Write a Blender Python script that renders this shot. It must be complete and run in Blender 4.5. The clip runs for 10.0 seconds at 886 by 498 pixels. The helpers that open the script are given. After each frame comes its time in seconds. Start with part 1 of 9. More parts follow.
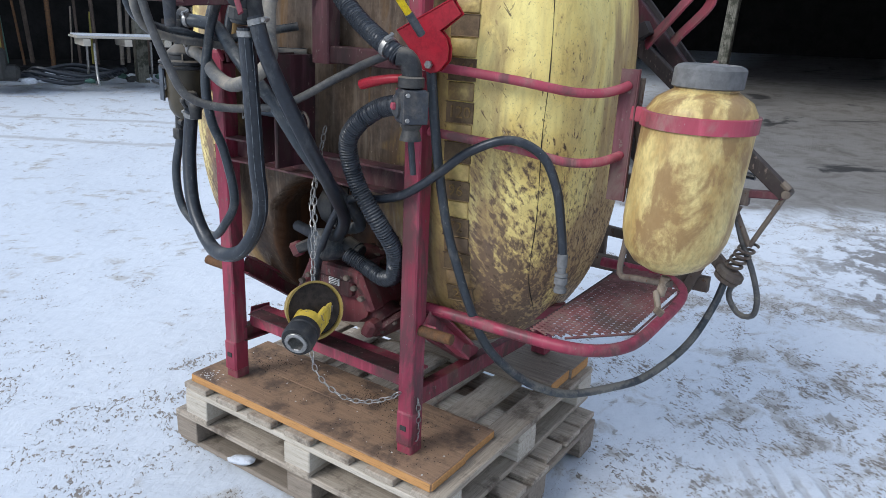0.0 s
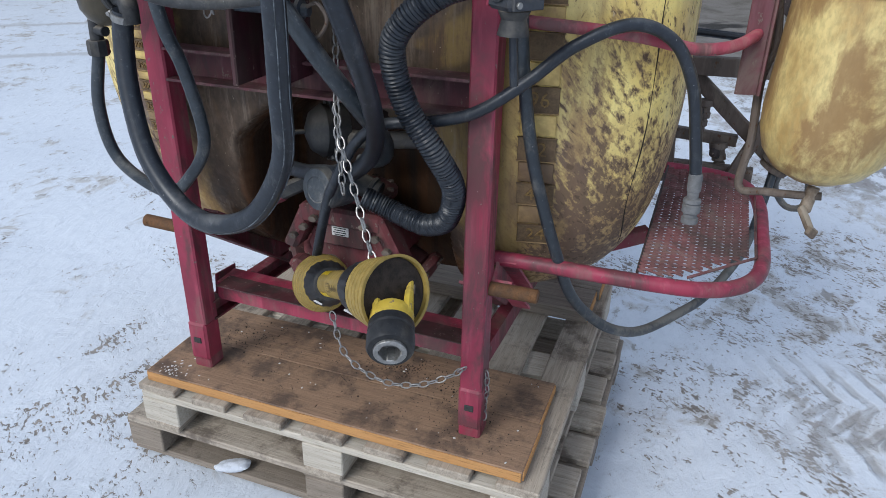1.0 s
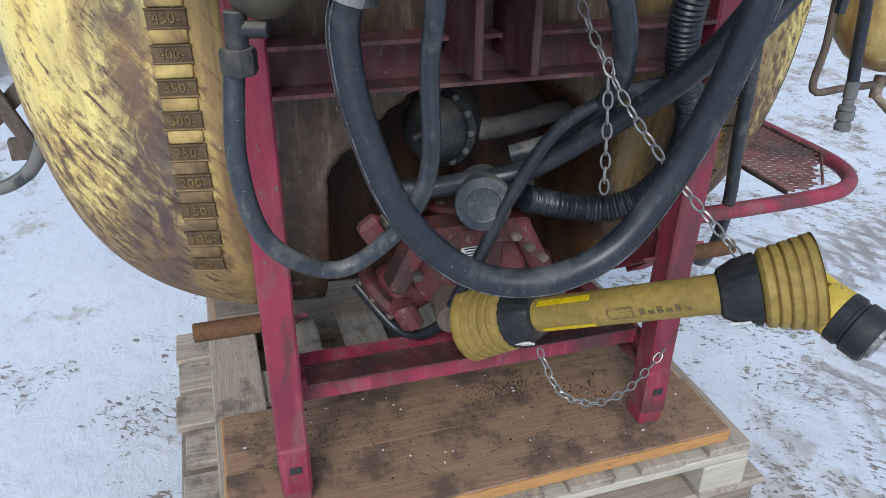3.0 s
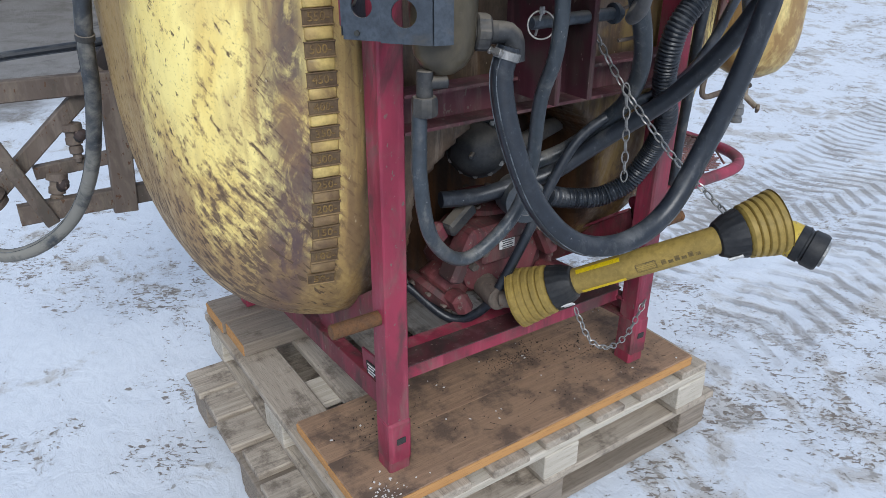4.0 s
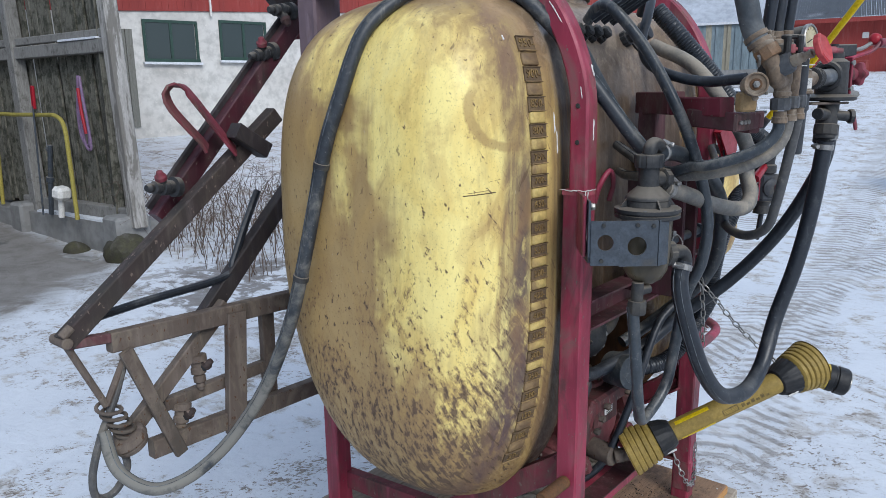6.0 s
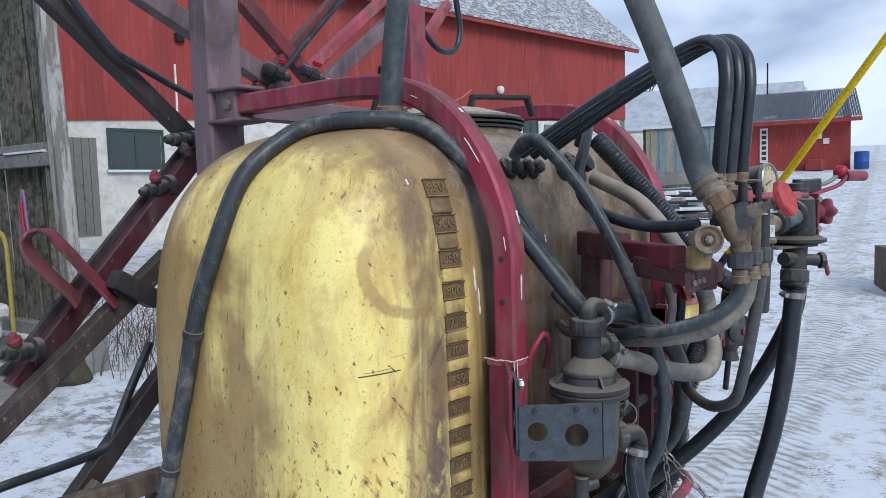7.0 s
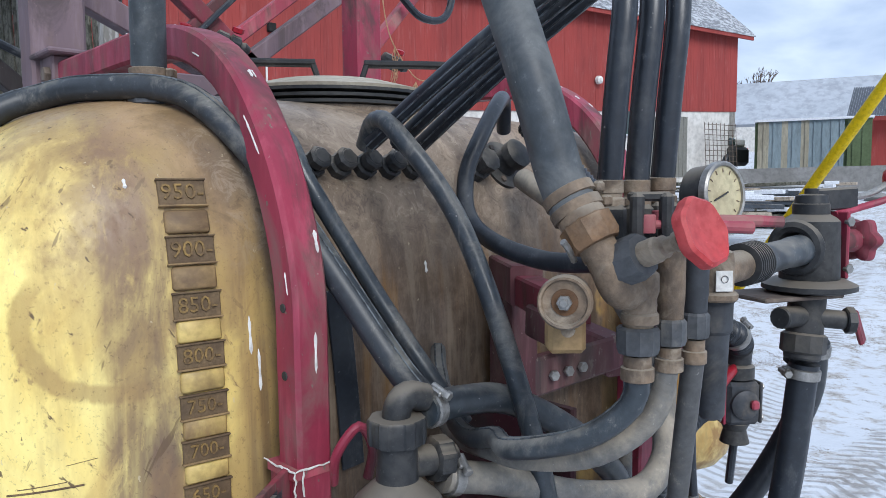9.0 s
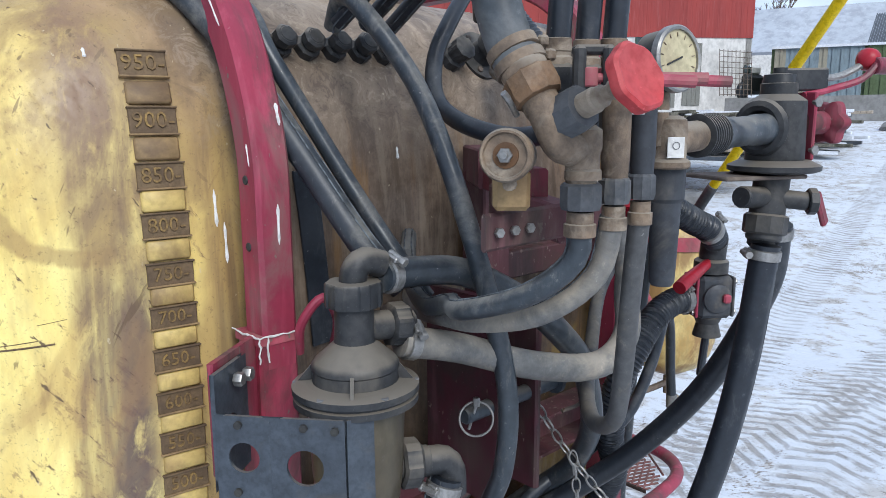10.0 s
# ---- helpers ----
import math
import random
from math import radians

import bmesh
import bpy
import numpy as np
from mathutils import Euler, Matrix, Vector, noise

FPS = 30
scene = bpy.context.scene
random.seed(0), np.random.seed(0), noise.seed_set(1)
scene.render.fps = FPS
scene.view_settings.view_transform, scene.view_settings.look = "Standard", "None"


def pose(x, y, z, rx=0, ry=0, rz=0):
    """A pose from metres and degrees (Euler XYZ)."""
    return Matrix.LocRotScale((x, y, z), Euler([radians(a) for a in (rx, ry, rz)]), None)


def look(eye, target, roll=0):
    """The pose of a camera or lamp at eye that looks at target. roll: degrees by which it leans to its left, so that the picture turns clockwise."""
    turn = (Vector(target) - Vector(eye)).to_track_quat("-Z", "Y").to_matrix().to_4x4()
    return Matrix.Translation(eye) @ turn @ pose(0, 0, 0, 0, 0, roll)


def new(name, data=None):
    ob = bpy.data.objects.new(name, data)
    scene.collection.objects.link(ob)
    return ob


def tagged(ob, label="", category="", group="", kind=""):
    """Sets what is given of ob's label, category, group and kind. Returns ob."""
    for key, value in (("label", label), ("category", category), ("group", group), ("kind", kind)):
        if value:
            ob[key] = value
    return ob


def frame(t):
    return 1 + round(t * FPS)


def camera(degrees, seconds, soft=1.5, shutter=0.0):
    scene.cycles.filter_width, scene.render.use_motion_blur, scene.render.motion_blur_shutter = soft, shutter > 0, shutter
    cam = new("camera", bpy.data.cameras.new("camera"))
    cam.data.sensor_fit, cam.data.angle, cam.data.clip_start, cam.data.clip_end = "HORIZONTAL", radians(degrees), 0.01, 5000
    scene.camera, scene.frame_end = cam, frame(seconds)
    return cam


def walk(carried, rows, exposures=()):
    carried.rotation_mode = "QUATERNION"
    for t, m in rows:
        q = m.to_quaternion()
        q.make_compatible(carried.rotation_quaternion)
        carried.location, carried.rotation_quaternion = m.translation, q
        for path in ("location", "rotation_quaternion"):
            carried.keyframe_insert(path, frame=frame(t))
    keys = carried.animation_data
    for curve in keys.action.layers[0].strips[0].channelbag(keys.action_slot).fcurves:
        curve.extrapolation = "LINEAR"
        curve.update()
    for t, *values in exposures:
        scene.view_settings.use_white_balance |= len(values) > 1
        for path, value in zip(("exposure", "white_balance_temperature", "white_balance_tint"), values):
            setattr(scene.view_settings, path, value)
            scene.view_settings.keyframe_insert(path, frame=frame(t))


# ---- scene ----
cam = camera(62.4, 10.0, soft=0.6)
PATH = [
    (0, (1.461, -1.485, 1.523), (0.411, 0.104, 0.912), 2.9),
    (0.5, (1.142, -1.305, 1.472), (0.278, 0.321, 0.69), 2.2),
    (1, (0.764, -1.269, 1.449), (0.15, 0.414, 0.56), 1.2),
    (1.5, (0.444, -1.227, 1.419), (0.116, 0.5, 0.466), 0.7),
    (2, (0.094, -1.195, 1.406), (0.066, 0.547, 0.424), 0.8),
    (2.5, (-0.2, -1.1, 1.357), (0.068, 0.62, 0.372), 0.9),
    (3, (-0.422, -0.977, 1.365), (0.124, 0.686, 0.398), 0.8),
    (3.2, (-0.527, -0.962, 1.371), (0.124, 0.67, 0.416), 0.8),
    (4.3, (-1.158, -1.079, 1.471), (-0.048, 0.349, 0.616), -0.0),
    (4.5, (-1.276, -1.041, 1.462), (-0.101, 0.357, 0.646), -0.1),
    (5, (-1.552, -0.932, 1.476), (-0.239, 0.404, 0.774), -0.4),
    (5.5, (-1.766, -0.857, 1.517), (-0.342, 0.431, 0.955), -0.9),
    (5.7, (-1.808, -0.825, 1.559), (-0.347, 0.445, 1.056), -1.0),
    (6.8, (-1.613, -0.694, 1.666), (-0.045, 0.532, 1.464), -1.6),
    (7, (-1.485, -0.693, 1.694), (0.091, 0.528, 1.542), -1.6),
    (7.5, (-1.249, -0.653, 1.727), (0.318, 0.586, 1.646), -1.4),
    (8, (-1.051, -0.62, 1.761), (0.467, 0.683, 1.718), -0.9),
    (8.5, (-0.896, -0.653, 1.767), (0.553, 0.724, 1.68), -0.7),
    (9, (-0.83, -0.689, 1.708), (0.559, 0.741, 1.539), -0.5),
    (9.5, (-0.809, -0.719, 1.667), (0.547, 0.728, 1.409), -0.3),
    (10, (-0.803, -0.742, 1.643), (0.55, 0.689, 1.288), -0.3),
]
walk(cam, [(t, look(eye, target, roll)) for t, eye, target, roll in PATH],
     [(0, 0.42), (1, 0.28), (2.5, 0.30), (4.5, 0.26), (5.5, 0.20), (7, 0.16), (8.5, 0.26), (9.5, 0.48), (10, 0.50)])

# ---------------------------------------------------------------- light
def lamp_sun(direction, strength, angle, colour):
    d = bpy.data.lights.new("sun", "SUN")
    d.energy, d.angle, d.color = strength, radians(angle), colour
    ob = new("sun", d)
    ob.matrix_world = look((0, 0, 30), Vector((0, 0, 30)) - Vector(direction))
    return ob


SUN_DIR = Vector((-0.38, -0.85, 0.72)).normalized()
lamp_sun(SUN_DIR, 2.0, 28, (0.97, 0.985, 1.0))
world = bpy.data.worlds.new("sky")
scene.world = world
world.use_nodes = True
wn = world.node_tree
wn.nodes.clear()
w_out = wn.nodes.new("ShaderNodeOutputWorld")
w_bg = wn.nodes.new("ShaderNodeBackground")
w_sky = wn.nodes.new("ShaderNodeTexSky")
w_sky.sky_type = "NISHITA"
w_sky.sun_disc = False
w_sky.sun_elevation = math.asin(SUN_DIR.z)
w_sky.sun_rotation = math.atan2(SUN_DIR.x, SUN_DIR.y)
w_sky.dust_density = 3.0
w_tc = wn.nodes.new("ShaderNodeTexCoord")
w_map = wn.nodes.new("ShaderNodeMapping")
w_map.inputs["Scale"].default_value = (2.0, 2.0, 5.0)
w_noise = wn.nodes.new("ShaderNodeTexNoise")
w_noise.inputs["Scale"].default_value = 1.6
w_noise.inputs["Detail"].default_value = 7
w_noise.inputs["Distortion"].default_value = 0.4
w_ramp = wn.nodes.new("ShaderNodeValToRGB")
w_ramp.color_ramp.elements[0].position, w_ramp.color_ramp.elements[0].color = 0.36, (2.35, 3.15, 4.6, 1)
w_ramp.color_ramp.elements[1].position, w_ramp.color_ramp.elements[1].color = 0.64, (5.3, 6.2, 7.7, 1)
w_mix = wn.nodes.new("ShaderNodeMix")
w_mix.data_type = "RGBA"
w_mix.inputs["Factor"].default_value = 0.93
wn.links.new(w_tc.outputs["Generated"], w_map.inputs["Vector"])
wn.links.new(w_map.outputs["Vector"], w_noise.inputs["Vector"])
wn.links.new(w_noise.outputs["Fac"], w_ramp.inputs["Fac"])
wn.links.new(w_sky.outputs["Color"], w_mix.inputs["A"])
wn.links.new(w_ramp.outputs["Color"], w_mix.inputs["B"])
wn.links.new(w_mix.outputs["Result"], w_bg.inputs["Color"])
w_bg.inputs["Strength"].default_value = 0.142
wn.links.new(w_bg.outputs["Background"], w_out.inputs["Surface"])


# ---------------------------------------------------------------- materials
def rgba(c):
    return (c[0], c[1], c[2], 1.0)


class Nodes:
    """A small node-tree writer."""

    def __init__(self, name):
        self.m = bpy.data.materials.new(name)
        self.m.use_nodes = True
        self.t = self.m.node_tree
        self.b = self.t.nodes["Principled BSDF"]
        tc = self.t.nodes.new("ShaderNodeTexCoord")
        info = self.t.nodes.new("ShaderNodeObjectInfo")
        self.random = info.outputs["Random"]
        add = self.t.nodes.new("ShaderNodeVectorMath")
        add.operation = "MULTIPLY_ADD"
        add.inputs[1].default_value = (1, 1, 1)
        comb = self.t.nodes.new("ShaderNodeCombineXYZ")
        mul = self.math("MULTIPLY", self.random, 17.0)
        for i in range(3):
            self.t.links.new(mul, comb.inputs[i])
        self.t.links.new(tc.outputs["Object"], add.inputs[0])
        self.t.links.new(comb.outputs[0], add.inputs[2])
        self.raw = tc.outputs["Object"]
        self.co = add.outputs[0]

    def put(self, socket, value):
        if hasattr(value, "is_output"):
            self.t.links.new(value, socket)
        else:
            socket.default_value = value

    def math(self, op, a, b=0.0, clamp=False):
        n = self.t.nodes.new("ShaderNodeMath")
        n.operation, n.use_clamp = op, clamp
        self.put(n.inputs[0], a)
        self.put(n.inputs[1], b)
        return n.outputs[0]

    def mapped(self, scale, rot=(0, 0, 0), source=None):
        n = self.t.nodes.new("ShaderNodeMapping")
        n.inputs["Scale"].default_value = scale
        n.inputs["Rotation"].default_value = [radians(a) for a in rot]
        self.t.links.new(source or self.co, n.inputs["Vector"])
        return n.outputs[0]

    def noise(self, scale, detail=4, rough=0.55, stretch=(1, 1, 1), rot=(0, 0, 0), distort=0.0, source=None):
        n = self.t.nodes.new("ShaderNodeTexNoise")
        n.inputs["Scale"].default_value = scale
        n.inputs["Detail"].default_value = detail
        n.inputs["Roughness"].default_value = rough
        n.inputs["Distortion"].default_value = distort
        self.t.links.new(self.mapped(stretch, rot, source), n.inputs["Vector"])
        return n.outputs["Fac"]

    def strokes(self, scale, angle, stretch, detail=3, distort=0.3):
        """Noise drawn out along a slanting line in the x-z plane."""
        return self.noise(scale, detail, 0.6, stretch, (0, 0, 0), distort, self.mapped((1, 1, 1), (0, angle, 0)))

    def step(self, value, lo, hi, a=0.0, b=1.0):
        n = self.t.nodes.new("ShaderNodeMapRange")
        n.interpolation_type = "SMOOTHSTEP"
        n.inputs["From Min"].default_value, n.inputs["From Max"].default_value = lo, hi
        n.inputs["To Min"].default_value, n.inputs["To Max"].default_value = a, b
        self.put(n.inputs["Value"], value)
        return n.outputs["Result"]

    def mix(self, fac, a, b, blend="MIX"):
        n = self.t.nodes.new("ShaderNodeMix")
        n.data_type, n.blend_type = "RGBA", blend
        self.put(n.inputs["Factor"], fac)
        for s, v in (("A", a), ("B", b)):
            if hasattr(v, "is_output"):
                self.t.links.new(v, n.inputs[s])
            else:
                n.inputs[s].default_value = rgba(v)
        return n.outputs["Result"]

    def axis(self, i, source=None):
        n = self.t.nodes.new("ShaderNodeSeparateXYZ")
        self.t.links.new(source or self.raw, n.inputs[0])
        return n.outputs[i]

    def done(self, colour, rough=0.6, metal=0.0, bump=None, strength=0.3, distance=0.002, **extra):
        if hasattr(colour, "is_output"):
            self.t.links.new(colour, self.b.inputs["Base Color"])
        else:
            self.b.inputs["Base Color"].default_value = rgba(colour)
        self.put(self.b.inputs["Roughness"], rough)
        self.put(self.b.inputs["Metallic"], metal)
        if bump is not None:
            n = self.t.nodes.new("ShaderNodeBump")
            n.inputs["Strength"].default_value, n.inputs["Distance"].default_value = strength, distance
            self.t.links.new(bump, n.inputs["Height"])
            self.t.links.new(n.outputs[0], self.b.inputs["Normal"])
        extra.setdefault("Specular IOR Level", 0.28)
        for k, v in extra.items():
            self.put(self.b.inputs[k], v)
        return self.m


def mat_painted(name, base, dark, dirt, wear=0.62, rough=0.42, metal_colour=(0.16, 0.12, 0.1)):
    """Old enamel: faded in streaks, soiled, scratched, chipped to dark metal and pale primer."""
    n = Nodes(name)
    a = n.noise(7, 6, 0.62, (1, 1, 0.5), distort=0.5)
    c = n.mix(n.step(a, 0.35, 0.68), base, dark)
    pale = [min(1.0, v * 1.35 + 0.035) for v in base]
    c = n.mix(n.step(n.noise(22, 5, 0.6, (1.6, 1.6, 0.22)), 0.5, 0.72, 0, 0.6), c, pale)
    d = n.noise(15, 7, 0.68, (1, 1, 0.45), distort=0.6)
    c = n.mix(n.step(d, 0.46, 0.70, 0, 0.85), c, dirt)
    grime = n.noise(4.2, 7, 0.7, (1.4, 1.4, 0.55), distort=0.8)
    c = n.mix(n.step(grime, 0.50, 0.63, 0, 0.74), c, [v * 0.28 + 0.012 for v in dirt])
    chip = n.noise(85, 5, 0.6, (1, 1, 0.6))
    c = n.mix(n.step(chip, wear, wear + 0.04), c, metal_colour)
    spot = n.noise(170, 2, 0.5)
    c = n.mix(n.step(spot, 0.745, 0.775, 0, 0.35), c, (0.36, 0.27, 0.25))
    return n.done(c, n.step(d, 0.4, 0.7, rough, 0.8), 0.0, chip, 0.25, 0.001, **{"Specular IOR Level": 0.35})


def mat_tank():
    n = Nodes("tank_plastic")
    x, y, z = n.axis(0), n.axis(1), n.axis(2)
    ax = n.math("ABSOLUTE", x)
    big = n.noise(2.3, 5, 0.6, (1, 1, 0.6), distort=0.9)
    mid = n.noise(8, 7, 0.65, (1, 1, 0.5), distort=0.9)
    drip = n.noise(17, 5, 0.6, (1, 1, 0.10), distort=0.5)
    fine = n.noise(55, 5, 0.72, (1, 1, 0.7))
    slash = n.strokes(92, 38, (1.0, 1.0, 0.17))
    slash_b = n.strokes(74, -26, (1.0, 1.0, 0.14))
    low = n.step(z, 0.70, 1.55, 1.0, 0.0)
    base = n.mix(n.step(mid, 0.35, 0.7), (0.82, 0.68, 0.255), (0.74, 0.55, 0.165))
    # tan film on the flanks and the back, thinner in front
    yb = n.math("ADD", y, n.math("MULTIPLY", n.math("SUBTRACT", big, 0.5), 0.6))
    yb = n.math("SUBTRACT", yb, n.math("MULTIPLY", n.math("SUBTRACT", z, 0.9), 0.45))
    flank = n.math("ADD", n.step(yb, 0.04, 0.34, 0.0, 0.29), n.math("MULTIPLY", low, 0.03))
    flank = n.math("ADD", flank, n.math("MULTIPLY", low, 0.05))
    lobe = n.step(x, 0.1, 0.4, 0.0, 1.0)
    flank = n.math("SUBTRACT", n.math("MULTIPLY", flank, n.step(lobe, 0, 1, 1.0, 0.55)), n.math("MULTIPLY", lobe, 0.03))
    f = n.math("ADD", n.math("ADD", n.math("MULTIPLY", big, 0.6), n.math("MULTIPLY", drip, 0.4)), flank)
    c = n.mix(n.step(f, 0.475, 0.65, 0, 0.88), base, n.mix(n.step(mid, 0.35, 0.65), (0.34, 0.215, 0.10), (0.255, 0.155, 0.075)))
    wm = n.noise(4.2, 6, 0.58, (1, 1, 0.7), distort=1.6)
    c = n.mix(n.step(wm, 0.50, 0.58, 0, 0.30), c, (0.46, 0.29, 0.10))
    c = n.mix(n.step(wm, 0.61, 0.66, 0, 0.36), c, (0.34, 0.21, 0.09))
    # old water marks with a hard edge
    c = n.mix(n.step(n.math("ADD", mid, n.math("MULTIPLY", flank, 0.4)), 0.575, 0.66, 0, 0.32), c, (0.38, 0.24, 0.095))
    # smoky smears broken by strokes
    s = n.math("ADD", n.math("MULTIPLY", mid, 0.28), n.math("MULTIPLY", slash, 0.40))
    s = n.math("ADD", s, n.math("MULTIPLY", fine, 0.32))
    near = n.step(n.math("ABSOLUTE", n.math("SUBTRACT", ax, 0.53)), 0.02, 0.13, 0.05, 0)
    s = n.math("ADD", s, n.math("MULTIPLY", n.math("ADD", low, n.step(x, -0.1, 0.1, -0.53, -0.42)), n.step(x, -0.1, 0.1, 0.120, 0.095)))
    s = n.math("ADD", s, n.math("MULTIPLY", near, n.step(z, 0.9, 1.6, 1.0, 0.3)))
    s = n.math("ADD", s, n.step(n.math("MULTIPLY", x, n.step(z, 1.2, 1.75, 1.0, 0.0)), 0.50, 0.60, 0, 0.026))
    s = n.math("SUBTRACT", s, n.math("MULTIPLY", lobe, n.step(z, 0.85, 1.25, -0.005, 0.03)))
    c = n.mix(n.step(s, 0.510, 0.565, 0, 0.68), c, (0.26, 0.165, 0.082))
    c = n.mix(n.step(s, 0.570, 0.605, 0, 0.80), c, (0.095, 0.062, 0.05))
    # dried J-shaped run on the litre side
    jx, jz = n.math("ADD", x, 0.54), n.math("SUBTRACT", z, 1.572)
    jr = n.math("SQRT", n.math("ADD", n.math("MULTIPLY", jx, jx), n.math("MULTIPLY", jz, jz)))
    jr = n.math("ABSOLUTE", n.math("SUBTRACT", jr, n.math("ADD", 0.060, n.math("MULTIPLY", mid, 0.05))))
    jm = n.math("MULTIPLY", n.step(jr, 0.006, 0.013, 0.62, 0.0), n.math("MULTIPLY", n.step(z, 1.60, 1.625, 1, 0), n.step(jx, 0.0, 0.05, 1, 0)))
    c = n.mix(jm, c, (0.30, 0.185, 0.075))
    # dark run beside the scales
    run = n.math("ABSOLUTE", n.math("SUBTRACT", ax, n.math("ADD", 0.475, n.math("MULTIPLY", drip, 0.10))))
    run = n.math("MULTIPLY", n.step(run, 0.012, 0.066, 1, 0), n.step(n.math("ADD", mid, n.step(z, 1.15, 1.75, 0.12, -0.10)), 0.30, 0.52))
    run = n.math("MULTIPLY", run, n.step(x, -0.1, 0.1, 0.92, 0.38))
    run = n.math("MULTIPLY", run, n.step(n.noise(24, 7, 0.7, (1, 1, 0.4), distort=0.8), 0.36, 0.50, 0.35, 1.0))
    # brown wash down both sides of the scales
    wash = n.math("ADD", n.math("MULTIPLY", wm, 0.55), n.math("MULTIPLY", drip, 0.35))
    wash = n.math("ADD", wash, n.step(n.math("ABSOLUTE", n.math("SUBTRACT", ax, 0.49)), 0.03, 0.17, 0.15, 0.0))
    wash = n.math("ADD", wash, n.step(z, 1.15, 1.75, -0.05, 0.08))
    wash = n.math("ADD", wash, n.step(x, -0.1, 0.1, 0.030, -0.07))
    c = n.mix(n.step(wash, 0.53, 0.61, 0, 0.5), c, (0.47, 0.315, 0.115))
    c = n.mix(n.step(wash, 0.60, 0.665, 0, 0.62), c, (0.27, 0.17, 0.075))
    c = n.mix(run, c, n.mix(n.step(mid, 0.4, 0.6), (0.085, 0.055, 0.062), (0.19, 0.115, 0.075)))
    sl = n.math("ADD", n.math("SUBTRACT", slash, 0.03), n.math("MULTIPLY", low, 0.075))
    c = n.mix(n.step(sl, 0.640, 0.675, 0, 0.85), c, (0.085, 0.055, 0.035))
    c = n.mix(n.step(slash_b, 0.665, 0.70, 0, 0.6), c, (0.10, 0.062, 0.035))
    grain = n.noise(30, 6, 0.75, (1, 1, 0.3))
    c = n.mix(n.step(grain, 0.45, 0.72, 0, 0.24), c, (0.20, 0.125, 0.06))
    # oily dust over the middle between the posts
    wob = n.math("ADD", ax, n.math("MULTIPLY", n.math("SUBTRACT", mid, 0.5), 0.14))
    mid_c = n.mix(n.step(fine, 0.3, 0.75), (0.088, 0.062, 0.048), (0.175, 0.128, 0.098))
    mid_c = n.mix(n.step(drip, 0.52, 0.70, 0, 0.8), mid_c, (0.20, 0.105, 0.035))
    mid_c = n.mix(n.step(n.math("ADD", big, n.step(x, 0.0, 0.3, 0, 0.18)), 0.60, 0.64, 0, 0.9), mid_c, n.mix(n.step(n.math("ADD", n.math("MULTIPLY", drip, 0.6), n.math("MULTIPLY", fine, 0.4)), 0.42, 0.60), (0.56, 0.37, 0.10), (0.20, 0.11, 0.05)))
    # the middle's colour grows darker towards the bottom, broken by the drips
    mid_low = n.math("ADD", z, n.math("MULTIPLY", n.math("SUBTRACT", drip, 0.5), 0.7))
    mid_c = n.mix(n.step(mid_low, 1.12, 1.55, 0.66, 0.0), mid_c, n.mix(n.step(fine, 0.35, 0.65), (0.026, 0.019, 0.017), (0.075, 0.050, 0.036)))
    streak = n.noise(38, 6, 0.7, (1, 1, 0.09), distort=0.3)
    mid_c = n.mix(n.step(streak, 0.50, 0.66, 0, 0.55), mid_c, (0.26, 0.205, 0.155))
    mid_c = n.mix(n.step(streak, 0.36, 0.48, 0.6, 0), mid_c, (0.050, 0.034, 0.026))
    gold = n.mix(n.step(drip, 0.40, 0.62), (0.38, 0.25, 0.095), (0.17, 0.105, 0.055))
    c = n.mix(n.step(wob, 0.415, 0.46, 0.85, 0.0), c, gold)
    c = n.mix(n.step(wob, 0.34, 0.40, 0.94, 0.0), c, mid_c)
    # dusty top, browner towards the middle; sky light is painted into its paleness
    top = n.math("ADD", z, n.math("MULTIPLY", n.math("SUBTRACT", big, 0.5), 0.35))
    top = n.math("ADD", top, n.step(ax, 0.38, 0.62, 0.12, -0.08))
    c = n.mix(n.step(top, 1.645, 1.83, 0, 0.9), c, n.mix(n.step(wob, 0.36, 0.44), n.mix(n.step(mid, 0.35, 0.65), (0.15, 0.112, 0.082), (0.29, 0.225, 0.165)), n.mix(n.step(mid, 0.35, 0.65), (0.165, 0.106, 0.060), (0.36, 0.24, 0.135))))
    scour = n.noise(26, 8, 0.78, distort=1.2)
    c = n.mix(n.math("MULTIPLY", n.step(scour, 0.52, 0.60, 0, 0.55), n.math("MULTIPLY", n.step(z, 1.55, 1.72), n.step(wob, 0.36, 0.46, 1, 0.15))), c, (0.36, 0.29, 0.215))
    c = n.mix(n.math("MULTIPLY", n.step(scour, 0.40, 0.47, 0.6, 0), n.math("MULTIPLY", n.step(z, 1.50, 1.70), n.step(wob, 0.36, 0.46, 1, 0.08))), c, (0.085, 0.060, 0.045))
    c = n.mix(n.step(fine, 0.71, 0.77, 0, 0.6), c, (0.09, 0.06, 0.04))
    pale = n.noise(120, 3, 0.6, (1, 1, 0.45))
    c = n.mix(n.step(pale, 0.70, 0.74, 0, 0.55), c, (0.52, 0.44, 0.30))
    # the pump bay's shade painted into the colour, over oily brown streaks
    oily_shade = n.math("MULTIPLY", n.step(n.math("ADD", y, n.math("MULTIPLY", mid, 0.05)), 0.13, 0.17), n.step(ax, 0.27, 0.30, 1, 0))
    oily_shade = n.math("MULTIPLY", oily_shade, n.math("MULTIPLY", n.step(z, 1.03, 1.06, 1, 0), n.step(y, 0.42, 0.46, 1, 0)))
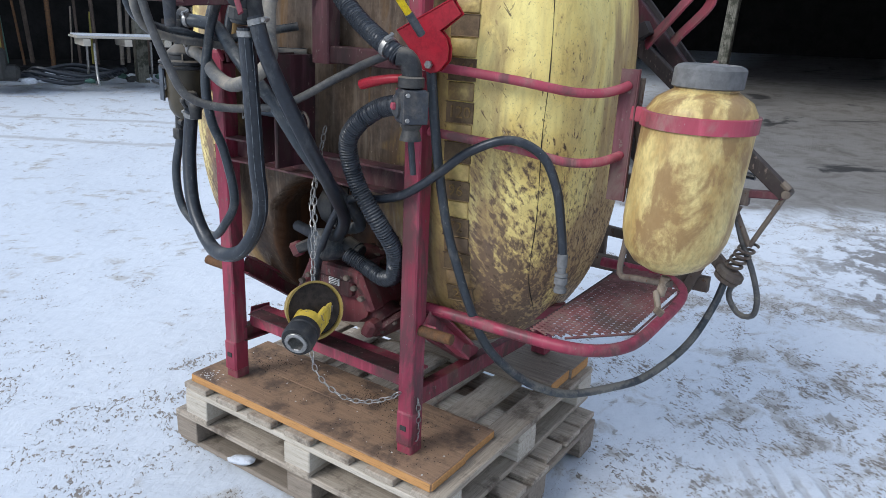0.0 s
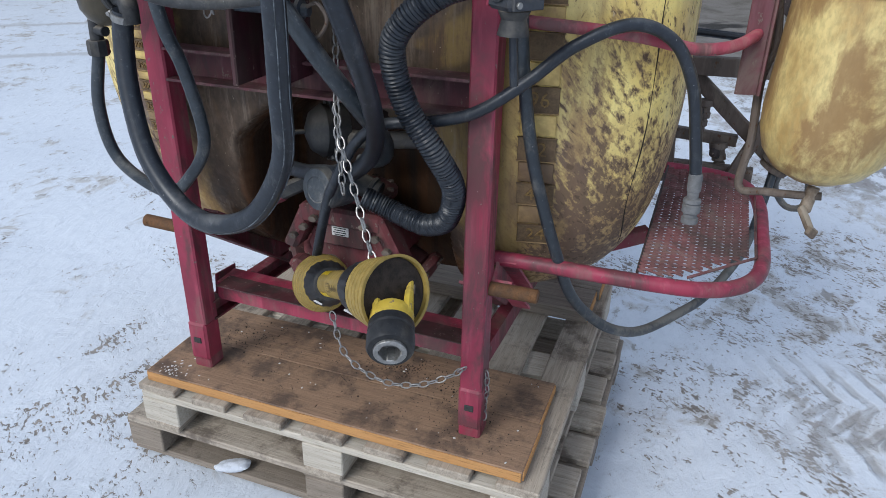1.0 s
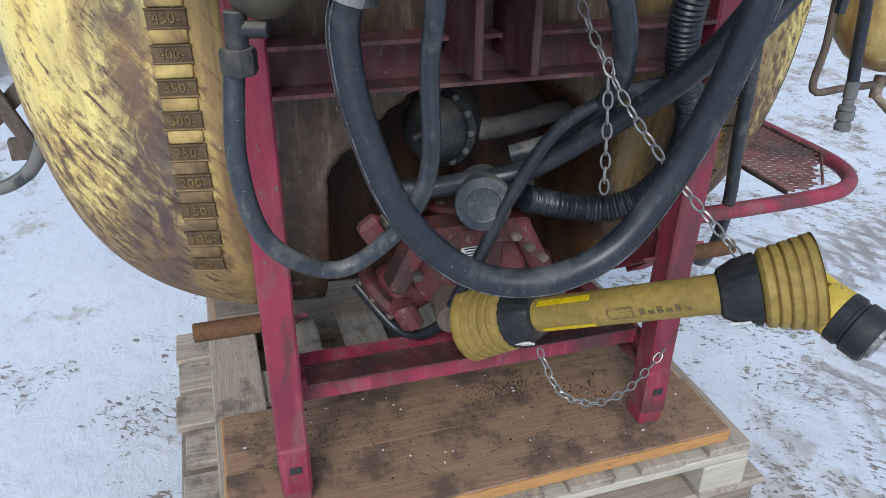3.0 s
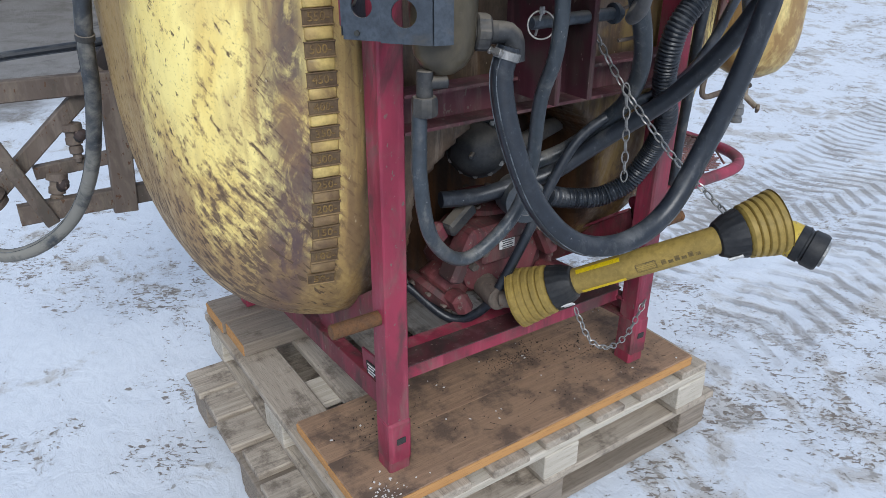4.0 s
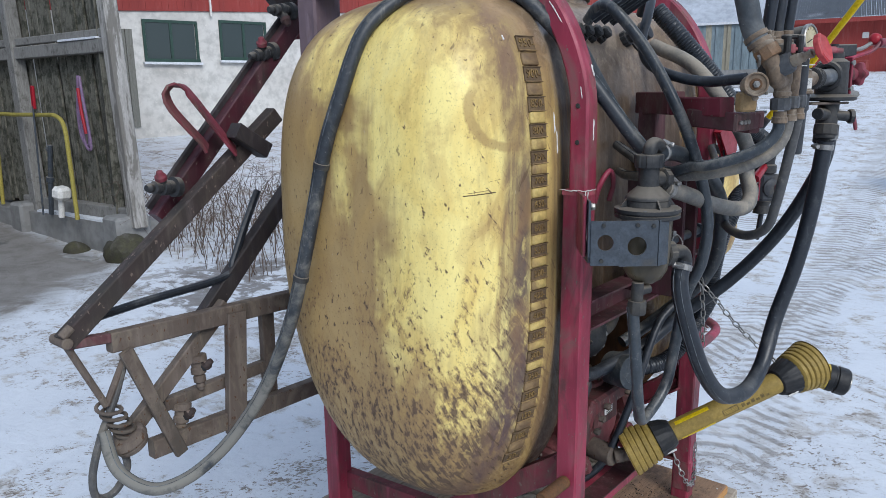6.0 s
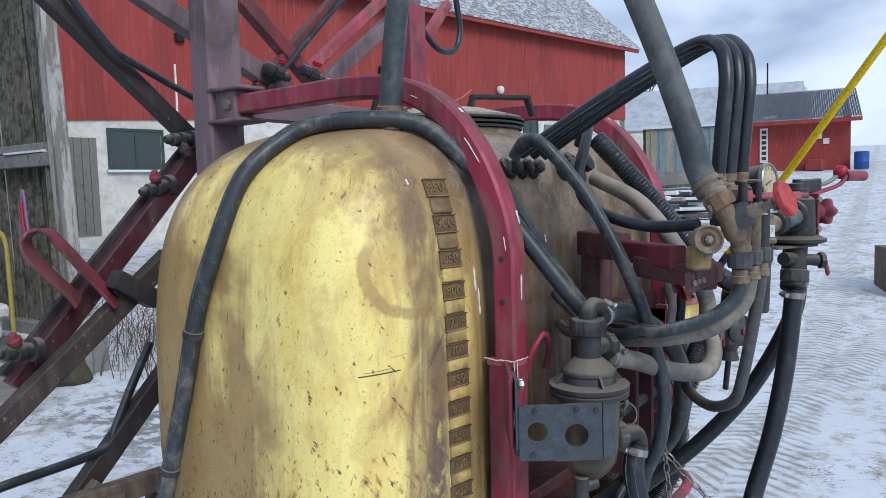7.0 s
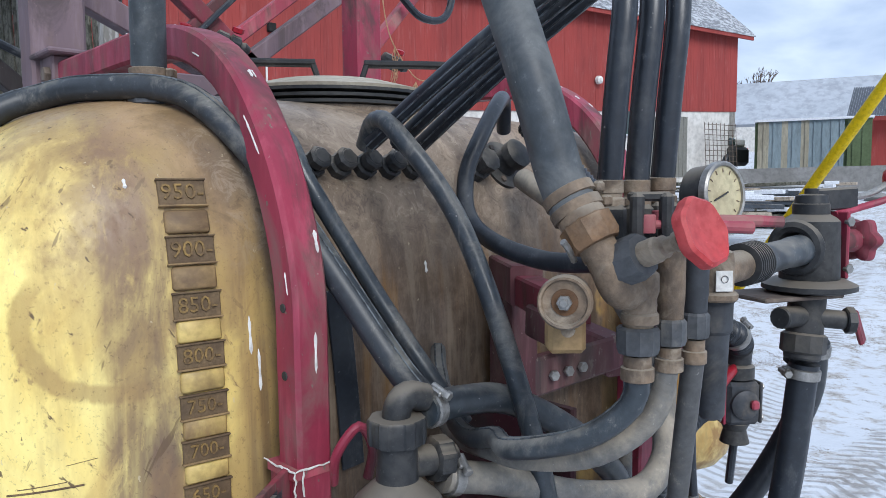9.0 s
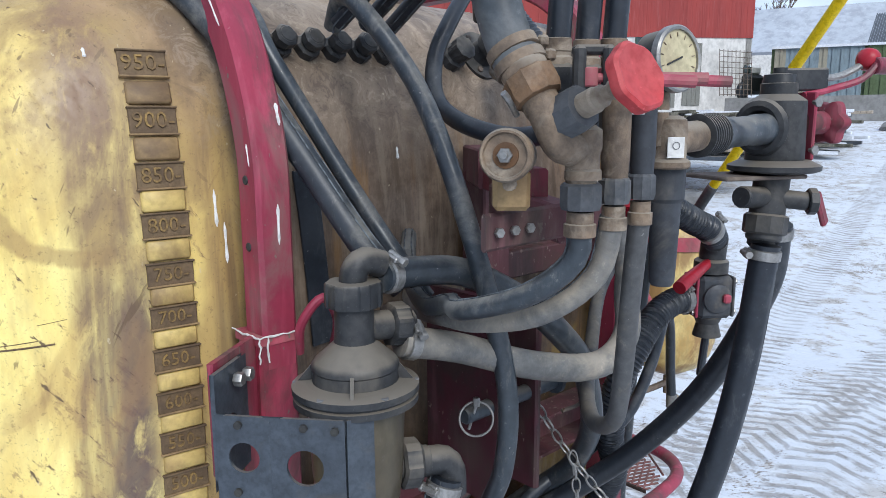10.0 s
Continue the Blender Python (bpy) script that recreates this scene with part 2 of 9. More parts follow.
    c = n.mix(n.math("MULTIPLY", oily_shade, 0.9), c, n.mix(n.step(drip, 0.4, 0.65), (0.030, 0.016, 0.010), (0.085, 0.036, 0.014)))
    # speckle of fine dirt
    speck = n.noise(210, 3, 0.7)
    c = n.mix(n.step(speck, 0.58, 0.68, 0, 0.35), c, (0.10, 0.065, 0.04))
    h = n.math("ADD", n.math("MULTIPLY", slash, 0.7), fine)
    return n.done(c, n.step(s, 0.42, 0.66, 0.34, 0.72), 0.0, h, 0.2, 0.002)


def mat_plain(name, a, b, scale=12, rough=0.6, metal=0.0, bump=0.2, dist=0.002, stretch=(1, 1, 1), dirt=None, dirt_lo=0.55, dirt_hi=0.75, settled=None):
    n = Nodes(name)
    f = n.noise(scale, 6, 0.6, stretch)
    g = n.noise(scale * 6, 4, 0.6, stretch)
    c = n.mix(n.step(f, 0.3, 0.72), a, b)
    c = n.mix(n.step(g, 0.38, 0.70, 0, 0.5), c, [v * 0.45 for v in a])
    c = n.mix(n.step(n.noise(scale * 15, 3, 0.6, stretch), 0.62, 0.72, 0, 0.35), c, [min(1.0, v * 1.5 + 0.02) for v in b])
    if dirt:
        e = n.noise(scale * 0.45, 6, 0.68, stretch, distort=0.5)
        c = n.mix(n.step(e, dirt_lo, dirt_hi, 0, 0.85), c, dirt)
    if settled:
        geo = n.t.nodes.new("ShaderNodeNewGeometry")
        up = n.math("ADD", n.axis(2, geo.outputs["Normal"]), n.math("MULTIPLY", n.math("SUBTRACT", f, 0.5), 0.9))
        c = n.mix(n.step(up, 0.25, 0.85, 0, 0.85), c, settled)
    return n.done(c, n.step(f, 0.3, 0.8, rough - 0.08, rough + 0.12), metal, g, bump, dist)


def mat_wood(name, light, dark, grain_axis=0, dirt=(0.1, 0.08, 0.06), dirt_lo=0.55, dirt_hi=0.72, rough=0.8):
    n = Nodes(name)
    st = [14.0, 14.0, 14.0]
    st[grain_axis] = 0.7
    g = n.noise(7, 7, 0.62, tuple(st), distort=0.7)
    fine = n.noise(30, 4, 0.7, tuple(st))
    tone = n.step(n.random, 0, 1, 0.0, 0.55)
    c = n.mix(n.step(g, 0.3, 0.72), light, dark)
    c = n.mix(tone, c, n.mix(0.5, light, dark))
    c = n.mix(n.step(fine, 0.52, 0.75, 0, 0.7), c, [v * 0.35 for v in dark])
    d = n.noise(9, 6, 0.7)
    c = n.mix(n.step(d, dirt_lo, dirt_hi, 0, 0.85), c, dirt)
    return n.done(c, rough, 0.0, n.math("ADD", g, fine), 0.5, 0.003)


def mat_hose(name, base, dusty, lo=0.45, hi=0.75, rough=0.36, splash=0.0, reach=(0.75, 1.5)):
    """Rubber with settled dust, scuffs and pale specks."""
    n = Nodes(name)
    f = n.noise(11, 8, 0.7, distort=0.4)
    g = n.noise(70, 5, 0.7)
    k = n.noise(160, 2, 0.5)
    scuff = n.noise(34, 6, 0.75, (1, 1, 0.35), distort=0.3)
    geo = n.t.nodes.new("ShaderNodeNewGeometry")
    up = n.axis(2, geo.outputs["Normal"])
    settle = n.math("ADD", f, n.step(up, -0.1, 1.0, -0.03, 0.10))
    if splash:
        settle = n.math("ADD", settle, n.step(n.axis(2), reach[0], reach[1], splash, 0.0))
    c = n.mix(n.step(g, 0.3, 0.7), base, [v * 1.6 for v in base])
    c = n.mix(n.step(settle, lo, hi + 0.06, 0, 0.72), c, dusty)
    c = n.mix(n.step(scuff, 0.54, 0.70, 0, 0.42), c, [v * 0.8 + 0.008 for v in dusty])
    c = n.mix(n.step(g, 0.60, 0.74, 0, 0.35), c, [v * 1.4 + 0.01 for v in dusty])
    c = n.mix(n.step(k, 0.74, 0.77, 0, 0.45), c, (0.36, 0.35, 0.33))
    return n.done(c, n.step(settle, lo, hi, rough, rough + 0.3), 0.0, g, 0.12, 0.001, **{"Specular IOR Level": 0.5})


def mat_barn(name, base, dark):
    n = Nodes(name)
    f = n.noise(1.2, 6, 0.6, (1, 1, 0.25))
    g = n.noise(9, 5, 0.6, (2, 2, 0.12))
    c = n.mix(n.step(f, 0.3, 0.75), base, dark)
    c = n.mix(n.step(g, 0.5, 0.75, 0, 0.35), c, [v * 0.6 for v in dark])
    c = n.mix(n.step(n.noise(3.5, 6, 0.7, (2.2, 2.2, 0.3), distort=0.4), 0.52, 0.68, 0, 0.5), c, [v * 0.9 + 0.05 for v in base])
    c = n.mix(n.step(n.noise(6, 6, 0.7, (3, 3, 0.10), distort=0.3), 0.60, 0.72, 0, 0.45), c, [v * 0.75 + 0.09 for v in base])
    return n.done(c, 0.85, 0.0, g, 0.4, 0.01)


M = {}
M["red"] = mat_painted("red_paint", (0.285, 0.032, 0.062), (0.180, 0.024, 0.044), (0.19, 0.10, 0.092), 0.655)
M["red_dirty"] = mat_painted("red_paint_soiled", (0.20, 0.028, 0.046), (0.105, 0.026, 0.032), (0.13, 0.08, 0.064), 0.64, 0.6)
M["red_faded"] = mat_painted("red_paint_faded", (0.36, 0.055, 0.085), (0.26, 0.045, 0.065), (0.28, 0.16, 0.14), 0.66, 0.55)
M["purple"] = mat_painted("faded_purple_paint", (0.165, 0.115, 0.130), (0.120, 0.085, 0.100), (0.17, 0.12, 0.115), 0.68, 0.6)
M["rust_grey"] = mat_painted("dirty_steel", (0.125, 0.098, 0.08), (0.08, 0.06, 0.05), (0.19, 0.155, 0.12), 0.62, 0.75, (0.09, 0.045, 0.025))
M["oily_red"] = mat_painted("oily_red_paint", (0.075, 0.022, 0.026), (0.035, 0.019, 0.018), (0.060, 0.043, 0.034), 0.64, 0.5)
M["soiled_maroon"] = mat_painted("soiled_maroon_paint", (0.046, 0.032, 0.030), (0.032, 0.025, 0.022), (0.082, 0.066, 0.053), 0.62, 0.75)
M["dusty_red"] = mat_painted("dusty_maroon_paint", (0.125, 0.040, 0.048), (0.070, 0.032, 0.034), (0.15, 0.105, 0.088), 0.63, 0.7)
M["tread"] = mat_painted("worn_tread_paint", (0.170, 0.066, 0.064), (0.115, 0.052, 0.048), (0.16, 0.115, 0.095), 0.66, 0.8)
M["soil"] = mat_plain("oily_soil", (0.036, 0.025, 0.018), (0.014, 0.011, 0.009), 60, 0.75, 0.0, 0.4, 0.002)
M["yoke"] = mat_painted("greasy_yellow_paint", (0.52, 0.37, 0.05), (0.38, 0.26, 0.045), (0.17, 0.12, 0.05), 0.62, 0.45)
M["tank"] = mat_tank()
M["tank_jar"] = mat_plain("jar_plastic", (0.66, 0.525, 0.225), (0.39, 0.245, 0.085), 20, 0.4, 0, 0.15, 0.002, (1, 1, 0.5), (0.235, 0.135, 0.058), 0.43, 0.58)
M["plate_dark"] = mat_plain("grimy_plastic", (0.165, 0.110, 0.058), (0.090, 0.060, 0.038), 40, 0.75)
M["numeral"] = mat_plain("grimy_raised_figures", (0.12, 0.075, 0.038), (0.30, 0.19, 0.065), 60, 0.7)
M["plate_light"] = mat_plain("worn_yellow_plastic", (0.62, 0.46, 0.16), (0.36, 0.24, 0.095), 14, 0.5, 0, 0.2, 0.002, (1, 1, 1), (0.17, 0.105, 0.055), 0.46, 0.66)
M["plate_worn"] = mat_plain("soiled_scale_plastic", (0.33, 0.22, 0.10), (0.17, 0.11, 0.06), 20, 0.6, 0, 0.2, 0.002, (1, 1, 1), (0.11, 0.07, 0.045), 0.46, 0.66)
M["hose"] = mat_hose("black_rubber", (0.010, 0.013, 0.018), (0.105, 0.108, 0.108), 0.52, 0.74, 0.36)
M["cap_grey"] = mat_plain("dusty_grey_plastic", (0.17, 0.17, 0.17), (0.10, 0.10, 0.10), 12, 0.7, 0, 0.2, 0.001)
M["hose_grey"] = mat_hose("dusty_rubber", (0.050, 0.050, 0.050), (0.23, 0.20, 0.155), 0.42, 0.70, 0.5)
M["hose_blue"] = mat_hose("weathered_rubber", (0.022, 0.028, 0.034), (0.235, 0.222, 0.195), 0.48, 0.68, 0.34)
M["hose_drape"] = mat_hose("splashed_rubber", (0.018, 0.022, 0.027), (0.23, 0.22, 0.19), 0.50, 0.68, 0.45, 0.20)
M["hose_sag"] = mat_hose("sagging_rubber", (0.015, 0.020, 0.025), (0.21, 0.195, 0.165), 0.53, 0.70, 0.42, 0.17, (0.42, 0.72))
M["hose_fill"] = mat_hose("sun_greyed_rubber", (0.032, 0.038, 0.043), (0.17, 0.175, 0.172), 0.42, 0.66, 0.45)
M["lid_dust"] = mat_plain("dusty_lid_plastic", (0.46, 0.42, 0.345), (0.33, 0.29, 0.225), 11, 0.75, 0, 0.2, 0.002, (1, 1, 1), (0.50, 0.38, 0.12), 0.60, 0.68)
M["hose_pale"] = mat_hose("dust_caked_rubber", (0.085, 0.084, 0.080), (0.37, 0.32, 0.25), 0.38, 0.62, 0.5)
M["stripe"] = mat_plain("hose_stripe", (0.15, 0.17, 0.185), (0.07, 0.08, 0.09), 60, 0.6, 0, 0.2, 0.001, (1, 1, 1), (0.03, 0.033, 0.036), 0.45, 0.55)
M["black_plastic"] = mat_plain("black_plastic", (0.022, 0.024, 0.027), (0.048, 0.048, 0.048), 18, 0.5, 0, 0.15, 0.001, (1, 1, 1), (0.10, 0.090, 0.075), 0.50, 0.76, (0.165, 0.145, 0.118))
M["brass_dirty"] = mat_plain("soiled_casting", (0.215, 0.155, 0.105), (0.075, 0.058, 0.046), 34, 0.6, 0.0, 0.5, 0.002, (1, 1, 1), (0.30, 0.25, 0.19), 0.47, 0.68, (0.25, 0.215, 0.17))
M["rust_brown"] = mat_plain("rust_stained_plastic", (0.20, 0.115, 0.06), (0.10, 0.065, 0.042), 34, 0.6, 0.0, 0.3, 0.002, (1, 1, 1), (0.27, 0.20, 0.14), 0.46, 0.7)
M["nut_grey"] = mat_plain("scuffed_grey_plastic", (0.085, 0.09, 0.097), (0.045, 0.048, 0.052), 26, 0.55, 0.0, 0.2, 0.001, (1, 1, 1), (0.19, 0.175, 0.15), 0.5, 0.75)
M["dusty_plastic"] = mat_plain("dusty_blue_grey_plastic", (0.05, 0.055, 0.064), (0.032, 0.035, 0.040), 18, 0.55, 0.0, 0.15, 0.001, (1, 1, 1), (0.15, 0.13, 0.105), 0.48, 0.72)
M["rust"] = mat_plain("rusty_iron", (0.16, 0.075, 0.03), (0.09, 0.055, 0.035), 40, 0.8, 0.1, 0.4, 0.002)
M["rubber"] = mat_plain("black_rubber_moulding", (0.014, 0.015, 0.017), (0.028, 0.028, 0.029), 18, 0.5, 0, 0.15, 0.001, (1, 1, 1), (0.075, 0.066, 0.055), 0.52, 0.78)
M["faint_print"] = mat_plain("worn_print", (0.10, 0.072, 0.030), (0.24, 0.165, 0.05), 90, 0.6)
M["steel"] = mat_plain("zinc_steel", (0.38, 0.37, 0.35), (0.24, 0.235, 0.225), 40, 0.42, 0.75)
M["steel_dull"] = mat_plain("blued_sheet_steel", (0.075, 0.09, 0.108), (0.045, 0.053, 0.064), 26, 0.45, 0.25, 0.2, 0.002, (1, 1, 1), (0.095, 0.085, 0.07), 0.52, 0.75, (0.16, 0.15, 0.135))
M["glass_bowl"] = mat_plain("smoky_plastic_bowl", (0.115, 0.095, 0.06), (0.06, 0.05, 0.036), 14, 0.32, 0, 0.1, 0.001, (1, 1, 0.5), (0.04, 0.036, 0.03), 0.5, 0.75)
M["signal_red"] = mat_plain("sun_bleached_red_plastic", (0.46, 0.035, 0.040), (0.40, 0.07, 0.07), 14, 0.5, 0, 0.1, 0.001, (1, 1, 1), (0.42, 0.12, 0.11), 0.6, 0.8)
M["bright_red"] = mat_plain("bright_red_paint", (0.36, 0.015, 0.028), (0.28, 0.014, 0.025), 16, 0.38)
M["guard"] = mat_plain("guard_plastic", (0.34, 0.235, 0.06), (0.26, 0.18, 0.05), 12, 0.55, 0, 0.1, 0.001, (1, 1, 1), (0.16, 0.12, 0.05), 0.58, 0.8)
M["label_yellow"] = mat_plain("yellow_label", (0.75, 0.53, 0.01), (0.68, 0.47, 0.01), 30, 0.4)
M["white"] = mat_plain("white_plastic", (0.72, 0.71, 0.68), (0.6, 0.59, 0.56), 20, 0.5)
M["ink"] = mat_plain("dark_ink", (0.03, 0.03, 0.03), (0.05, 0.05, 0.045), 40, 0.7)
M["dial"] = mat_plain("aged_dial", (0.50, 0.44, 0.27), (0.38, 0.32, 0.20), 20, 0.4)
M["pallet"] = mat_wood("weathered_pallet_wood", (0.47, 0.405, 0.325), (0.27, 0.225, 0.18), 0, (0.105, 0.082, 0.064), 0.49, 0.68)
M["pallet_y"] = mat_wood("weathered_pallet_board", (0.46, 0.395, 0.315), (0.25, 0.21, 0.165), 1, (0.105, 0.082, 0.064), 0.49, 0.68)
M["pallet_pale"] = mat_wood("pale_pallet_wood", (0.55, 0.50, 0.42), (0.37, 0.325, 0.26), 0, (0.2, 0.17, 0.14), 0.6, 0.8)
M["pallet_dark"] = mat_wood("damp_pallet_wood", (0.30, 0.25, 0.20), (0.165, 0.135, 0.105), 0)
M["ply"] = mat_wood("stained_board", (0.345, 0.220, 0.138), (0.205, 0.128, 0.082), 0, (0.095, 0.066, 0.050), 0.45, 0.64, 0.75)
M["ply_edge"] = mat_wood("cut_board_edge", (0.52, 0.275, 0.105), (0.40, 0.20, 0.075), 0, (0.25, 0.13, 0.06), 0.6, 0.8)
M["pump"] = mat_painted("pump_paint", (0.18, 0.042, 0.046), (0.085, 0.030, 0.031), (0.125, 0.085, 0.072), 0.62, 0.65)
M["barn"] = mat_barn("barn_red", (0.285, 0.048, 0.042), (0.205, 0.038, 0.035))
M["plaster"] = mat_plain("limewash_plaster", (0.62, 0.61, 0.58), (0.52, 0.50, 0.47), 0.9, 0.9, 0, 0.4, 0.02, (1, 1, 1), (0.34, 0.31, 0.27), 0.58, 0.78)
M["slate"] = mat_plain("frosted_slate", (0.24, 0.25, 0.27), (0.12, 0.13, 0.145), 15, 0.7, 0, 0.5, 0.03, (0.8, 0.8, 1.6), (0.50, 0.52, 0.55), 0.47, 0.56)
M["roof_dark"] = mat_plain("dark_tin_roof", (0.075, 0.085, 0.10), (0.10, 0.11, 0.125), 1.0, 0.5, 0.2, 0.2, 0.01, (1, 1, 1), (0.5, 0.52, 0.55), 0.6, 0.75)
M["roof_pale"] = mat_plain("powdered_tin_roof", (0.40, 0.43, 0.475), (0.34, 0.37, 0.41), 0.25, 0.8, 0, 0.1, 0.01)
M["old_wood"] = mat_wood("silvered_boards", (0.21, 0.20, 0.165), (0.055, 0.052, 0.040), 2, (0.028, 0.030, 0.020), 0.44, 0.62, 0.9)
M["peeling"] = mat_plain("peeling_pale_paint", (0.40, 0.385, 0.36), (0.30, 0.285, 0.265), 9, 0.85, 0.0, 0.6, 0.006, (2, 2, 0.35), (0.13, 0.12, 0.105), 0.47, 0.55)
M["plum"] = mat_painted("dark_plum_paint", (0.030, 0.024, 0.026), (0.024, 0.019, 0.020), (0.060, 0.048, 0.042), 0.68, 0.62)
M["deep_maroon"] = mat_painted("deep_maroon_paint", (0.062, 0.012, 0.020), (0.036, 0.012, 0.016), (0.060, 0.040, 0.034), 0.66, 0.5)
M["old_beam"] = mat_wood("silvered_beam", (0.27, 0.265, 0.25), (0.13, 0.125, 0.115), 2, (0.075, 0.07, 0.062), 0.5, 0.72, 0.9)
M["concrete"] = mat_plain("concrete", (0.25, 0.25, 0.245), (0.17, 0.168, 0.16), 1.4, 0.85, 0, 0.4, 0.006, (1, 1, 1), (0.08, 0.078, 0.075), 0.6, 0.78)
# near black: shade inside the sheds put into the colour; also real black fittings
M["black_gap"] = mat_plain("black_and_shade", (0.022, 0.021, 0.02), (0.012, 0.012, 0.012), 3, 0.9)
M["glass"] = Nodes("window_glass").done((0.03, 0.045, 0.045), 0.08, **{"Specular IOR Level": 0.5})
M["green_trim"] = mat_plain("green_painted_wood", (0.035, 0.075, 0.06), (0.025, 0.055, 0.045), 10, 0.6)
M["door_wood"] = mat_wood("grey_door_boards", (0.20, 0.20, 0.18), (0.13, 0.13, 0.115), 2)
M["blue_drum"] = mat_plain("blue_plastic", (0.02, 0.09, 0.32), (0.02, 0.07, 0.25), 6, 0.45)
M["container_blue"] = mat_plain("faded_blue_sheet", (0.215, 0.275, 0.305), (0.16, 0.21, 0.235), 2, 0.6, 0, 0.2, 0.01, (1, 1, 0.3), (0.22, 0.17, 0.12), 0.6, 0.8)
M["container_tan"] = mat_plain("faded_tan_sheet", (0.34, 0.32, 0.25), (0.26, 0.24, 0.185), 2, 0.6, 0, 0.2, 0.01, (1, 1, 0.3), (0.2, 0.15, 0.1), 0.6, 0.8)
M["container_green"] = mat_plain("faded_green_sheet", (0.095, 0.135, 0.065), (0.075, 0.105, 0.05), 2, 0.6)
M["twig"] = mat_plain("bare_twigs", (0.13, 0.095, 0.075), (0.085, 0.062, 0.05), 8, 0.9)
M["moss"] = mat_plain("mossy_stone", (0.065, 0.062, 0.035), (0.05, 0.046, 0.038), 14, 0.95, 0, 0.6, 0.01, (1, 1, 1), (0.10, 0.095, 0.085), 0.5, 0.7)
M["straw"] = mat_plain("baler_twine", (0.42, 0.25, 0.15), (0.34, 0.2, 0.12), 40, 0.9)
M["snow_cap"] = mat_plain("fresh_snow", (0.68, 0.71, 0.75), (0.60, 0.63, 0.68), 9, 0.7, 0, 0.3, 0.006)
M["mauve"] = mat_plain("mauve_hose", (0.20, 0.13, 0.22), (0.14, 0.09, 0.16), 8, 0.6)
M["pipe_yellow"] = mat_plain("chipped_yellow_tube", (0.36, 0.30, 0.07), (0.28, 0.24, 0.06), 10, 0.6)
M["green_iron"] = mat_plain("faded_green_iron", (0.10, 0.20, 0.16), (0.07, 0.15, 0.12), 10, 0.7)


def mat_ground():
    n = Nodes("snowy_yard")
    x, y = n.axis(0), n.axis(1)
    big = n.noise(0.5, 6, 0.6)
    mid = n.noise(2.6, 7, 0.66, distort=0.6)
    clod = n.noise(9, 5, 0.62, (1, 0.7, 1), distort=0.7)
    fine = n.noise(24, 5, 0.65, (1, 0.6, 1), distort=0.5)
    fleck = n.noise(58, 4, 0.62, (0.7, 1.25, 1), (0, 0, 0), 0.6, n.mapped((1, 1, 1), (0, 0, 35)))
    grit = n.noise(110, 4, 0.7)
    # driven over: to the machine's right and behind it; smooth drift to its left front
    drive = n.step(n.math("ADD", x, n.math("MULTIPLY", big, 1.6)), -0.3, 1.9, 0, 1)
    drive = n.math("MAXIMUM", drive, n.step(n.math("ADD", y, n.math("MULTIPLY", big, 1.2)), 0.9, 2.8, 0, 0.55))
    drift = n.step(n.math("ADD", x, n.math("MULTIPLY", big, 2.4)), -2.2, 0.2, 0.30, 1.0)
    patch = n.noise(1.3, 5, 0.6, distort=0.8)
    walked = n.math("MULTIPLY", drift, n.step(patch, 0.42, 0.60, 0.0, 1.0))
    snow = n.mix(n.step(big, 0.3, 0.7), (0.60, 0.632, 0.672), (0.545, 0.58, 0.628))
    snow = n.mix(n.step(fine, 0.42, 0.66, 0, 0.35), snow, (0.48, 0.515, 0.565))
    snow = n.mix(n.step(grit, 0.52, 0.68, 0, 0.3), snow, (0.44, 0.465, 0.505))
    snow = n.mix(n.step(clod, 0.5, 0.75, 0, 0.35), snow, (0.50, 0.535, 0.585))
    # ice pressed thin over gravel
    worn = n.math("ADD", n.math("MULTIPLY", mid, 0.62), n.math("MULTIPLY", clod, 0.42))
    worn = n.math("ADD", worn, n.math("MULTIPLY", drive, 0.075))
    thin = n.mix(grit, (0.34, 0.318, 0.29), (0.50, 0.49, 0.48))
    c = n.mix(n.step(worn, 0.585, 0.675, 0, 0.85), snow, thin)
    # gravel showing through in flecks
    dirt = n.mix(n.step(fine, 0.35, 0.7), (0.14, 0.115, 0.092), (0.30, 0.255, 0.21))
    fk = n.math("ADD", n.math("MULTIPLY", fleck, 0.66), n.math("MULTIPLY", clod, 0.38))
    fk = n.math("ADD", fk, n.math("MULTIPLY", n.math("SUBTRACT", walked, 0.70), 0.105))
    fk = n.math("ADD", fk, n.math("MULTIPLY", drive, 0.004))
    c = n.mix(n.step(fk, 0.600, 0.611, 0, 0.9), c, dirt)
    pit = n.noise(150, 5, 0.72, distort=0.4)
    c = n.mix(n.math("MULTIPLY", n.step(pit, 0.60, 0.65, 0, 0.7), n.step(n.math("ADD", worn, n.math("MULTIPLY", walked, 0.05)), 0.52, 0.66)), c, (0.16, 0.14, 0.12))
    c = n.mix(n.step(n.math("ADD", n.math("MULTIPLY", fine, 0.6), n.math("MULTIPLY", worn, 0.5)), 0.655, 0.70, 0, 0.75), c, (0.27, 0.255, 0.235))
    # swept concrete towards the dark shed
    edge = n.math("ADD", y, n.math("MULTIPLY", n.math("SUBTRACT", mid, 0.5), 1.5))
    edge = n.math("ADD", edge, n.math("MULTIPLY", x, -0.5))
    wx = n.math("MULTIPLY", n.step(x, -3.6, -2.2, 0, 1), n.step(x, 1.3, 1.7, 1, 0))
    slab = n.math("MULTIPLY", n.step(edge, 4.7, 5.5), wx)
    con = n.mix(n.step(mid, 0.35, 0.7), (0.225, 0.215, 0.205), (0.155, 0.143, 0.132))
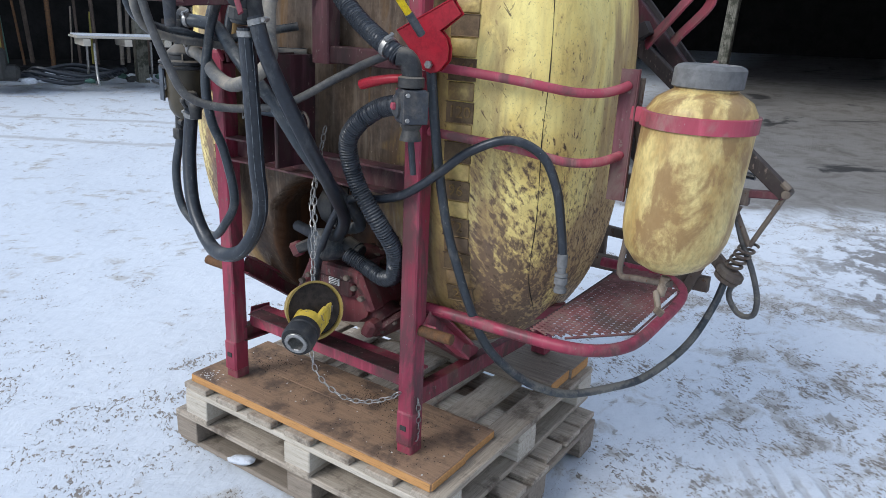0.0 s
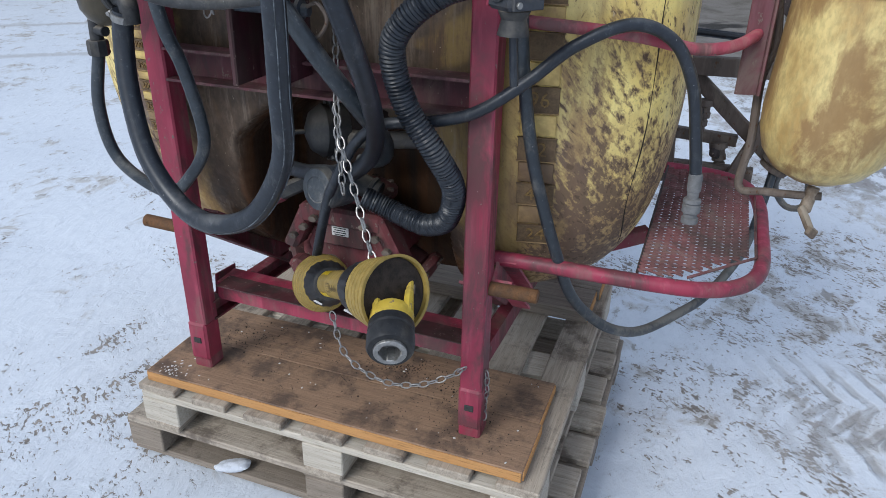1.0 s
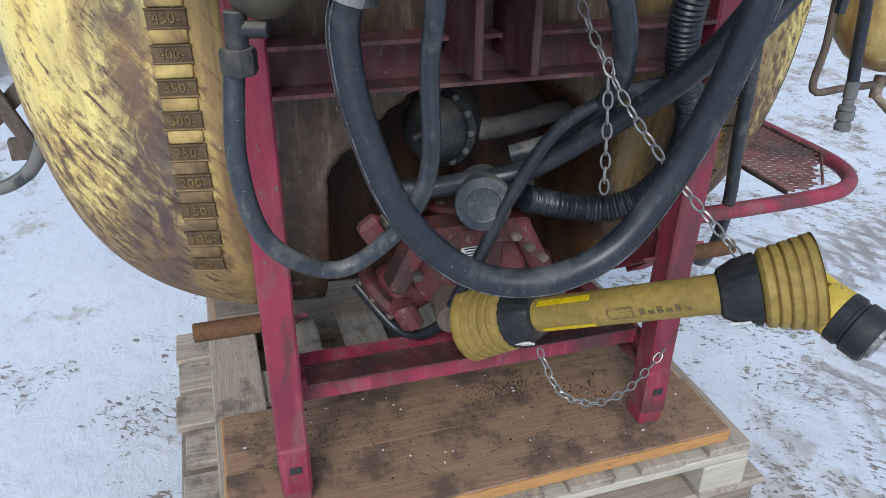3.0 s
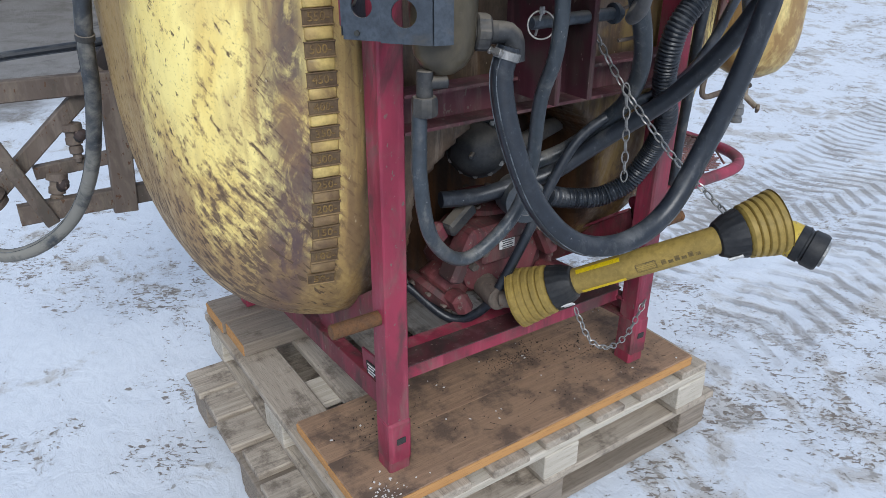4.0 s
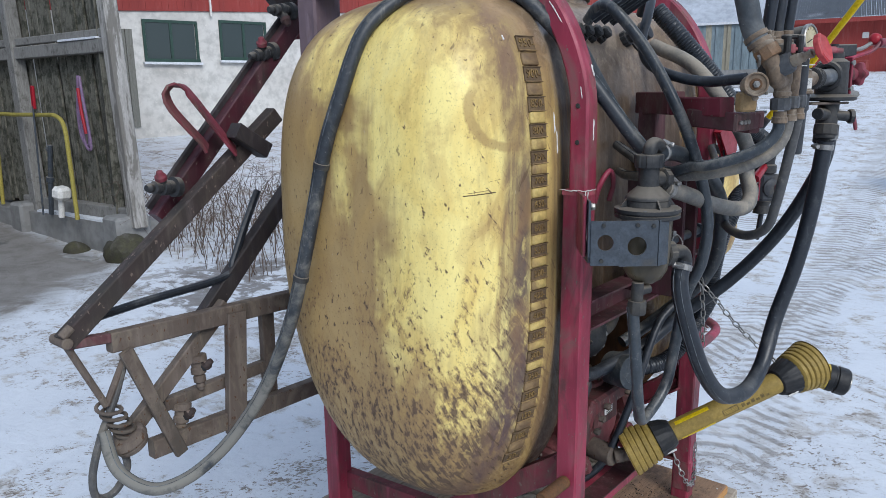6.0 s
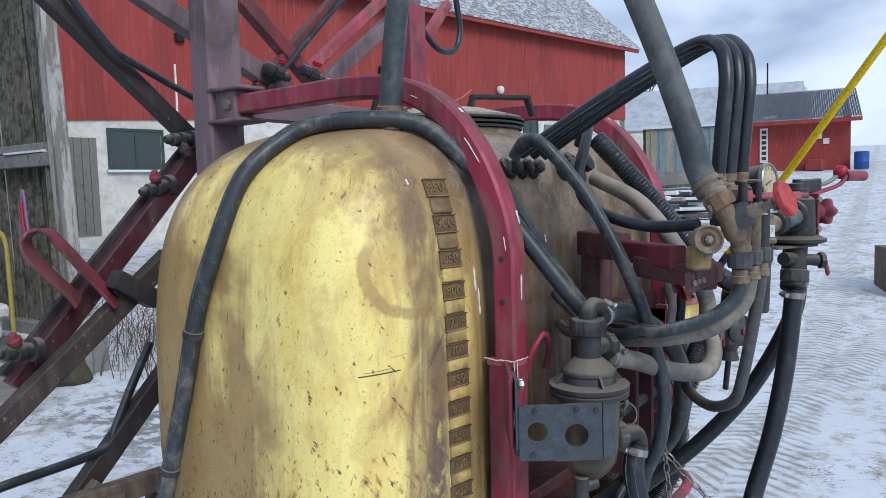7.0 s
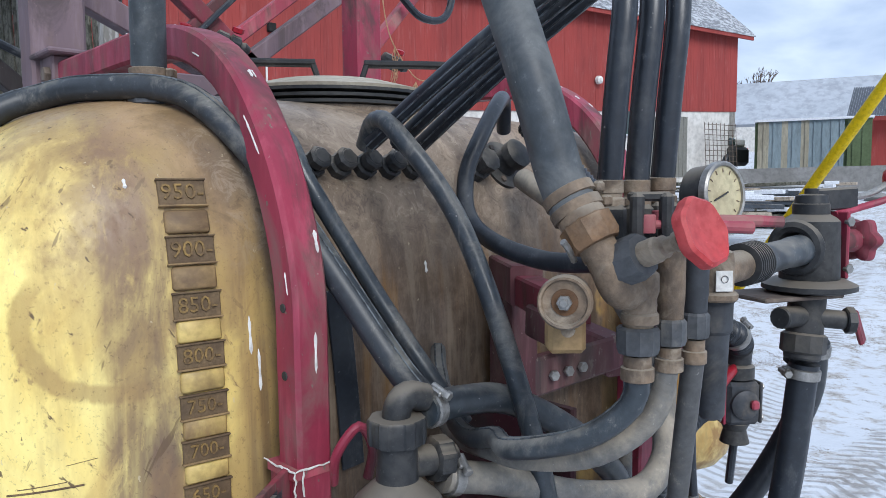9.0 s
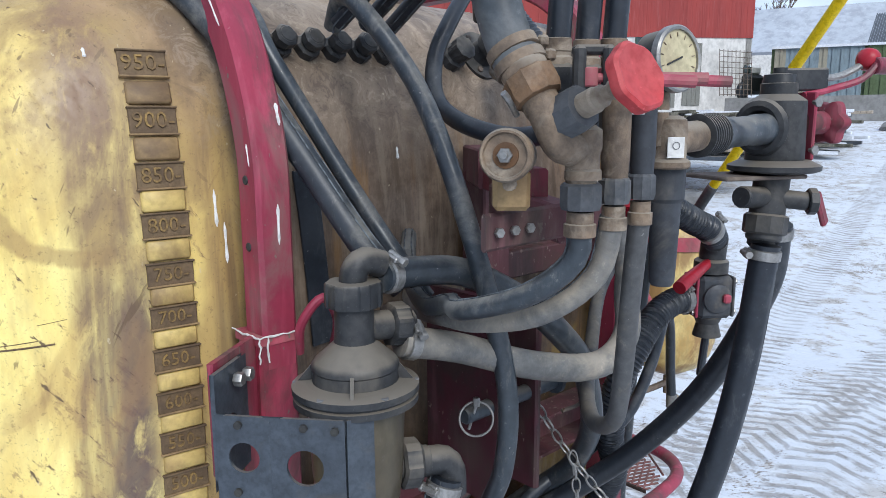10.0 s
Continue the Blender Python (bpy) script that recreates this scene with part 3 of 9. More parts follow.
    con = n.mix(n.step(n.noise(0.9, 5, 0.6, distort=0.8), 0.58, 0.66, 0, 0.9), con, (0.035, 0.035, 0.036))
    c = n.mix(slab, c, con)
    wet = n.math("ADD", n.math("MULTIPLY", n.math("ADD", x, -1.9), n.math("ADD", x, -1.9)), n.math("MULTIPLY", n.math("MULTIPLY", n.math("ADD", y, -4.3), n.math("ADD", y, -4.3)), 0.55))
    wet = n.math("MULTIPLY", n.step(wet, 0.35, 1.5, 1, 0), n.step(n.math("ADD", n.math("MULTIPLY", mid, 0.6), n.math("MULTIPLY", clod, 0.4)), 0.47, 0.52))
    c = n.mix(n.math("MULTIPLY", wet, 0.8), c, n.mix(fine, (0.11, 0.105, 0.105), (0.20, 0.19, 0.185)))
    # ruts with lug marks, running away past the machine
    bars = tr = None
    for slope, off, half, pitch, lean in ((0.115, 0.05, 0.19, 0.115, 0.5), (0.20, 0.50, 0.17, 0.10, -0.35), (0.06, -0.95, 0.17, 0.12, 0.4), (-0.12, 1.12, 0.21, 0.105, 0.75)):
        v = n.math("SUBTRACT", y, n.math("ADD", n.math("MULTIPLY", x, slope), off))
        v = n.math("ADD", v, n.math("MULTIPLY", n.math("SUBTRACT", mid, 0.5), 0.06))
        av = n.math("ABSOLUTE", v)
        lane = n.math("MULTIPLY", n.step(av, half * 0.8, half * 1.15, 1, 0), n.step(n.math("ADD", x, n.math("MULTIPLY", mid, 0.8)), 1.2, 1.9, 0, 1))
        u = n.math("ADD", n.math("ADD", x, n.math("MULTIPLY", av, lean)), n.math("ADD", n.math("MULTIPLY", clod, 0.04), n.math("MULTIPLY", mid, 0.07)))
        saw = n.math("ABSOLUTE", n.math("SUBTRACT", n.math("FRACT", n.math("DIVIDE", u, pitch)), 0.5))
        bar_ = n.math("MULTIPLY", n.step(saw, 0.22, 0.40), n.math("MULTIPLY", lane, n.math("MULTIPLY", n.step(clod, 0.32, 0.54, 0.35, 1), n.step(patch, 0.36, 0.52, 0.5, 1))))
        tr = lane if tr is None else n.math("MAXIMUM", tr, lane)
        bars = bar_ if bars is None else n.math("MAXIMUM", bars, bar_)
    c = n.mix(n.math("MULTIPLY", tr, 0.4), c, (0.53, 0.555, 0.59))
    c = n.mix(n.math("MULTIPLY", bars, 0.80), c, (0.25, 0.235, 0.22))
    # two thin ruts across the drift
    for slope, off in ((0.75, 7.35), (0.95, 10.2)):
        v = n.math("ABSOLUTE", n.math("SUBTRACT", y, n.math("ADD", n.math("MULTIPLY", x, slope), off)))
        v = n.math("ADD", v, n.math("MULTIPLY", n.math("SUBTRACT", clod, 0.5), 0.25))
        c = n.mix(n.math("MULTIPLY", n.step(v, 0.02, 0.13, 0.6, 0), n.step(x, -3.5, -4.5, 0, 1)), c, (0.34, 0.33, 0.325))
    h = n.math("ADD", n.math("MULTIPLY", clod, 0.9), n.math("MULTIPLY", fine, 0.45))
    h = n.math("SUBTRACT", h, n.math("MULTIPLY", n.step(fk, 0.57, 0.635), 0.35))
    h = n.math("SUBTRACT", h, n.math("MULTIPLY", bars, 0.8))
    h = n.math("ADD", h, n.math("MULTIPLY", grit, 0.06))
    return n.done(c, n.step(worn, 0.55, 0.7, 0.6, 0.8), 0.0, h, 0.5, 0.020)


M["ground"] = mat_ground()


# ---------------------------------------------------------------- mesh helpers
def link_mesh(name, bm, material, smooth=True, sharp=35):
    me = bpy.data.meshes.new(name)
    bmesh.ops.recalc_face_normals(bm, faces=bm.faces[:])
    bm.to_mesh(me)
    bm.free()
    me.materials.append(material)
    if smooth:
        me.polygons.foreach_set("use_smooth", [True] * len(me.polygons))
        me.set_sharp_from_angle(angle=radians(sharp))
    return me


def part(name, bm, material, parent=None, label="", smooth=True, sharp=35):
    """One mesh object, built in the place's own coordinates, under a thing or a part."""
    ob = new(name, link_mesh(name, bm, material, smooth, sharp))
    if parent is not None:
        attach(ob, parent)
    return tagged(ob, label)


def base_matrix(ob):
    m = ob.matrix_basis.copy()
    return base_matrix(ob.parent) @ ob.matrix_parent_inverse @ m if ob.parent else m


def attach(ob, parent):
    ob.parent = parent
    ob.matrix_parent_inverse = base_matrix(parent).inverted()
    return ob


def thing(name, at, label, category, group="", kind=""):
    ob = new(name)
    ob.empty_display_size = 0.05
    ob.matrix_basis = Matrix.Translation(at)
    return tagged(ob, label, category, group, kind)


def lone(name, bm, material, label, category, group="", kind="", smooth=True, sharp=35):
    return tagged(part(name, bm, material, None, "", smooth, sharp), label, category, group, kind)


def box(bm, c, s, m=None, bevel=0.003):
    """A box with worn edges: centre c, size s, optional turn m about its centre."""
    r = bmesh.ops.create_cube(bm, size=1.0)
    vs = r["verts"]
    bmesh.ops.scale(bm, vec=s, verts=vs)
    if bevel:
        es = list({e for v in vs for e in v.link_edges})
        q = bmesh.ops.bevel(bm, geom=es, offset=min(bevel, min(s) * 0.3), segments=1, affect="EDGES", profile=0.5)
        vs = list({v for f in q["faces"] for v in f.verts} | {v for v in vs if v.is_valid})
    if m is not None:
        bmesh.ops.transform(bm, matrix=m, verts=vs)
    bmesh.ops.translate(bm, vec=c, verts=vs)
    return vs


def axes(d, up=(0, 0, 1)):
    d = Vector(d).normalized()
    u = Vector(up)
    if abs(d.dot(u)) > 0.97:
        u = Vector((0, 1, 0))
    x = u.cross(d).normalized()
    return x, d.cross(x).normalized(), d


def lathe(bm, at, d, profile, seg=20, up=(0, 0, 1), wobble=None, close=True):
    """Turns a profile of (radius, height) rows about the axis d through at."""
    x, y, z = axes(d, up)
    at = Vector(at)
    rings = []
    for r, h in profile:
        ring = []
        for i in range(seg):
            a = 2 * math.pi * i / seg
            k = r * (wobble(a, h) if wobble else 1.0)
            ring.append(bm.verts.new(at + z * h + (x * math.cos(a) + y * math.sin(a)) * k))
        rings.append(ring)
    for a, b in zip(rings, rings[1:]):
        for i in range(seg):
            j = (i + 1) % seg
            bm.faces.new((a[i], a[j], b[j], b[i]))
    if close:
        bm.faces.new(rings[0][::-1])
        bm.faces.new(rings[-1])
    return rings


def rod(bm, a, b, r, seg=14, r2=None, bevel=0.0):
    a, b = Vector(a), Vector(b)
    n = (b - a).length
    r2 = r if r2 is None else r2
    e = bevel or min(r, r2) * 0.12
    lathe(bm, a, b - a, [(r - e, 0), (r, e), (r2, n - e), (r2 - e, n)], seg)


def hexnut(bm, at, d, r, h, seg=6):
    lathe(bm, at, d, [(r * 0.9, 0), (r, h * 0.15), (r, h * 0.85), (r * 0.88, h)], seg)


def smooth_path(pts, step=0.012):
    """A Catmull-Rom line through the points at even small steps."""
    p = [Vector(q) for q in pts]
    p = [2 * p[0] - p[1]] + p + [2 * p[-1] - p[-2]]
    out = []
    for i in range(1, len(p) - 2):
        a, b, c, d = p[i - 1:i + 3]
        n = max(2, int((c - b).length / step))
        for k in range(n):
            t = k / n
            out.append(0.5 * ((2 * b) + (c - a) * t + (2 * a - 5 * b + 4 * c - d) * t * t + (3 * b - a - 3 * c + d) * t ** 3))
    out.append(p[-2])
    return out


def sweep(bm, pts, radius, seg=12, cap=True, rings_out=None, squash=None):
    """A round tube along the points; radius may be a function of the arc length."""
    n = len(pts)
    tang = [(pts[min(i + 1, n - 1)] - pts[max(i - 1, 0)]).normalized() for i in range(n)]
    x, y, _ = axes(tang[0])
    rings, s = [], 0.0
    for i in range(n):
        if i:
            s += (pts[i] - pts[i - 1]).length
            ax = tang[i - 1].cross(tang[i])
            if ax.length > 1e-7:
                q = Matrix.Rotation(tang[i - 1].angle(tang[i]), 3, ax.normalized())
                x, y = q @ x, q @ y
        r = radius(s) if callable(radius) else radius
        rings.append([bm.verts.new(pts[i] + (x * math.cos(2 * math.pi * k / seg) + y * math.sin(2 * math.pi * k / seg)) * r) for k in range(seg)])
    for a, b in zip(rings, rings[1:]):
        for k in range(seg):
            j = (k + 1) % seg
            bm.faces.new((a[k], a[j], b[j], b[k]))
    if cap:
        bm.faces.new(rings[0][::-1])
        bm.faces.new(rings[-1])
    if rings_out is not None:
        rings_out.extend(rings)
    return rings


def box_sweep(bm, pts, w, h, side=(1, 0, 0), bevel=0.006):
    """A rectangular tube along the points: w along side, h across it."""
    n = len(pts)
    s = Vector(side).normalized()
    prof = []
    for sx, sy in ((1, 1), (-1, 1), (-1, -1), (1, -1)):
        a, b = (sx * (w / 2 - bevel), sy * h / 2), (sx * w / 2, sy * (h / 2 - bevel))
        prof += [b, a] if sx * sy > 0 else [a, b]
    rings = []
    for i in range(n):
        t = (pts[min(i + 1, n - 1)] - pts[max(i - 1, 0)]).normalized()
        u = (s - t * s.dot(t)).normalized()
        v = t.cross(u)
        rings.append([bm.verts.new(pts[i] + u * a + v * b) for a, b in prof])
    m = len(prof)
    for a, b in zip(rings, rings[1:]):
        for k in range(m):
            j = (k + 1) % m
            bm.faces.new((a[k], a[j], b[j], b[k]))
    bm.faces.new(rings[0][::-1])
    bm.faces.new(rings[-1])


def bar(bm, a, b, w, h, side=(0, 1, 0), bevel=0.003):
    box_sweep(bm, [Vector(a), Vector(b)], w, h, side, bevel)


def channel(bm, a, b, w, h, t=0.006, side=(0, 1, 0)):
    """An angle or channel iron: a web and two flanges along a to b."""
    a, b, s = Vector(a), Vector(b), Vector(side).normalized()
    d = (b - a).normalized()
    u = (s - d * s.dot(d)).normalized()
    v = d.cross(u)
    prof = [(-t / 2, -h / 2), (w, -h / 2), (w, t - h / 2), (t / 2, t - h / 2), (t / 2, h / 2 - t), (w, h / 2 - t), (w, h / 2), (-t / 2, h / 2)]
    lo, hi = [[bm.verts.new(p + u * i + v * j) for i, j in prof] for p in (a, b)]
    for k in range(8):
        j = (k + 1) % 8
        bm.faces.new((lo[k], lo[j], hi[j], hi[k]))
    bm.faces.new(lo[::-1])
    bm.faces.new(hi)


def slab(bm, corners, t):
    """A plate of thickness t from coplanar corners."""
    c = [Vector(q) for q in corners]
    nrm = (c[1] - c[0]).cross(c[2] - c[0]).normalized() * t
    lo = [bm.verts.new(q) for q in c]
    hi = [bm.verts.new(q + nrm) for q in c]
    bm.faces.new(lo[::-1])
    bm.faces.new(hi)
    for i in range(len(c)):
        j = (i + 1) % len(c)
        bm.faces.new((lo[i], lo[j], hi[j], hi[i]))


def torus(bm, at, d, R, r, seg=20, tube=8, arc=2 * math.pi, start=0.0, stretch=1.0, up=(0, 0, 1)):
    x, y, z = axes(d, up)
    at = Vector(at)
    full = abs(arc - 2 * math.pi) < 1e-6
    n = seg if full else seg + 1
    rings = []
    for i in range(n):
        a = start + arc * i / seg
        o = x * math.cos(a) * stretch + y * math.sin(a)
        c = at + x * math.cos(a) * R * stretch + y * math.sin(a) * R
        rings.append([bm.verts.new(c + (o.normalized() * math.cos(2 * math.pi * k / tube) + z * math.sin(2 * math.pi * k / tube)) * r) for k in range(tube)])
    for i in range(len(rings) if full else len(rings) - 1):
        a, b = rings[i], rings[(i + 1) % len(rings)]
        for k in range(tube):
            j = (k + 1) % tube
            bm.faces.new((a[k], a[j], b[j], b[k]))
    if not full:
        bm.faces.new(rings[0][::-1])
        bm.faces.new(rings[-1])


def text_mesh(body, size, depth):
    cu = bpy.data.curves.new("writing", "FONT")
    cu.body, cu.size, cu.extrude, cu.align_x, cu.align_y, cu.resolution_u = body, size, depth, "CENTER", "CENTER", 2
    ob = bpy.data.objects.new("writing", cu)
    scene.collection.objects.link(ob)
    bpy.context.view_layer.update()
    me = bpy.data.meshes.new_from_object(ob)
    bpy.data.objects.remove(ob)
    bpy.data.curves.remove(cu)
    return me


def hose(name, pts, r, material, label, group="sprayer hoses", ridged=0.0, pitch=0.008, stripes=False, clamps=(), parent=None):
    """A rubber hose through the points, ridged where it is a corrugated one."""
    path = smooth_path(pts, 0.0022 if ridged else 0.012)
    bm = bmesh.new()
    rings = []
    f = (lambda s: r + ridged * math.sin(2 * math.pi * s / pitch)) if ridged else r
    sweep(bm, path, f, 14, True, rings)
    if parent is None:
        ob = lone(name, bm, material, label, "hose", group, "", True, 60)
    else:
        ob = part(name, bm, material, parent, label, True, 60)
    if stripes:
        for k in (2, 4):
            sm = bmesh.new()
            line = []
            for i, ring in enumerate(rings_of(path, r, 14)):
                c = path[i]
                line.append(c + (ring[k] - c) * 1.004)
            sweep(sm, line, 0.0011, 5)
            part("stripe", sm, M["stripe"], ob, "pale marking line")
    for u, kind in clamps:
        i = int(u * (len(path) - 1))
        i = min(max(i, 1), len(path) - 2)
        d = (path[i + 1] - path[i - 1]).normalized()
        cm = bmesh.new()
        lathe(cm, path[i] - d * 0.007, d, [(r * 1.02, 0), (r + 0.0025, 0.001), (r + 0.0025, 0.013), (r * 1.02, 0.014)], 20)
        x, y, _ = axes(d)
        if kind != "tie":
            x, y = (x, y) if x.z > y.z else (y, -x)
            up = (x + Vector((-0.5, -0.5, 0)) - d * d.dot(x + Vector((-0.5, -0.5, 0)))).normalized()
            tang = d.cross(up)
            box(cm, path[i] + up * (r + 0.0045), (0.014, 0.013, 0.006), Matrix((tang, d, up)).transposed().to_4x4(), 0.0015)
            rod(cm, path[i] + up * (r + 0.0065) - tang * 0.009, path[i] + up * (r + 0.0065) + tang * 0.010, 0.0042, 10)
            hexnut(cm, path[i] + up * (r + 0.0065) + tang * 0.010, tang, 0.0058, 0.006)
        part("hose_clamp", cm, M["black_plastic" if kind == "tie" else kind], ob, "black hose tie" if kind == "tie" else "worm-drive hose clamp")
    return ob


def rings_of(path, r, seg):
    """The points round a tube, without making it."""
    n = len(path)
    tang = [(path[min(i + 1, n - 1)] - path[max(i - 1, 0)]).normalized() for i in range(n)]
    x, y, _ = axes(tang[0])
    out = []
    for i in range(n):
        if i:
            ax = tang[i - 1].cross(tang[i])
            if ax.length > 1e-7:
                q = Matrix.Rotation(tang[i - 1].angle(tang[i]), 3, ax.normalized())
                x, y = q @ x, q @ y
        out.append([path[i] + (x * math.cos(2 * math.pi * k / seg) + y * math.sin(2 * math.pi * k / seg)) * r for k in range(seg)])
    return out


def chain(name, pts, label, link=0.027, wire=0.0020, parent=None):
    """A chain of separate links hanging along the points."""
    path = smooth_path(pts, 0.002)
    top = thing(name, path[0], label, "chain") if parent is None else None
    owner = top or parent
    bm = bmesh.new()
    torus(bm, (0, 0, 0), (0, 0, 1), 0.0066, wire, 14, 6, stretch=link / 0.0066 / 2 * 0.98, up=(0, 1, 0))
    me = link_mesh("link", bm, M["steel"])
    i = k = 0
    while i < len(path) - 1:
        j = i
        d = 0.0
        while j < len(path) - 1 and d < link * 0.82:
            d += (path[j + 1] - path[j]).length
            j += 1
        if j == i:
            break
        c = (path[i] + path[j]) / 2
        x, y, z = axes(path[j] - path[i])
        a = k % 2 * math.pi / 2 + 0.6
        u, v = x * math.cos(a) + y * math.sin(a), -x * math.sin(a) + y * math.cos(a)
        m = Matrix((z, u, v)).transposed().to_4x4()
        m.translation = c
        ob = new("link", me)
        ob.matrix_basis = m
        attach(ob, owner)
        k += 1
        i = j
    return top


# ---------------------------------------------------------------- ground
def rise(x, y):
    """The yard is level round the machine and climbs gently away from it."""
    r = math.hypot(x, y)
    s = 0.75 * x + 0.66 * y
    f = lambda d: 0.0 if d <= 0 else (d * d / 8 if d < 4 else d - 2)
    far = min(r, 70)
    k = far / r if r else 1
    return 0.046 * f(far - 3.5) + 0.034 * f(s * k - 4)


def build_ground():
    radii = [0.0]
    while radii[-1] < 1500:
        r = radii[-1]
        radii.append(r + (0.035 if r < 3.2 else 0.035 + (r - 3.2) * 0.06))
    seg = 288
    verts, faces = [(0, 0, 0)], []
    for r in radii[1:]:
        for i in range(seg):
            a = 2 * math.pi * i / seg
            x, y = r * math.cos(a) + 0.2, r * math.sin(a) + 0.3
            z = rise(x, y)
            if r < 9:
                q = Vector((x, y, 0))
                z += 0.012 * noise.noise(q * 2.1) + 0.007 * noise.noise(q * 7.3) * min(1, max(0, x + 1.2))
                z -= 0.010
            verts.append((x, y, z))
    for i in range(seg):
        faces.append((0, 1 + i, 1 + (i + 1) % seg))
    for k in range(len(radii) - 2):
        o, p = 1 + k * seg, 1 + (k + 1) * seg
        for i in range(seg):
            j = (i + 1) % seg
            faces.append((o + i, p + i, p + j, o + j))
    me = bpy.data.meshes.new("ground")
    me.from_pydata(verts, [], faces)
    me.materials.append(M["ground"])
    me.polygons.foreach_set("use_smooth", [True] * len(me.polygons))
    tagged(new("ground", me), "trodden snow over a gravel yard with tyre tracks", "ground", kind="structure")


build_ground()


# ---------------------------------------------------------------- pallets and boards
def board(name, c, s, material, parent, label="", bevel=0.003):
    bm = bmesh.new()
    box(bm, c, s, None, bevel)
    return part(name, bm, material, parent, label, True, 30)


def pallet(name, x0, x1, y0, y1, z0, along, mats, label, n_deck):
    """A block pallet: deck boards along x or y, three stringers across, nine blocks, three skids."""
    deck_m, str_m, blk_m = mats
    p = thing(name, ((x0 + x1) / 2, (y0 + y1) / 2, z0), label, "pallet", "stacked pallets")
    rnd = random.Random(name)
    lx, ly = x1 - x0, y1 - y0
    t_skid, h_blk, t_str, t_deck = 0.020, 0.073, 0.020, 0.021
    zs = z0 + t_skid
    xs = (x0 + 0.055, (x0 + x1) / 2, x1 - 0.055)
    ys = (y0 + 0.06, (y0 + y1) / 2, y1 - 0.06)
    for x in xs:
        for y in ys:
            board("block", (x, y, zs + h_blk / 2), (0.11, 0.12, h_blk), blk_m, p)
    wide = 0.10
    if along == "y":
        for x in xs:
            board("skid", (x, (y0 + y1) / 2, z0 + t_skid / 2), (wide, ly, t_skid), M["pallet_y"], p)
        for y in ys:
            board("stringer", ((x0 + x1) / 2, y, zs + h_blk + t_str / 2), (lx, 0.115, t_str), str_m, p)
        for i in range(n_deck):
            x = x0 + wide / 2 + (lx - wide) * i / (n_deck - 1)
            w = 0.105 + rnd.uniform(-0.01, 0.012)
            board("deck_board", (x, (y0 + y1) / 2 + rnd.uniform(-0.006, 0.006), zs + h_blk + t_str + t_deck / 2), (w, ly, t_deck), deck_m, p)
    else:
        for y in ys:
            board("skid", ((x0 + x1) / 2, y, z0 + t_skid / 2), (lx, wide, t_skid), M["pallet_dark"], p)
        for x in xs:
            board("stringer", (x, (y0 + y1) / 2, zs + h_blk + t_str / 2), (0.115, ly, t_str), str_m, p)
        for i in range(n_deck):
            y = y0 + wide / 2 + (ly - wide) * i / (n_deck - 1)
            board("deck_board", ((x0 + x1) / 2 + rnd.uniform(-0.02, 0.02), y, zs + h_blk + t_str + t_deck / 2), (lx, 0.115 + rnd.uniform(-0.02, 0.02), t_deck), deck_m, p)
    return p


pallet("pallet", -0.60, 0.63, -0.06, 0.86, 0.0, "x", (M["pallet"], M["pallet_dark"], M["pallet_dark"]), "grey weathered wooden pallet lying in the snow", 7)
pallet("pallet", -0.505, 0.565, -0.085, 0.945, 0.136, "y", (M["pallet_y"], M["pallet_pale"], M["pallet_pale"]), "grey wooden block pallet stacked on another pallet", 7)
DECK = 0.270


def plank(c, s, label, edge=True):
    t = thing("plank", (c[0], c[1], c[2] - s[2] / 2), label, "plank", "boards under the machine")
    board("board", c, s, M["ply"] if edge else M["pallet_dark"], t, "", 0.002)
    if edge:
        board("cut_edge", (c[0], c[1] - s[1] / 2 - 0.0012, c[2] - 0.001), (s[0] - 0.004, 0.004, s[2] - 0.004), M["ply_edge"], t, "orange sawn edge", 0.001)
    for sx in (-1, 1):
        board("cut_end", (c[0] + sx * (s[0] / 2 + 0.0012), c[1], c[2]), (0.004, s[1] - 0.006, s[2] - 0.006), M["ply_edge"], t, "orange sawn end", 0.001)
    return t


FRONT_BOARDS = [plank((0.012, 0.028, DECK + 0.0150), (1.015, 0.176, 0.029), "brown stained board with rust dirt on a pallet"),
                plank((0.010, 0.203, DECK + 0.0142), (1.008, 0.172, 0.0275), "brown stained board with oily dirt on a pallet", False)]
FRONT_BOARDS[1].children[0].data.materials[0] = M["ply"]
for yy, ll, wy in ((0.725, 1.02, 0.145), (0.873, 1.04, 0.145)):
    plank((0.02, yy, DECK + 0.021), (ll, wy, 0.040), "thick grey plank laid across a pallet", False)


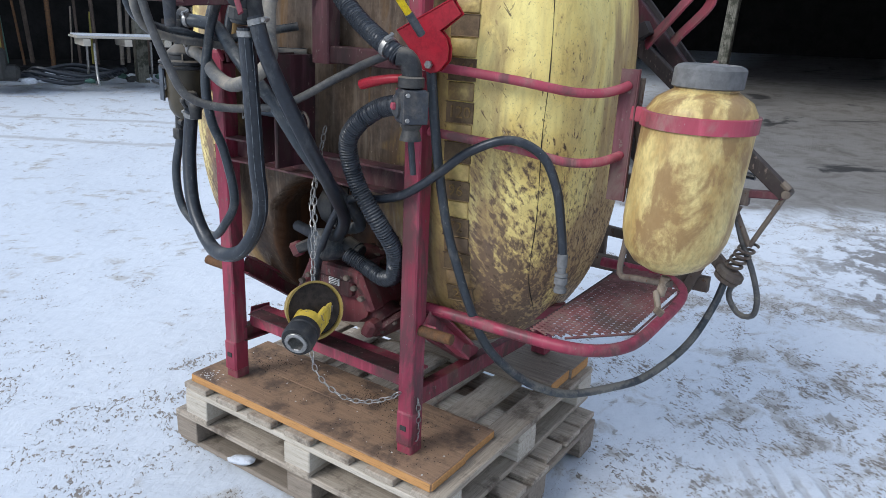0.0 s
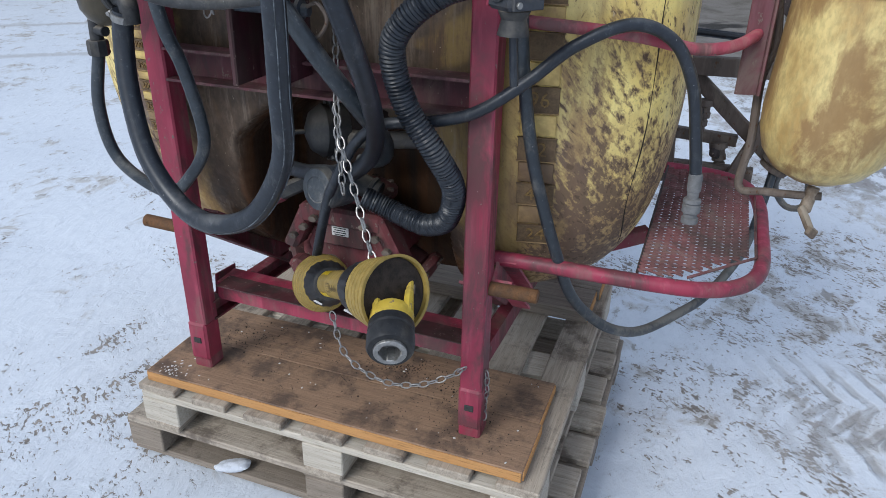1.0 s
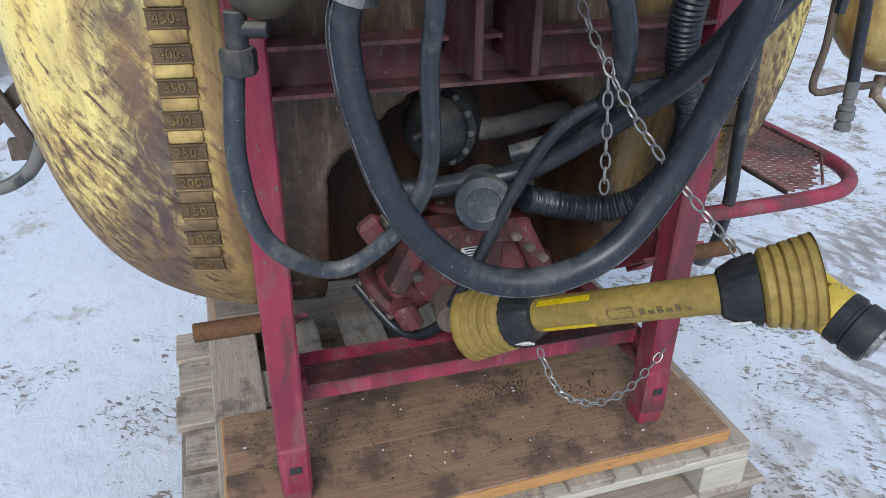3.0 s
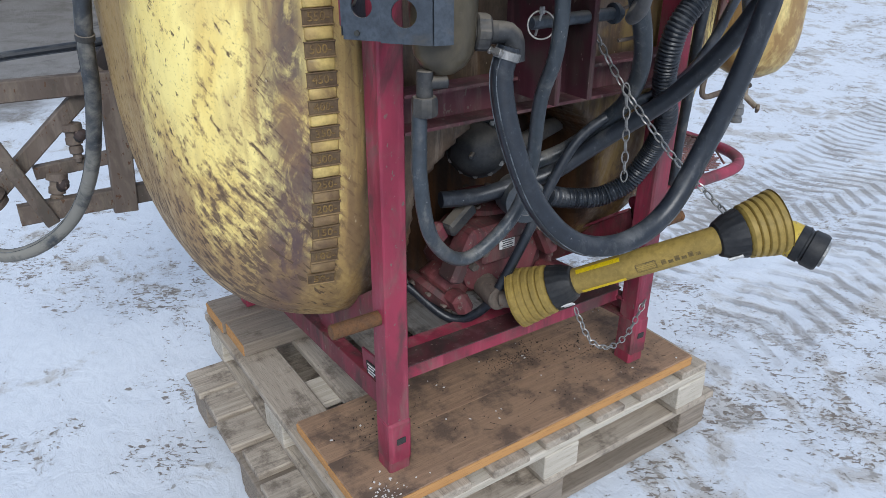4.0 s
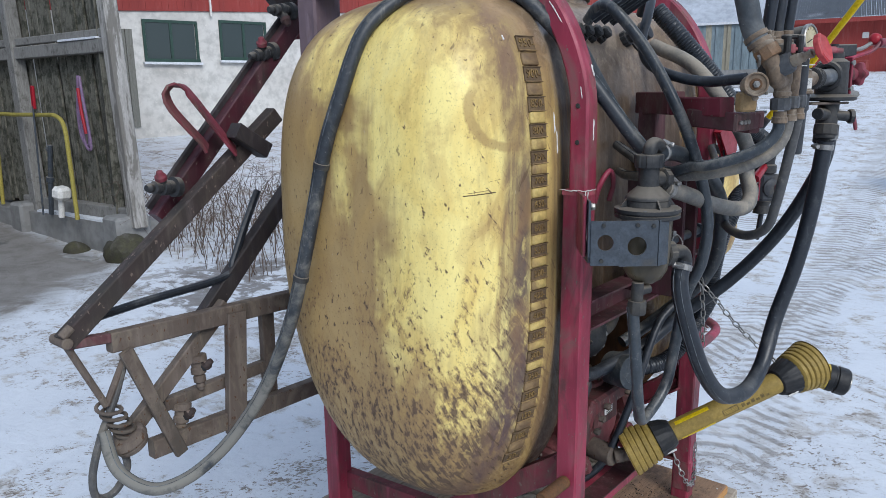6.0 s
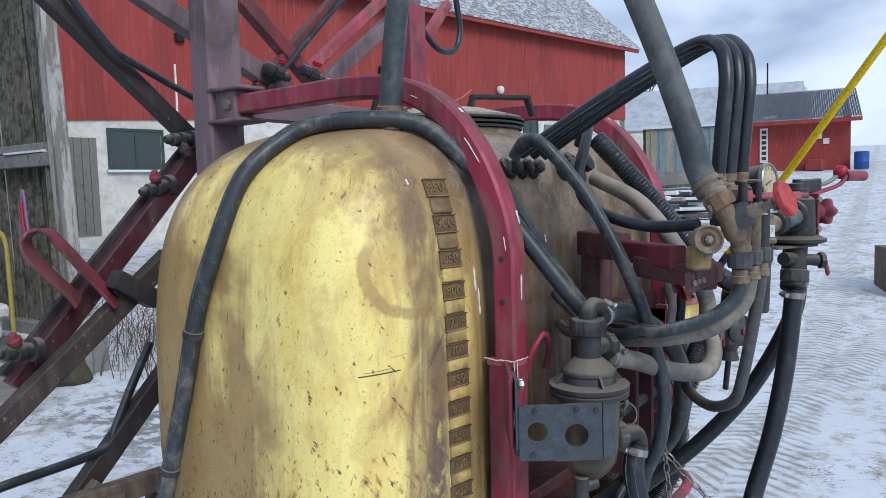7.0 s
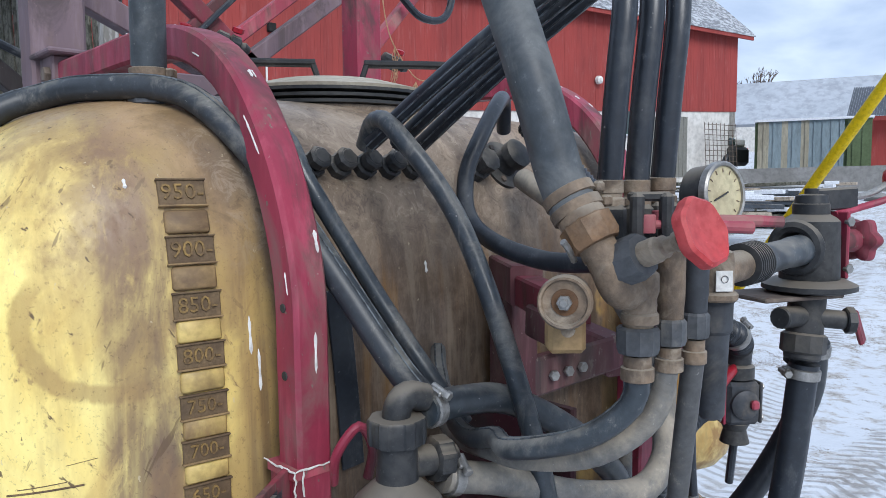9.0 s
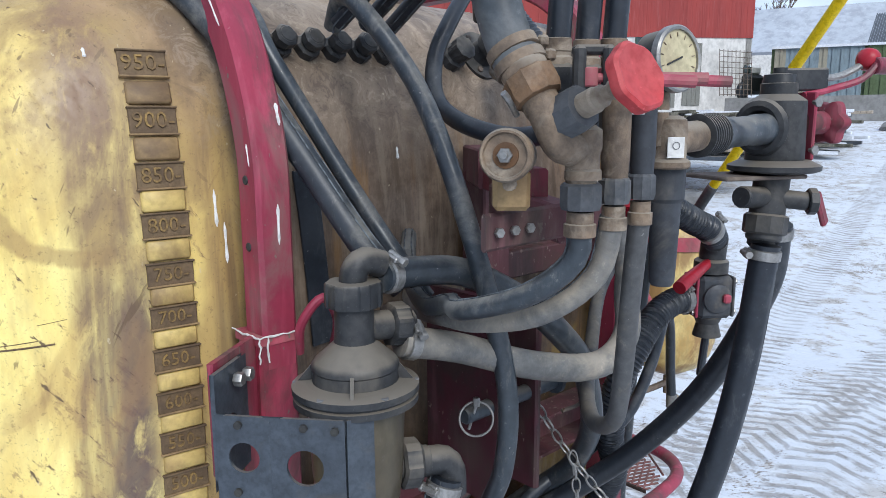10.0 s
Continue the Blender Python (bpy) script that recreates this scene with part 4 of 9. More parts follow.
def flecks():
    """Chips, droppings, crumbs and straw on the front boards."""
    rnd = random.Random(5)
    top = DECK + 0.0293
    bm = bmesh.new()
    for _ in range(75):
        x, y = rnd.uniform(-0.48, 0.5), rnd.uniform(-0.05, 0.27)
        if rnd.random() < 0.5:
            x, y = rnd.gauss(-0.43, 0.03), rnd.gauss(-0.025, 0.02)
        r = rnd.uniform(0.001, 0.0036)
        lathe(bm, (x, min(max(y, -0.052), 0.28), top), (0, 0, 1), [(r, 0), (r * 0.8, 0.0008), (r * 0.2, 0.0012)], 6, wobble=lambda q, h: 1 + 0.3 * math.cos(2 * q + r * 9000))
    lone("debris", bm, M["white"], "pale chips and droppings scattered on the boards", "debris", kind="stuff")
    bm = bmesh.new()
    heaps = [(0.10, 0.205, 0.05, 0.02), (0.16, 0.20, 0.07, 0.03), (0.30, 0.15, 0.06, 0.04), (-0.33, 0.17, 0.05, 0.04), (0.36, 0.06, 0.04, 0.05), (-0.05, 0.12, 0.22, 0.07), (0.20, 0.03, 0.2, 0.04)]
    for k in range(900):
        hx, hy, sx, sy = heaps[k % len(heaps)]
        x, y = rnd.gauss(hx, sx), rnd.gauss(hy, sy)
        r = rnd.uniform(0.0006, 0.0022) * (1.6 if rnd.random() < 0.06 else 1.0)
        if -0.48 < x < 0.51 and -0.055 < y < 0.285:
            lathe(bm, (x, y, top), (rnd.uniform(-.3, .3), rnd.uniform(-.3, .3), 1), [(r, 0), (r * 0.7, r * 0.5), (r * 0.2, r * 0.7)], 5)
    for _ in range(45):
        x, y, q = rnd.uniform(-0.46, 0.49), rnd.uniform(-0.04, 0.27), rnd.uniform(0, 3.14)
        ln = rnd.uniform(0.004, 0.014)
        d = Vector((math.cos(q), math.sin(q), 0)) * ln
        rod(bm, Vector((x, y, top + 0.0008)) - d, Vector((x, y, top + 0.0012)) + d, 0.0005, 5)
    lone("crumbs", bm, M["soil"], "brown soil crumbs and straw bits on the boards", "dirt", kind="stuff")


flecks()

# ---------------------------------------------------------------- the sprayer: frame and tank
SPR = thing("field_sprayer", (0, 0.45, DECK + 0.030), "tractor-mounted field sprayer with a dirty yellow tank on pallets", "sprayer")
TZ, TH, TY, TA = 1.182, 0.664, 0.415, 0.710
TB_FRONT, TB_BACK = 0.355, 0.392


def tank_point(u, v):
    """u: round the tank in plan, v: from bottom (-1) to top (1)."""
    zc = math.copysign(abs(math.sin(v * math.pi / 2)) ** 0.72, v)
    z = TZ + TH * zc
    q = abs(zc)
    c, s = math.cos(u), math.sin(u)
    pa = 5.0 if zc > 0 else 3.3
    front, back = (4.2, 3.0) if zc > 0 else (2.6, 1.85)
    side = lambda b, p: b * max(0.0, 1 - q ** p) ** (1 / p)
    a = side(TA, pa)
    b = side(TB_FRONT, front) if s < 0 else side(TB_BACK, back)
    k = 4.5
    if zc < 0:
        k -= (k - 2.0) * min(1.0, 0.7 * q)
    n = 2 / k
    x = a * math.copysign(abs(c) ** n, c)
    y = TY + b * math.copysign(abs(s) ** n, s)
    # shallow waist between the two lobes
    w = max(0.0, 1 - (abs(x) / 0.40) ** 6)
    if y < TY:
        y += 0.028 * w
    # pump bay under the middle
    sx = min(1.0, max(0.0, (0.265 - abs(x)) / 0.035))
    top = 1.045 - 1.5 * max(0.0, abs(x) - 0.08) ** 1.4
    sz = min(1.0, max(0.0, (top - z) / 0.028))
    k = (sx * sx * (3 - 2 * sx)) * (sz * sz * (3 - 2 * sz))
    if y < 0.40:
        y += (0.40 - y) * 0.9 * k
    return (x, y, z)


def build_tank():
    nu, nv = 520, 300
    verts, faces = [], []
    for j in range(nv + 1):
        v = -0.999 + 1.998 * j / nv
        for i in range(nu):
            # closer spacing along the flat sides
            t = i / nu
            verts.append(tank_point(2 * math.pi * t, v))
    for j in range(nv):
        for i in range(nu):
            k = (i + 1) % nu
            faces.append((j * nu + i, j * nu + k, (j + 1) * nu + k, (j + 1) * nu + i))
    faces.append(tuple(range(nu))[::-1])
    faces.append(tuple(nv * nu + i for i in range(nu)))
    me = bpy.data.meshes.new("tank")
    me.from_pydata(verts, [], faces)
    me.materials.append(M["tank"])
    me.polygons.foreach_set("use_smooth", [True] * len(me.polygons))
    ob = new("tank", me)
    attach(ob, SPR)
    return tagged(ob, "dirt-streaked yellow plastic tank with a moulded litre scale"), verts, faces


TANK, tank_v, tank_f = build_tank()
from mathutils.bvhtree import BVHTree
TREE = BVHTree.FromPolygons(tank_v, tank_f)


def on_tank(x, z, lift=0.0):
    """The tank's front skin at (x, z), lifted off it, and its normal."""
    h, nrm, _, _ = TREE.ray_cast(Vector((x, -2, z)), Vector((0, 1, 0)))
    if nrm.y > 0:
        nrm = -nrm
    return h + nrm * lift, nrm


def near_tank(p, lift=0.0):
    h, nrm, _, _ = TREE.find_nearest(Vector(p))
    if (Vector(p) - h).dot(nrm) < 0 and (h - Vector((0, TY, TZ))).dot(nrm) < 0:
        nrm = -nrm
    if (h - Vector((0, TY, TZ))).dot(nrm) < 0:
        nrm = -nrm
    return h + nrm * lift


def scale_column(x0, marks, width, flip, name):
    """Recessed plates with raised numerals between worn raised blocks."""
    for i, (z, txt) in enumerate(marks):
        p, nrm = on_tank(x0(z), z, 0.0)
        side = Vector((0, 0, 1)).cross(nrm).normalized()
        if side.x < 0:
            side = -side
        upv = nrm.cross(side)
        if upv.z < 0:
            upv = -upv
        m = Matrix((side, upv, side.cross(upv))).transposed()
        gap = abs(marks[min(i + 1, len(marks) - 1)][0] - marks[max(i - 1, 0)][0]) / (2 if 0 < i < len(marks) - 1 else 1)
        pb = bmesh.new()
        box(pb, p + nrm * 0.001, (width, gap * 0.5, 0.005), m.to_4x4(), 0.001)
        plate = part("scale_plate", pb, M["plate_dark"], TANK, "dark recessed scale plate", True, 30)
        for dy in (-1, 1):
            fr = bmesh.new()
            box(fr, p + upv * dy * gap * 0.25 + nrm * 0.003, (width + 0.003, 0.0022, 0.006), m.to_4x4(), 0.0008)
            part("plate_rim", fr, M["plate_dark"] if dy > 0 else M["plate_worn"], plate, "", True, 30)
        if txt:
            me = text_mesh(txt, gap * 0.42, 0.0012)
            me.materials.append(M["numeral"])
            ob = new("numeral", me)
            mm = m.to_4x4()
            mm.translation = p + nrm * 0.0045
            ob.matrix_basis = mm
            attach(ob, plate)
        if i < len(marks) - 1:
            zz = (z + marks[i + 1][0]) / 2
            p2, n2 = on_tank(x0(zz), zz, 0.0)
            bb = bmesh.new()
            box(bb, p2 + n2 * 0.0005, (width * 0.94, gap * 0.43, 0.009), m.to_4x4(), 0.003)
            part("scale_block", bb, M["plate_worn"] if zz > 1.58 or zz < 0.98 else M["plate_light"], TANK, "worn raised block of the scale", True, 60)


zl = {950: 1.703, 900: 1.640, 850: 1.579, 800: 1.523, 750: 1.467, 700: 1.417, 650: 1.366, 600: 1.314, 550: 1.264, 500: 1.212, 450: 1.162,
      400: 1.115, 350: 1.068, 300: 1.020, 250: 0.970, 200: 0.920, 150: 0.868, 100: 0.812, 50: 0.752}
scale_column(lambda z: -0.464, [(z, "%d-" % k) for k, z in zl.items()], 0.052, False, "litre")
scale_column(lambda z: 0.462, [(1.70, ""), (1.60, ""), (1.50, ""), (1.395, "144"), (1.29, "120"), (1.19, ""), (1.09, "96"), (0.99, "72"), (0.89, "48"), (0.79, "24")], 0.075, True, "gallon")

for x0, z0, ln in ((-0.405, 1.56, 0.045), (-0.395, 1.52, 0.05), (-0.23, 1.64, 0.02), (-0.10, 1.60, 0.018), (-0.52, 1.72, 0.012)):
    b = bmesh.new()
    p, nrm = on_tank(x0, z0, 0.0004)
    q, _ = on_tank(x0, z0 - ln, 0.0004)
    d = (q - p).normalized()
    lathe(b, p, d, [(0.0004, 0), (0.0022, ln * 0.2), (0.0014, ln * 0.5), (0.0026, ln * 0.85), (0.0004, ln)], 6)
    part("dropping", b, M["white"], TANK, "white dried dropping")

# filler lid
lid = bmesh.new()
LX, LYC, LZ = -0.035, 0.42, 1.795
lathe(lid, (LX, LYC, LZ), (0, 0, 1), [(0.188, 0), (0.188, 0.045), (0.18, 0.048)], 56)
ring = part("filler_collar", lid, M["tank"], SPR, "dusty moulded filler collar")
for k in range(3):
    b = bmesh.new()
    lathe(b, (LX, LYC, LZ + 0.046 + k * 0.010), (0, 0, 1), [(0.188, 0), (0.196 + 0.003 * k, 0.0015), (0.196 + 0.003 * k, 0.0065), (0.188, 0.008)], 64)
    part("seal_ring", b, M["black_plastic"], ring, "black ribbed lid edge")
b = bmesh.new()
lathe(b, (LX, LYC, LZ + 0.074), (0, 0, 1), [(0.190, 0), (0.192, 0.005), (0.172, 0.010), (0.11, 0.026), (0.05, 0.034), (0.0001, 0.036)], 56)
LID = part("filler_lid", b, M["lid_dust"], SPR, "dusty beige round filler lid with a yellow patch")
for (ox, oy) in ((-0.110, 0.02), (0.085, -0.115)):
    b = bmesh.new()
    o = Vector((LX + ox, LYC + oy, LZ + 0.085))
    e = Vector((0.064, -0.044, 0))
    across = Vector((0.57, 0.82, 0))
    foot_a, foot_b, top_a, top_b = o - e * 1.12, o + e * 1.12, o - e * 0.92 + Vector((0, 0, 0.045)), o + e * 0.92 + Vector((0, 0, 0.045))
    bar(b, foot_a, top_a, 0.026, 0.010, across, 0.002)
    bar(b, foot_b, top_b, 0.026, 0.010, across, 0.002)
    bar(b, top_a - e * 0.06, top_b + e * 0.06, 0.028, 0.011, across, 0.003)
    part("lid_handle", b, M["rubber"], LID, "black angular plastic handle")


# frame: posts, hoops, cross bars, rails, legs
def post(sx):
    x = sx * 0.37
    b = bmesh.new()
    bar(b, (x, 0.038, 0.299), (x, 0.027, 1.387), 0.052, 0.055, (1, 0, 0), 0.004)
    po = part("front_post", b, M["red"], SPR, "chipped crimson steel post")
    b = bmesh.new()
    box(b, (x, 0.034, 0.380), (0.0550, 0.060, 0.110), None, 0.006)
    part("foot_sleeve", b, M["red"], po, "foot sleeve with a pin hole")
    b = bmesh.new()
    box(b, (x, 0.0035, 0.385), (0.022, 0.004, 0.016), None, 0.005)
    part("pin_hole", b, M["ink"], po, "dark pin hole")
    b = bmesh.new()
    bar(b, (x, 0.027, 1.380), (x, 0.027, 1.391), 0.056, 0.059, (1, 0, 0), 0.002)
    part("post_rim", b, M["red_faded"], po, "paint-cracked rim")
    rw = random.Random(7 + sx)
    for k in range(5):
        b = bmesh.new()
        if k < 3:
            e = [(x - 0.029, -0.004), (x + 0.029, -0.004), (x + 0.029, 0.03), (x - 0.029, 0.06)]
            (ax_, ay_), (bx_, by_) = ((e[3], e[0]), (e[0], e[1]), (e[1], e[2]))[k]
            pts = [Vector((ax_ + (bx_ - ax_) * u / 9, ay_ + (by_ - ay_) * u / 9, 1.391 + rw.uniform(-0.0015, 0.0015))) for u in range(10)]
        else:
            pts = [Vector((x - 0.028 + 0.010 * (k - 3) + rw.uniform(-0.002, 0.002), -0.0035, 1.390 - 0.005 * u)) for u in range(7)]
        sweep(b, pts, lambda d: 0.0008 + 0.0007 * math.sin(400 * d) ** 2, 5)
        part("chipped_edge", b, M["white"], po, "chipped paint edge")
    # hoop over the tank
    hx = sx * 0.367
    path = smooth_path([(hx, 0.022, 1.35), (hx, 0.022, 1.50), (hx, 0.028, 1.62), (hx, 0.075, 1.745), (hx, 0.155, 1.845), (hx, 0.26, 1.90), (hx, 0.40, 1.918), (hx, 0.60, 1.918), (hx, 0.80, 1.918)], 0.02)
    b = bmesh.new()
    box_sweep(b, path, 0.046, 0.046, (1, 0, 0), 0.005)
    hp = part("tank_hoop", b, M["red"], SPR, "crimson square-tube hoop over the tank")
    for zz in (1.573, 1.495):
        b = bmesh.new()
        rod(b, (hx - sx * -0.0225, 0.024, zz), (hx + sx * 0.0245, 0.024, zz), 0.0055, 10)
        part("bolt_hole", b, M["ink"], hp)
    rnd = random.Random(40 + sx)
    for k in range(11):
        i = rnd.randrange(8, len(path) - 12)
        p, q = path[i], path[i + 1]
        t = (q - p).normalized()
        nrm = Vector((1, 0, 0)).cross(t).normalized()
        if nrm.y > 0 and abs(nrm.y) > abs(nrm.z) or nrm.z < -0.5:
            nrm = -nrm
        ln = rnd.uniform(0.008, 0.04) * (1.3 if abs(t.z) > 0.7 else 0.5)
        o = Vector(p) + nrm * 0.0232 + Vector((rnd.uniform(-0.016, 0.016), 0, 0))
        if rnd.random() < 0.5:
            o = Vector(p) + Vector((-0.0232 if sx < 0 else 0.0232, 0, 0)) + nrm * rnd.uniform(-0.012, 0.014)
        b = bmesh.new()
        r = rnd.uniform(0.0012, 0.0028)
        lathe(b, o - t * ln / 2, t, [(0.0004, 0), (r * 0.8, ln * 0.15), (r * 0.6, ln * 0.55), (r, ln * 0.85), (0.0004, ln)], 6)
        part("dropping", b, M["white"], hp, "white dried dropping")
    return po


for sx in (-1, 1):
    post(sx)
    b = bmesh.new()
    channel(b, (sx * 0.37, 0.05, 0.455), (sx * 0.37, 0.90, 0.40), 0.03, 0.055, 0.006, (-sx, 0, 0))
    part("side_rail", b, M["red_dirty"], SPR, "soiled crimson angle rail")
    b = bmesh.new()
    channel(b, (sx * 0.36, 0.07, 0.70), (sx * 0.35, 0.42, 0.45), 0.04, 0.06, 0.006, (-sx, 0, 0))
    part("diagonal_brace", b, M["red_dirty"], SPR, "soiled diagonal brace")
    b = bmesh.new()
    bar(b, (sx * 0.38, 0.865, 0.315), (sx * 0.38, 0.865, 0.85), 0.06, 0.055, (1, 0, 0), 0.004)
    part("rear_leg", b, M["red"], SPR, "crimson rear leg")
    b = bmesh.new()
    rod(b, (sx * 0.39, 0.035, 0.688), (sx * 0.50, 0.035, 0.690), 0.0155, 16)
    rod(b, (sx * 0.488, 0.018, 0.690), (sx * 0.488, 0.052, 0.690), 0.004, 8)
    part("hitch_pin", b, M["rust"], SPR, "rusty lower link pin")
b = bmesh.new()
channel(b, (-0.345, 0.080, 0.502), (0.345, 0.080, 0.492), 0.075, 0.050, 0.006, (0, 1, 0))
lcb = part("lower_cross_bar", b, M["red"], SPR, "crimson lower cross bar")
b = bmesh.new()
box(b, (0.0, 0.083, 0.5235), (0.660, 0.060, 0.003), pose(0, 0, 0, 0, 0.83, 0), 0.001)
part("grease_film", b, M["oily_red"], lcb, "black greasy dirt caked on the bar")
b = bmesh.new()
channel(b, (-0.345, 0.052, 1.096), (0.345, 0.052, 1.096), 0.05, 0.072, 0.006, (0, -1, 0))
part("upper_cross_bar", b, M["dusty_red"], SPR, "oily crimson cross bar")
b = bmesh.new()
bar(b, (0.03, 0.05, 1.405), (0.345, 0.05, 1.405), 0.045, 0.045, (0, 1, 0))
part("middle_cross_bar", b, M["oily_red"], SPR, "oily crimson cross bar")
for sx in (-1, 1):
    b = bmesh.new()
    bar(b, (sx * 0.040 - 0.050, -0.030, 1.10), (sx * 0.040 - 0.050, -0.030, 1.40), 0.012, 0.15, (1, 0, 0))
    part("top_link_plate", b, M["deep_maroon"], SPR, "crimson top link plate")
    b = bmesh.new()
    mx, mw = (-0.36, 0.10) if sx < 0 else (0.395, 0.078)
    bar(b, (mx, 0.875, 0.85), (mx, 0.875, 2.305), mw, 0.075, (1, 0, 0), 0.006)
    part("rear_mast", b, M["purple"] if sx < 0 else M["red"], SPR, "faded purple rear mast" if sx < 0 else "crimson rear mast")
b = bmesh.new()
bar(b, (0.035, 0.045, 1.38), (0.035, 0.045, 1.56), 0.06, 0.05, (1, 0, 0))
part("console_post", b, M["dusty_red"], SPR, "crimson console post")
b = bmesh.new()
bar(b, (0.045, 0.075, 1.572), (-0.055, -0.055, 1.572), 0.055, 0.045, (0, 0, 1))
part("console_arm", b, M["dusty_red"], SPR, "dark crimson console arm")
b = bmesh.new()
bar(b, (-0.05, -0.05, 1.565), (-0.165, -0.215, 1.565), 0.042, 0.035, (0, 0, 1))
part("console_arm_end", b, M["red_dirty"], SPR, "crimson console arm end")


# moulding seam on the gallon side, scratches on the litre side
b = bmesh.new()
seam = [(0.654, 0.157, 1.66), (0.654, 0.157, 1.566), (0.660, 0.152, 1.487), (0.662, 0.150, 1.381), (0.659, 0.146, 1.237), (0.658, 0.158, 1.047), (0.640, 0.183, 0.859), (0.646, 0.250, 0.720)]
sweep(b, [near_tank(p, 0.0002) for p in smooth_path(seam, 0.012)], lambda d: 0.0011 + 0.0005 * math.sin(31 * d), 6)
part("seam", b, M["soil"], TANK, "dark moulding seam")
for zz, x0, x1, rr in ((1.399, -0.648, -0.585, 0.0011), (1.404, -0.640, -0.600, 0.0005), (1.425, -0.60, -0.572, 0.0003)):
    b = bmesh.new()
    sweep(b, [on_tank(x0 + (x1 - x0) * k / 12, zz + 0.004 * k / 12, 0.0002)[0] for k in range(13)], rr, 6)
    part("scratch", b, M["plate_dark"], TANK, "dark scratch")

# ---------------------------------------------------------------- drive shaft
AX = Vector((0.557, -0.692, 0.458)).normalized()
P0 = Vector((0.046, -0.030, 0.658))
shaft = thing("drive_shaft", P0, "yellow guarded drive shaft hanging from a chain", "drive shaft")


def along(s):
    return P0 + AX * s


def guard_cone(name, origin, d, k_len=1.0):
    """A ribbed bell with a pleated black collar and a dark lining; it opens along d."""
    b = bmesh.new()
    prof = [(0.043, 0.0)]
    for k in range(5):
        h = 0.010 + k * 0.0165
        r = 0.056 + k * 0.0028
        prof += [(r - 0.002, h - 0.002), (r, h), (r + 0.001, h + 0.010), (r - 0.003, h + 0.0135)]
    prof += [(0.0695, 0.090), (0.0655, 0.090), (0.061, 0.06), (0.047, 0.01)]
    lathe(b, origin, d, [(r, h * k_len) for r, h in prof], 44)
    g = part(name, b, M["guard"], shaft, "ribbed yellow guard bell")
    b = bmesh.new()
    lathe(b, origin - d * 0.052, d, [(0.0305, 0), (0.036, 0.003), (0.046, 0.024), (0.052, 0.052), (0.048, 0.054)], 64, wobble=lambda a, h: 1 + 0.022 * math.cos(20 * a) * (1 if h > 0.01 else 0))
    part("collar", b, M["rubber"], g, "black pleated rubber collar")
    # dark lining; its near-black colour also carries the shade inside the bell
    b = bmesh.new()
    lathe(b, origin, d, [(r, h * k_len) for r, h in ((0.0625, 0.080), (0.0600, 0.0798), (0.056, 0.056), (0.044, 0.012), (0.034, 0.006))], 40)
    part("lining", b, M["soil"], g, "greasy dark lining, darkened for the shade inside the bell")
    x, y, z = axes(AX)
    b = bmesh.new()
    c = origin - d * 0.022
    o = (Vector((0.1, -0.75, -0.25)) - AX * Vector((0.1, -0.75, -0.25)).dot(AX)).normalized()
    box(b, c + o * 0.0475, (0.03, 0.018, 0.004), Matrix((AX, o.cross(AX), o)).transposed().to_4x4(), 0.0015)
    part("clip", b, M["white"], g, "white plastic clip")
    return g


b = bmesh.new()
rod(b, along(-0.02), along(0.35), 0.0292, 32)
tube = part("guard_tube", b, M["guard"], shaft, "yellow plastic guard tube")
face = (Vector((-0.2, -1.0, 0.35)) - AX * Vector((-0.2, -1.0, 0.35)).dot(AX)).normalized()
side_ = AX.cross(face)


def sticker(s, ang, w, h, material, label):
    o = (face * math.cos(ang) + side_ * math.sin(ang)).normalized()
    b = bmesh.new()
    t = AX.cross(o)
    n = 5
    rows = []
    for i in range(n + 1):
        a = (i / n - 0.5) * h / 0.0298
        oo = o * math.cos(a) + t * math.sin(a)
        rows.append([b.verts.new(along(s + q * w / 2) + oo * 0.0298) for q in (-1, 1)])
    for p, q in zip(rows, rows[1:]):
        b.faces.new((p[0], p[1], q[1], q[0]))
    part("sticker", b, material, tube, label)


sticker(0.085, -1.08, 0.10, 0.012, M["label_yellow"], "bright yellow warning label")
sticker(0.085, 0.72, 0.10, 0.012, M["label_yellow"], "bright yellow warning label")
sticker(0.185, 0.05, 0.045, 0.020, M["faint_print"], "worn printed panel edge")
sticker(0.185, 0.05, 0.039, 0.014, M["guard"], "printed panel")
for k in range(6):
    sticker(0.222 + k * 0.014, 0.05 + 0.1 * (k % 2), 0.010, 0.012 - 0.004 * (k % 2), M["faint_print"], "worn printed marks")
guard_cone("rear_guard", along(-0.030), -AX)
# the front bell sags off the shaft's line
NECK = along(0.332)
BD = (Vector((0.347, -0.322, 0.848)) - NECK).normalized()
guard_cone("front_guard", NECK + BD * 0.048, BD, 0.86)
# yoke and push-pin coupler
J = Vector((0.316, -0.282, 0.836))
END = Vector((0.366, -0.408, 0.802))
D2 = (END - J).normalized()
EAR = D2.cross(Vector((0, 0, 1))).normalized()
b = bmesh.new()
rod(b, along(0.34), J - BD * 0.012, 0.022, 16)
for s in (-1, 1):
    o = EAR.cross(BD).normalized() * s * 0.028
    bar(b, J - BD * 0.040 + o * 0.7, J + BD * 0.010 + o, 0.012, 0.032, o)
    rod(b, J + o * 0.8, J + o * 1.25, 0.017, 18)
part("inner_yoke", b, M["soil"], shaft, "greasy steel yoke")
b = bmesh.new()
o = EAR.cross(BD).normalized()
rod(b, J - o * 0.037, J + o * 0.037, 0.011, 14)
rod(b, J - EAR * 0.037, J + EAR * 0.037, 0.011, 14)
part("cross_journal", b, M["brass_dirty"], shaft, "greasy journal cross")
b = bmesh.new()
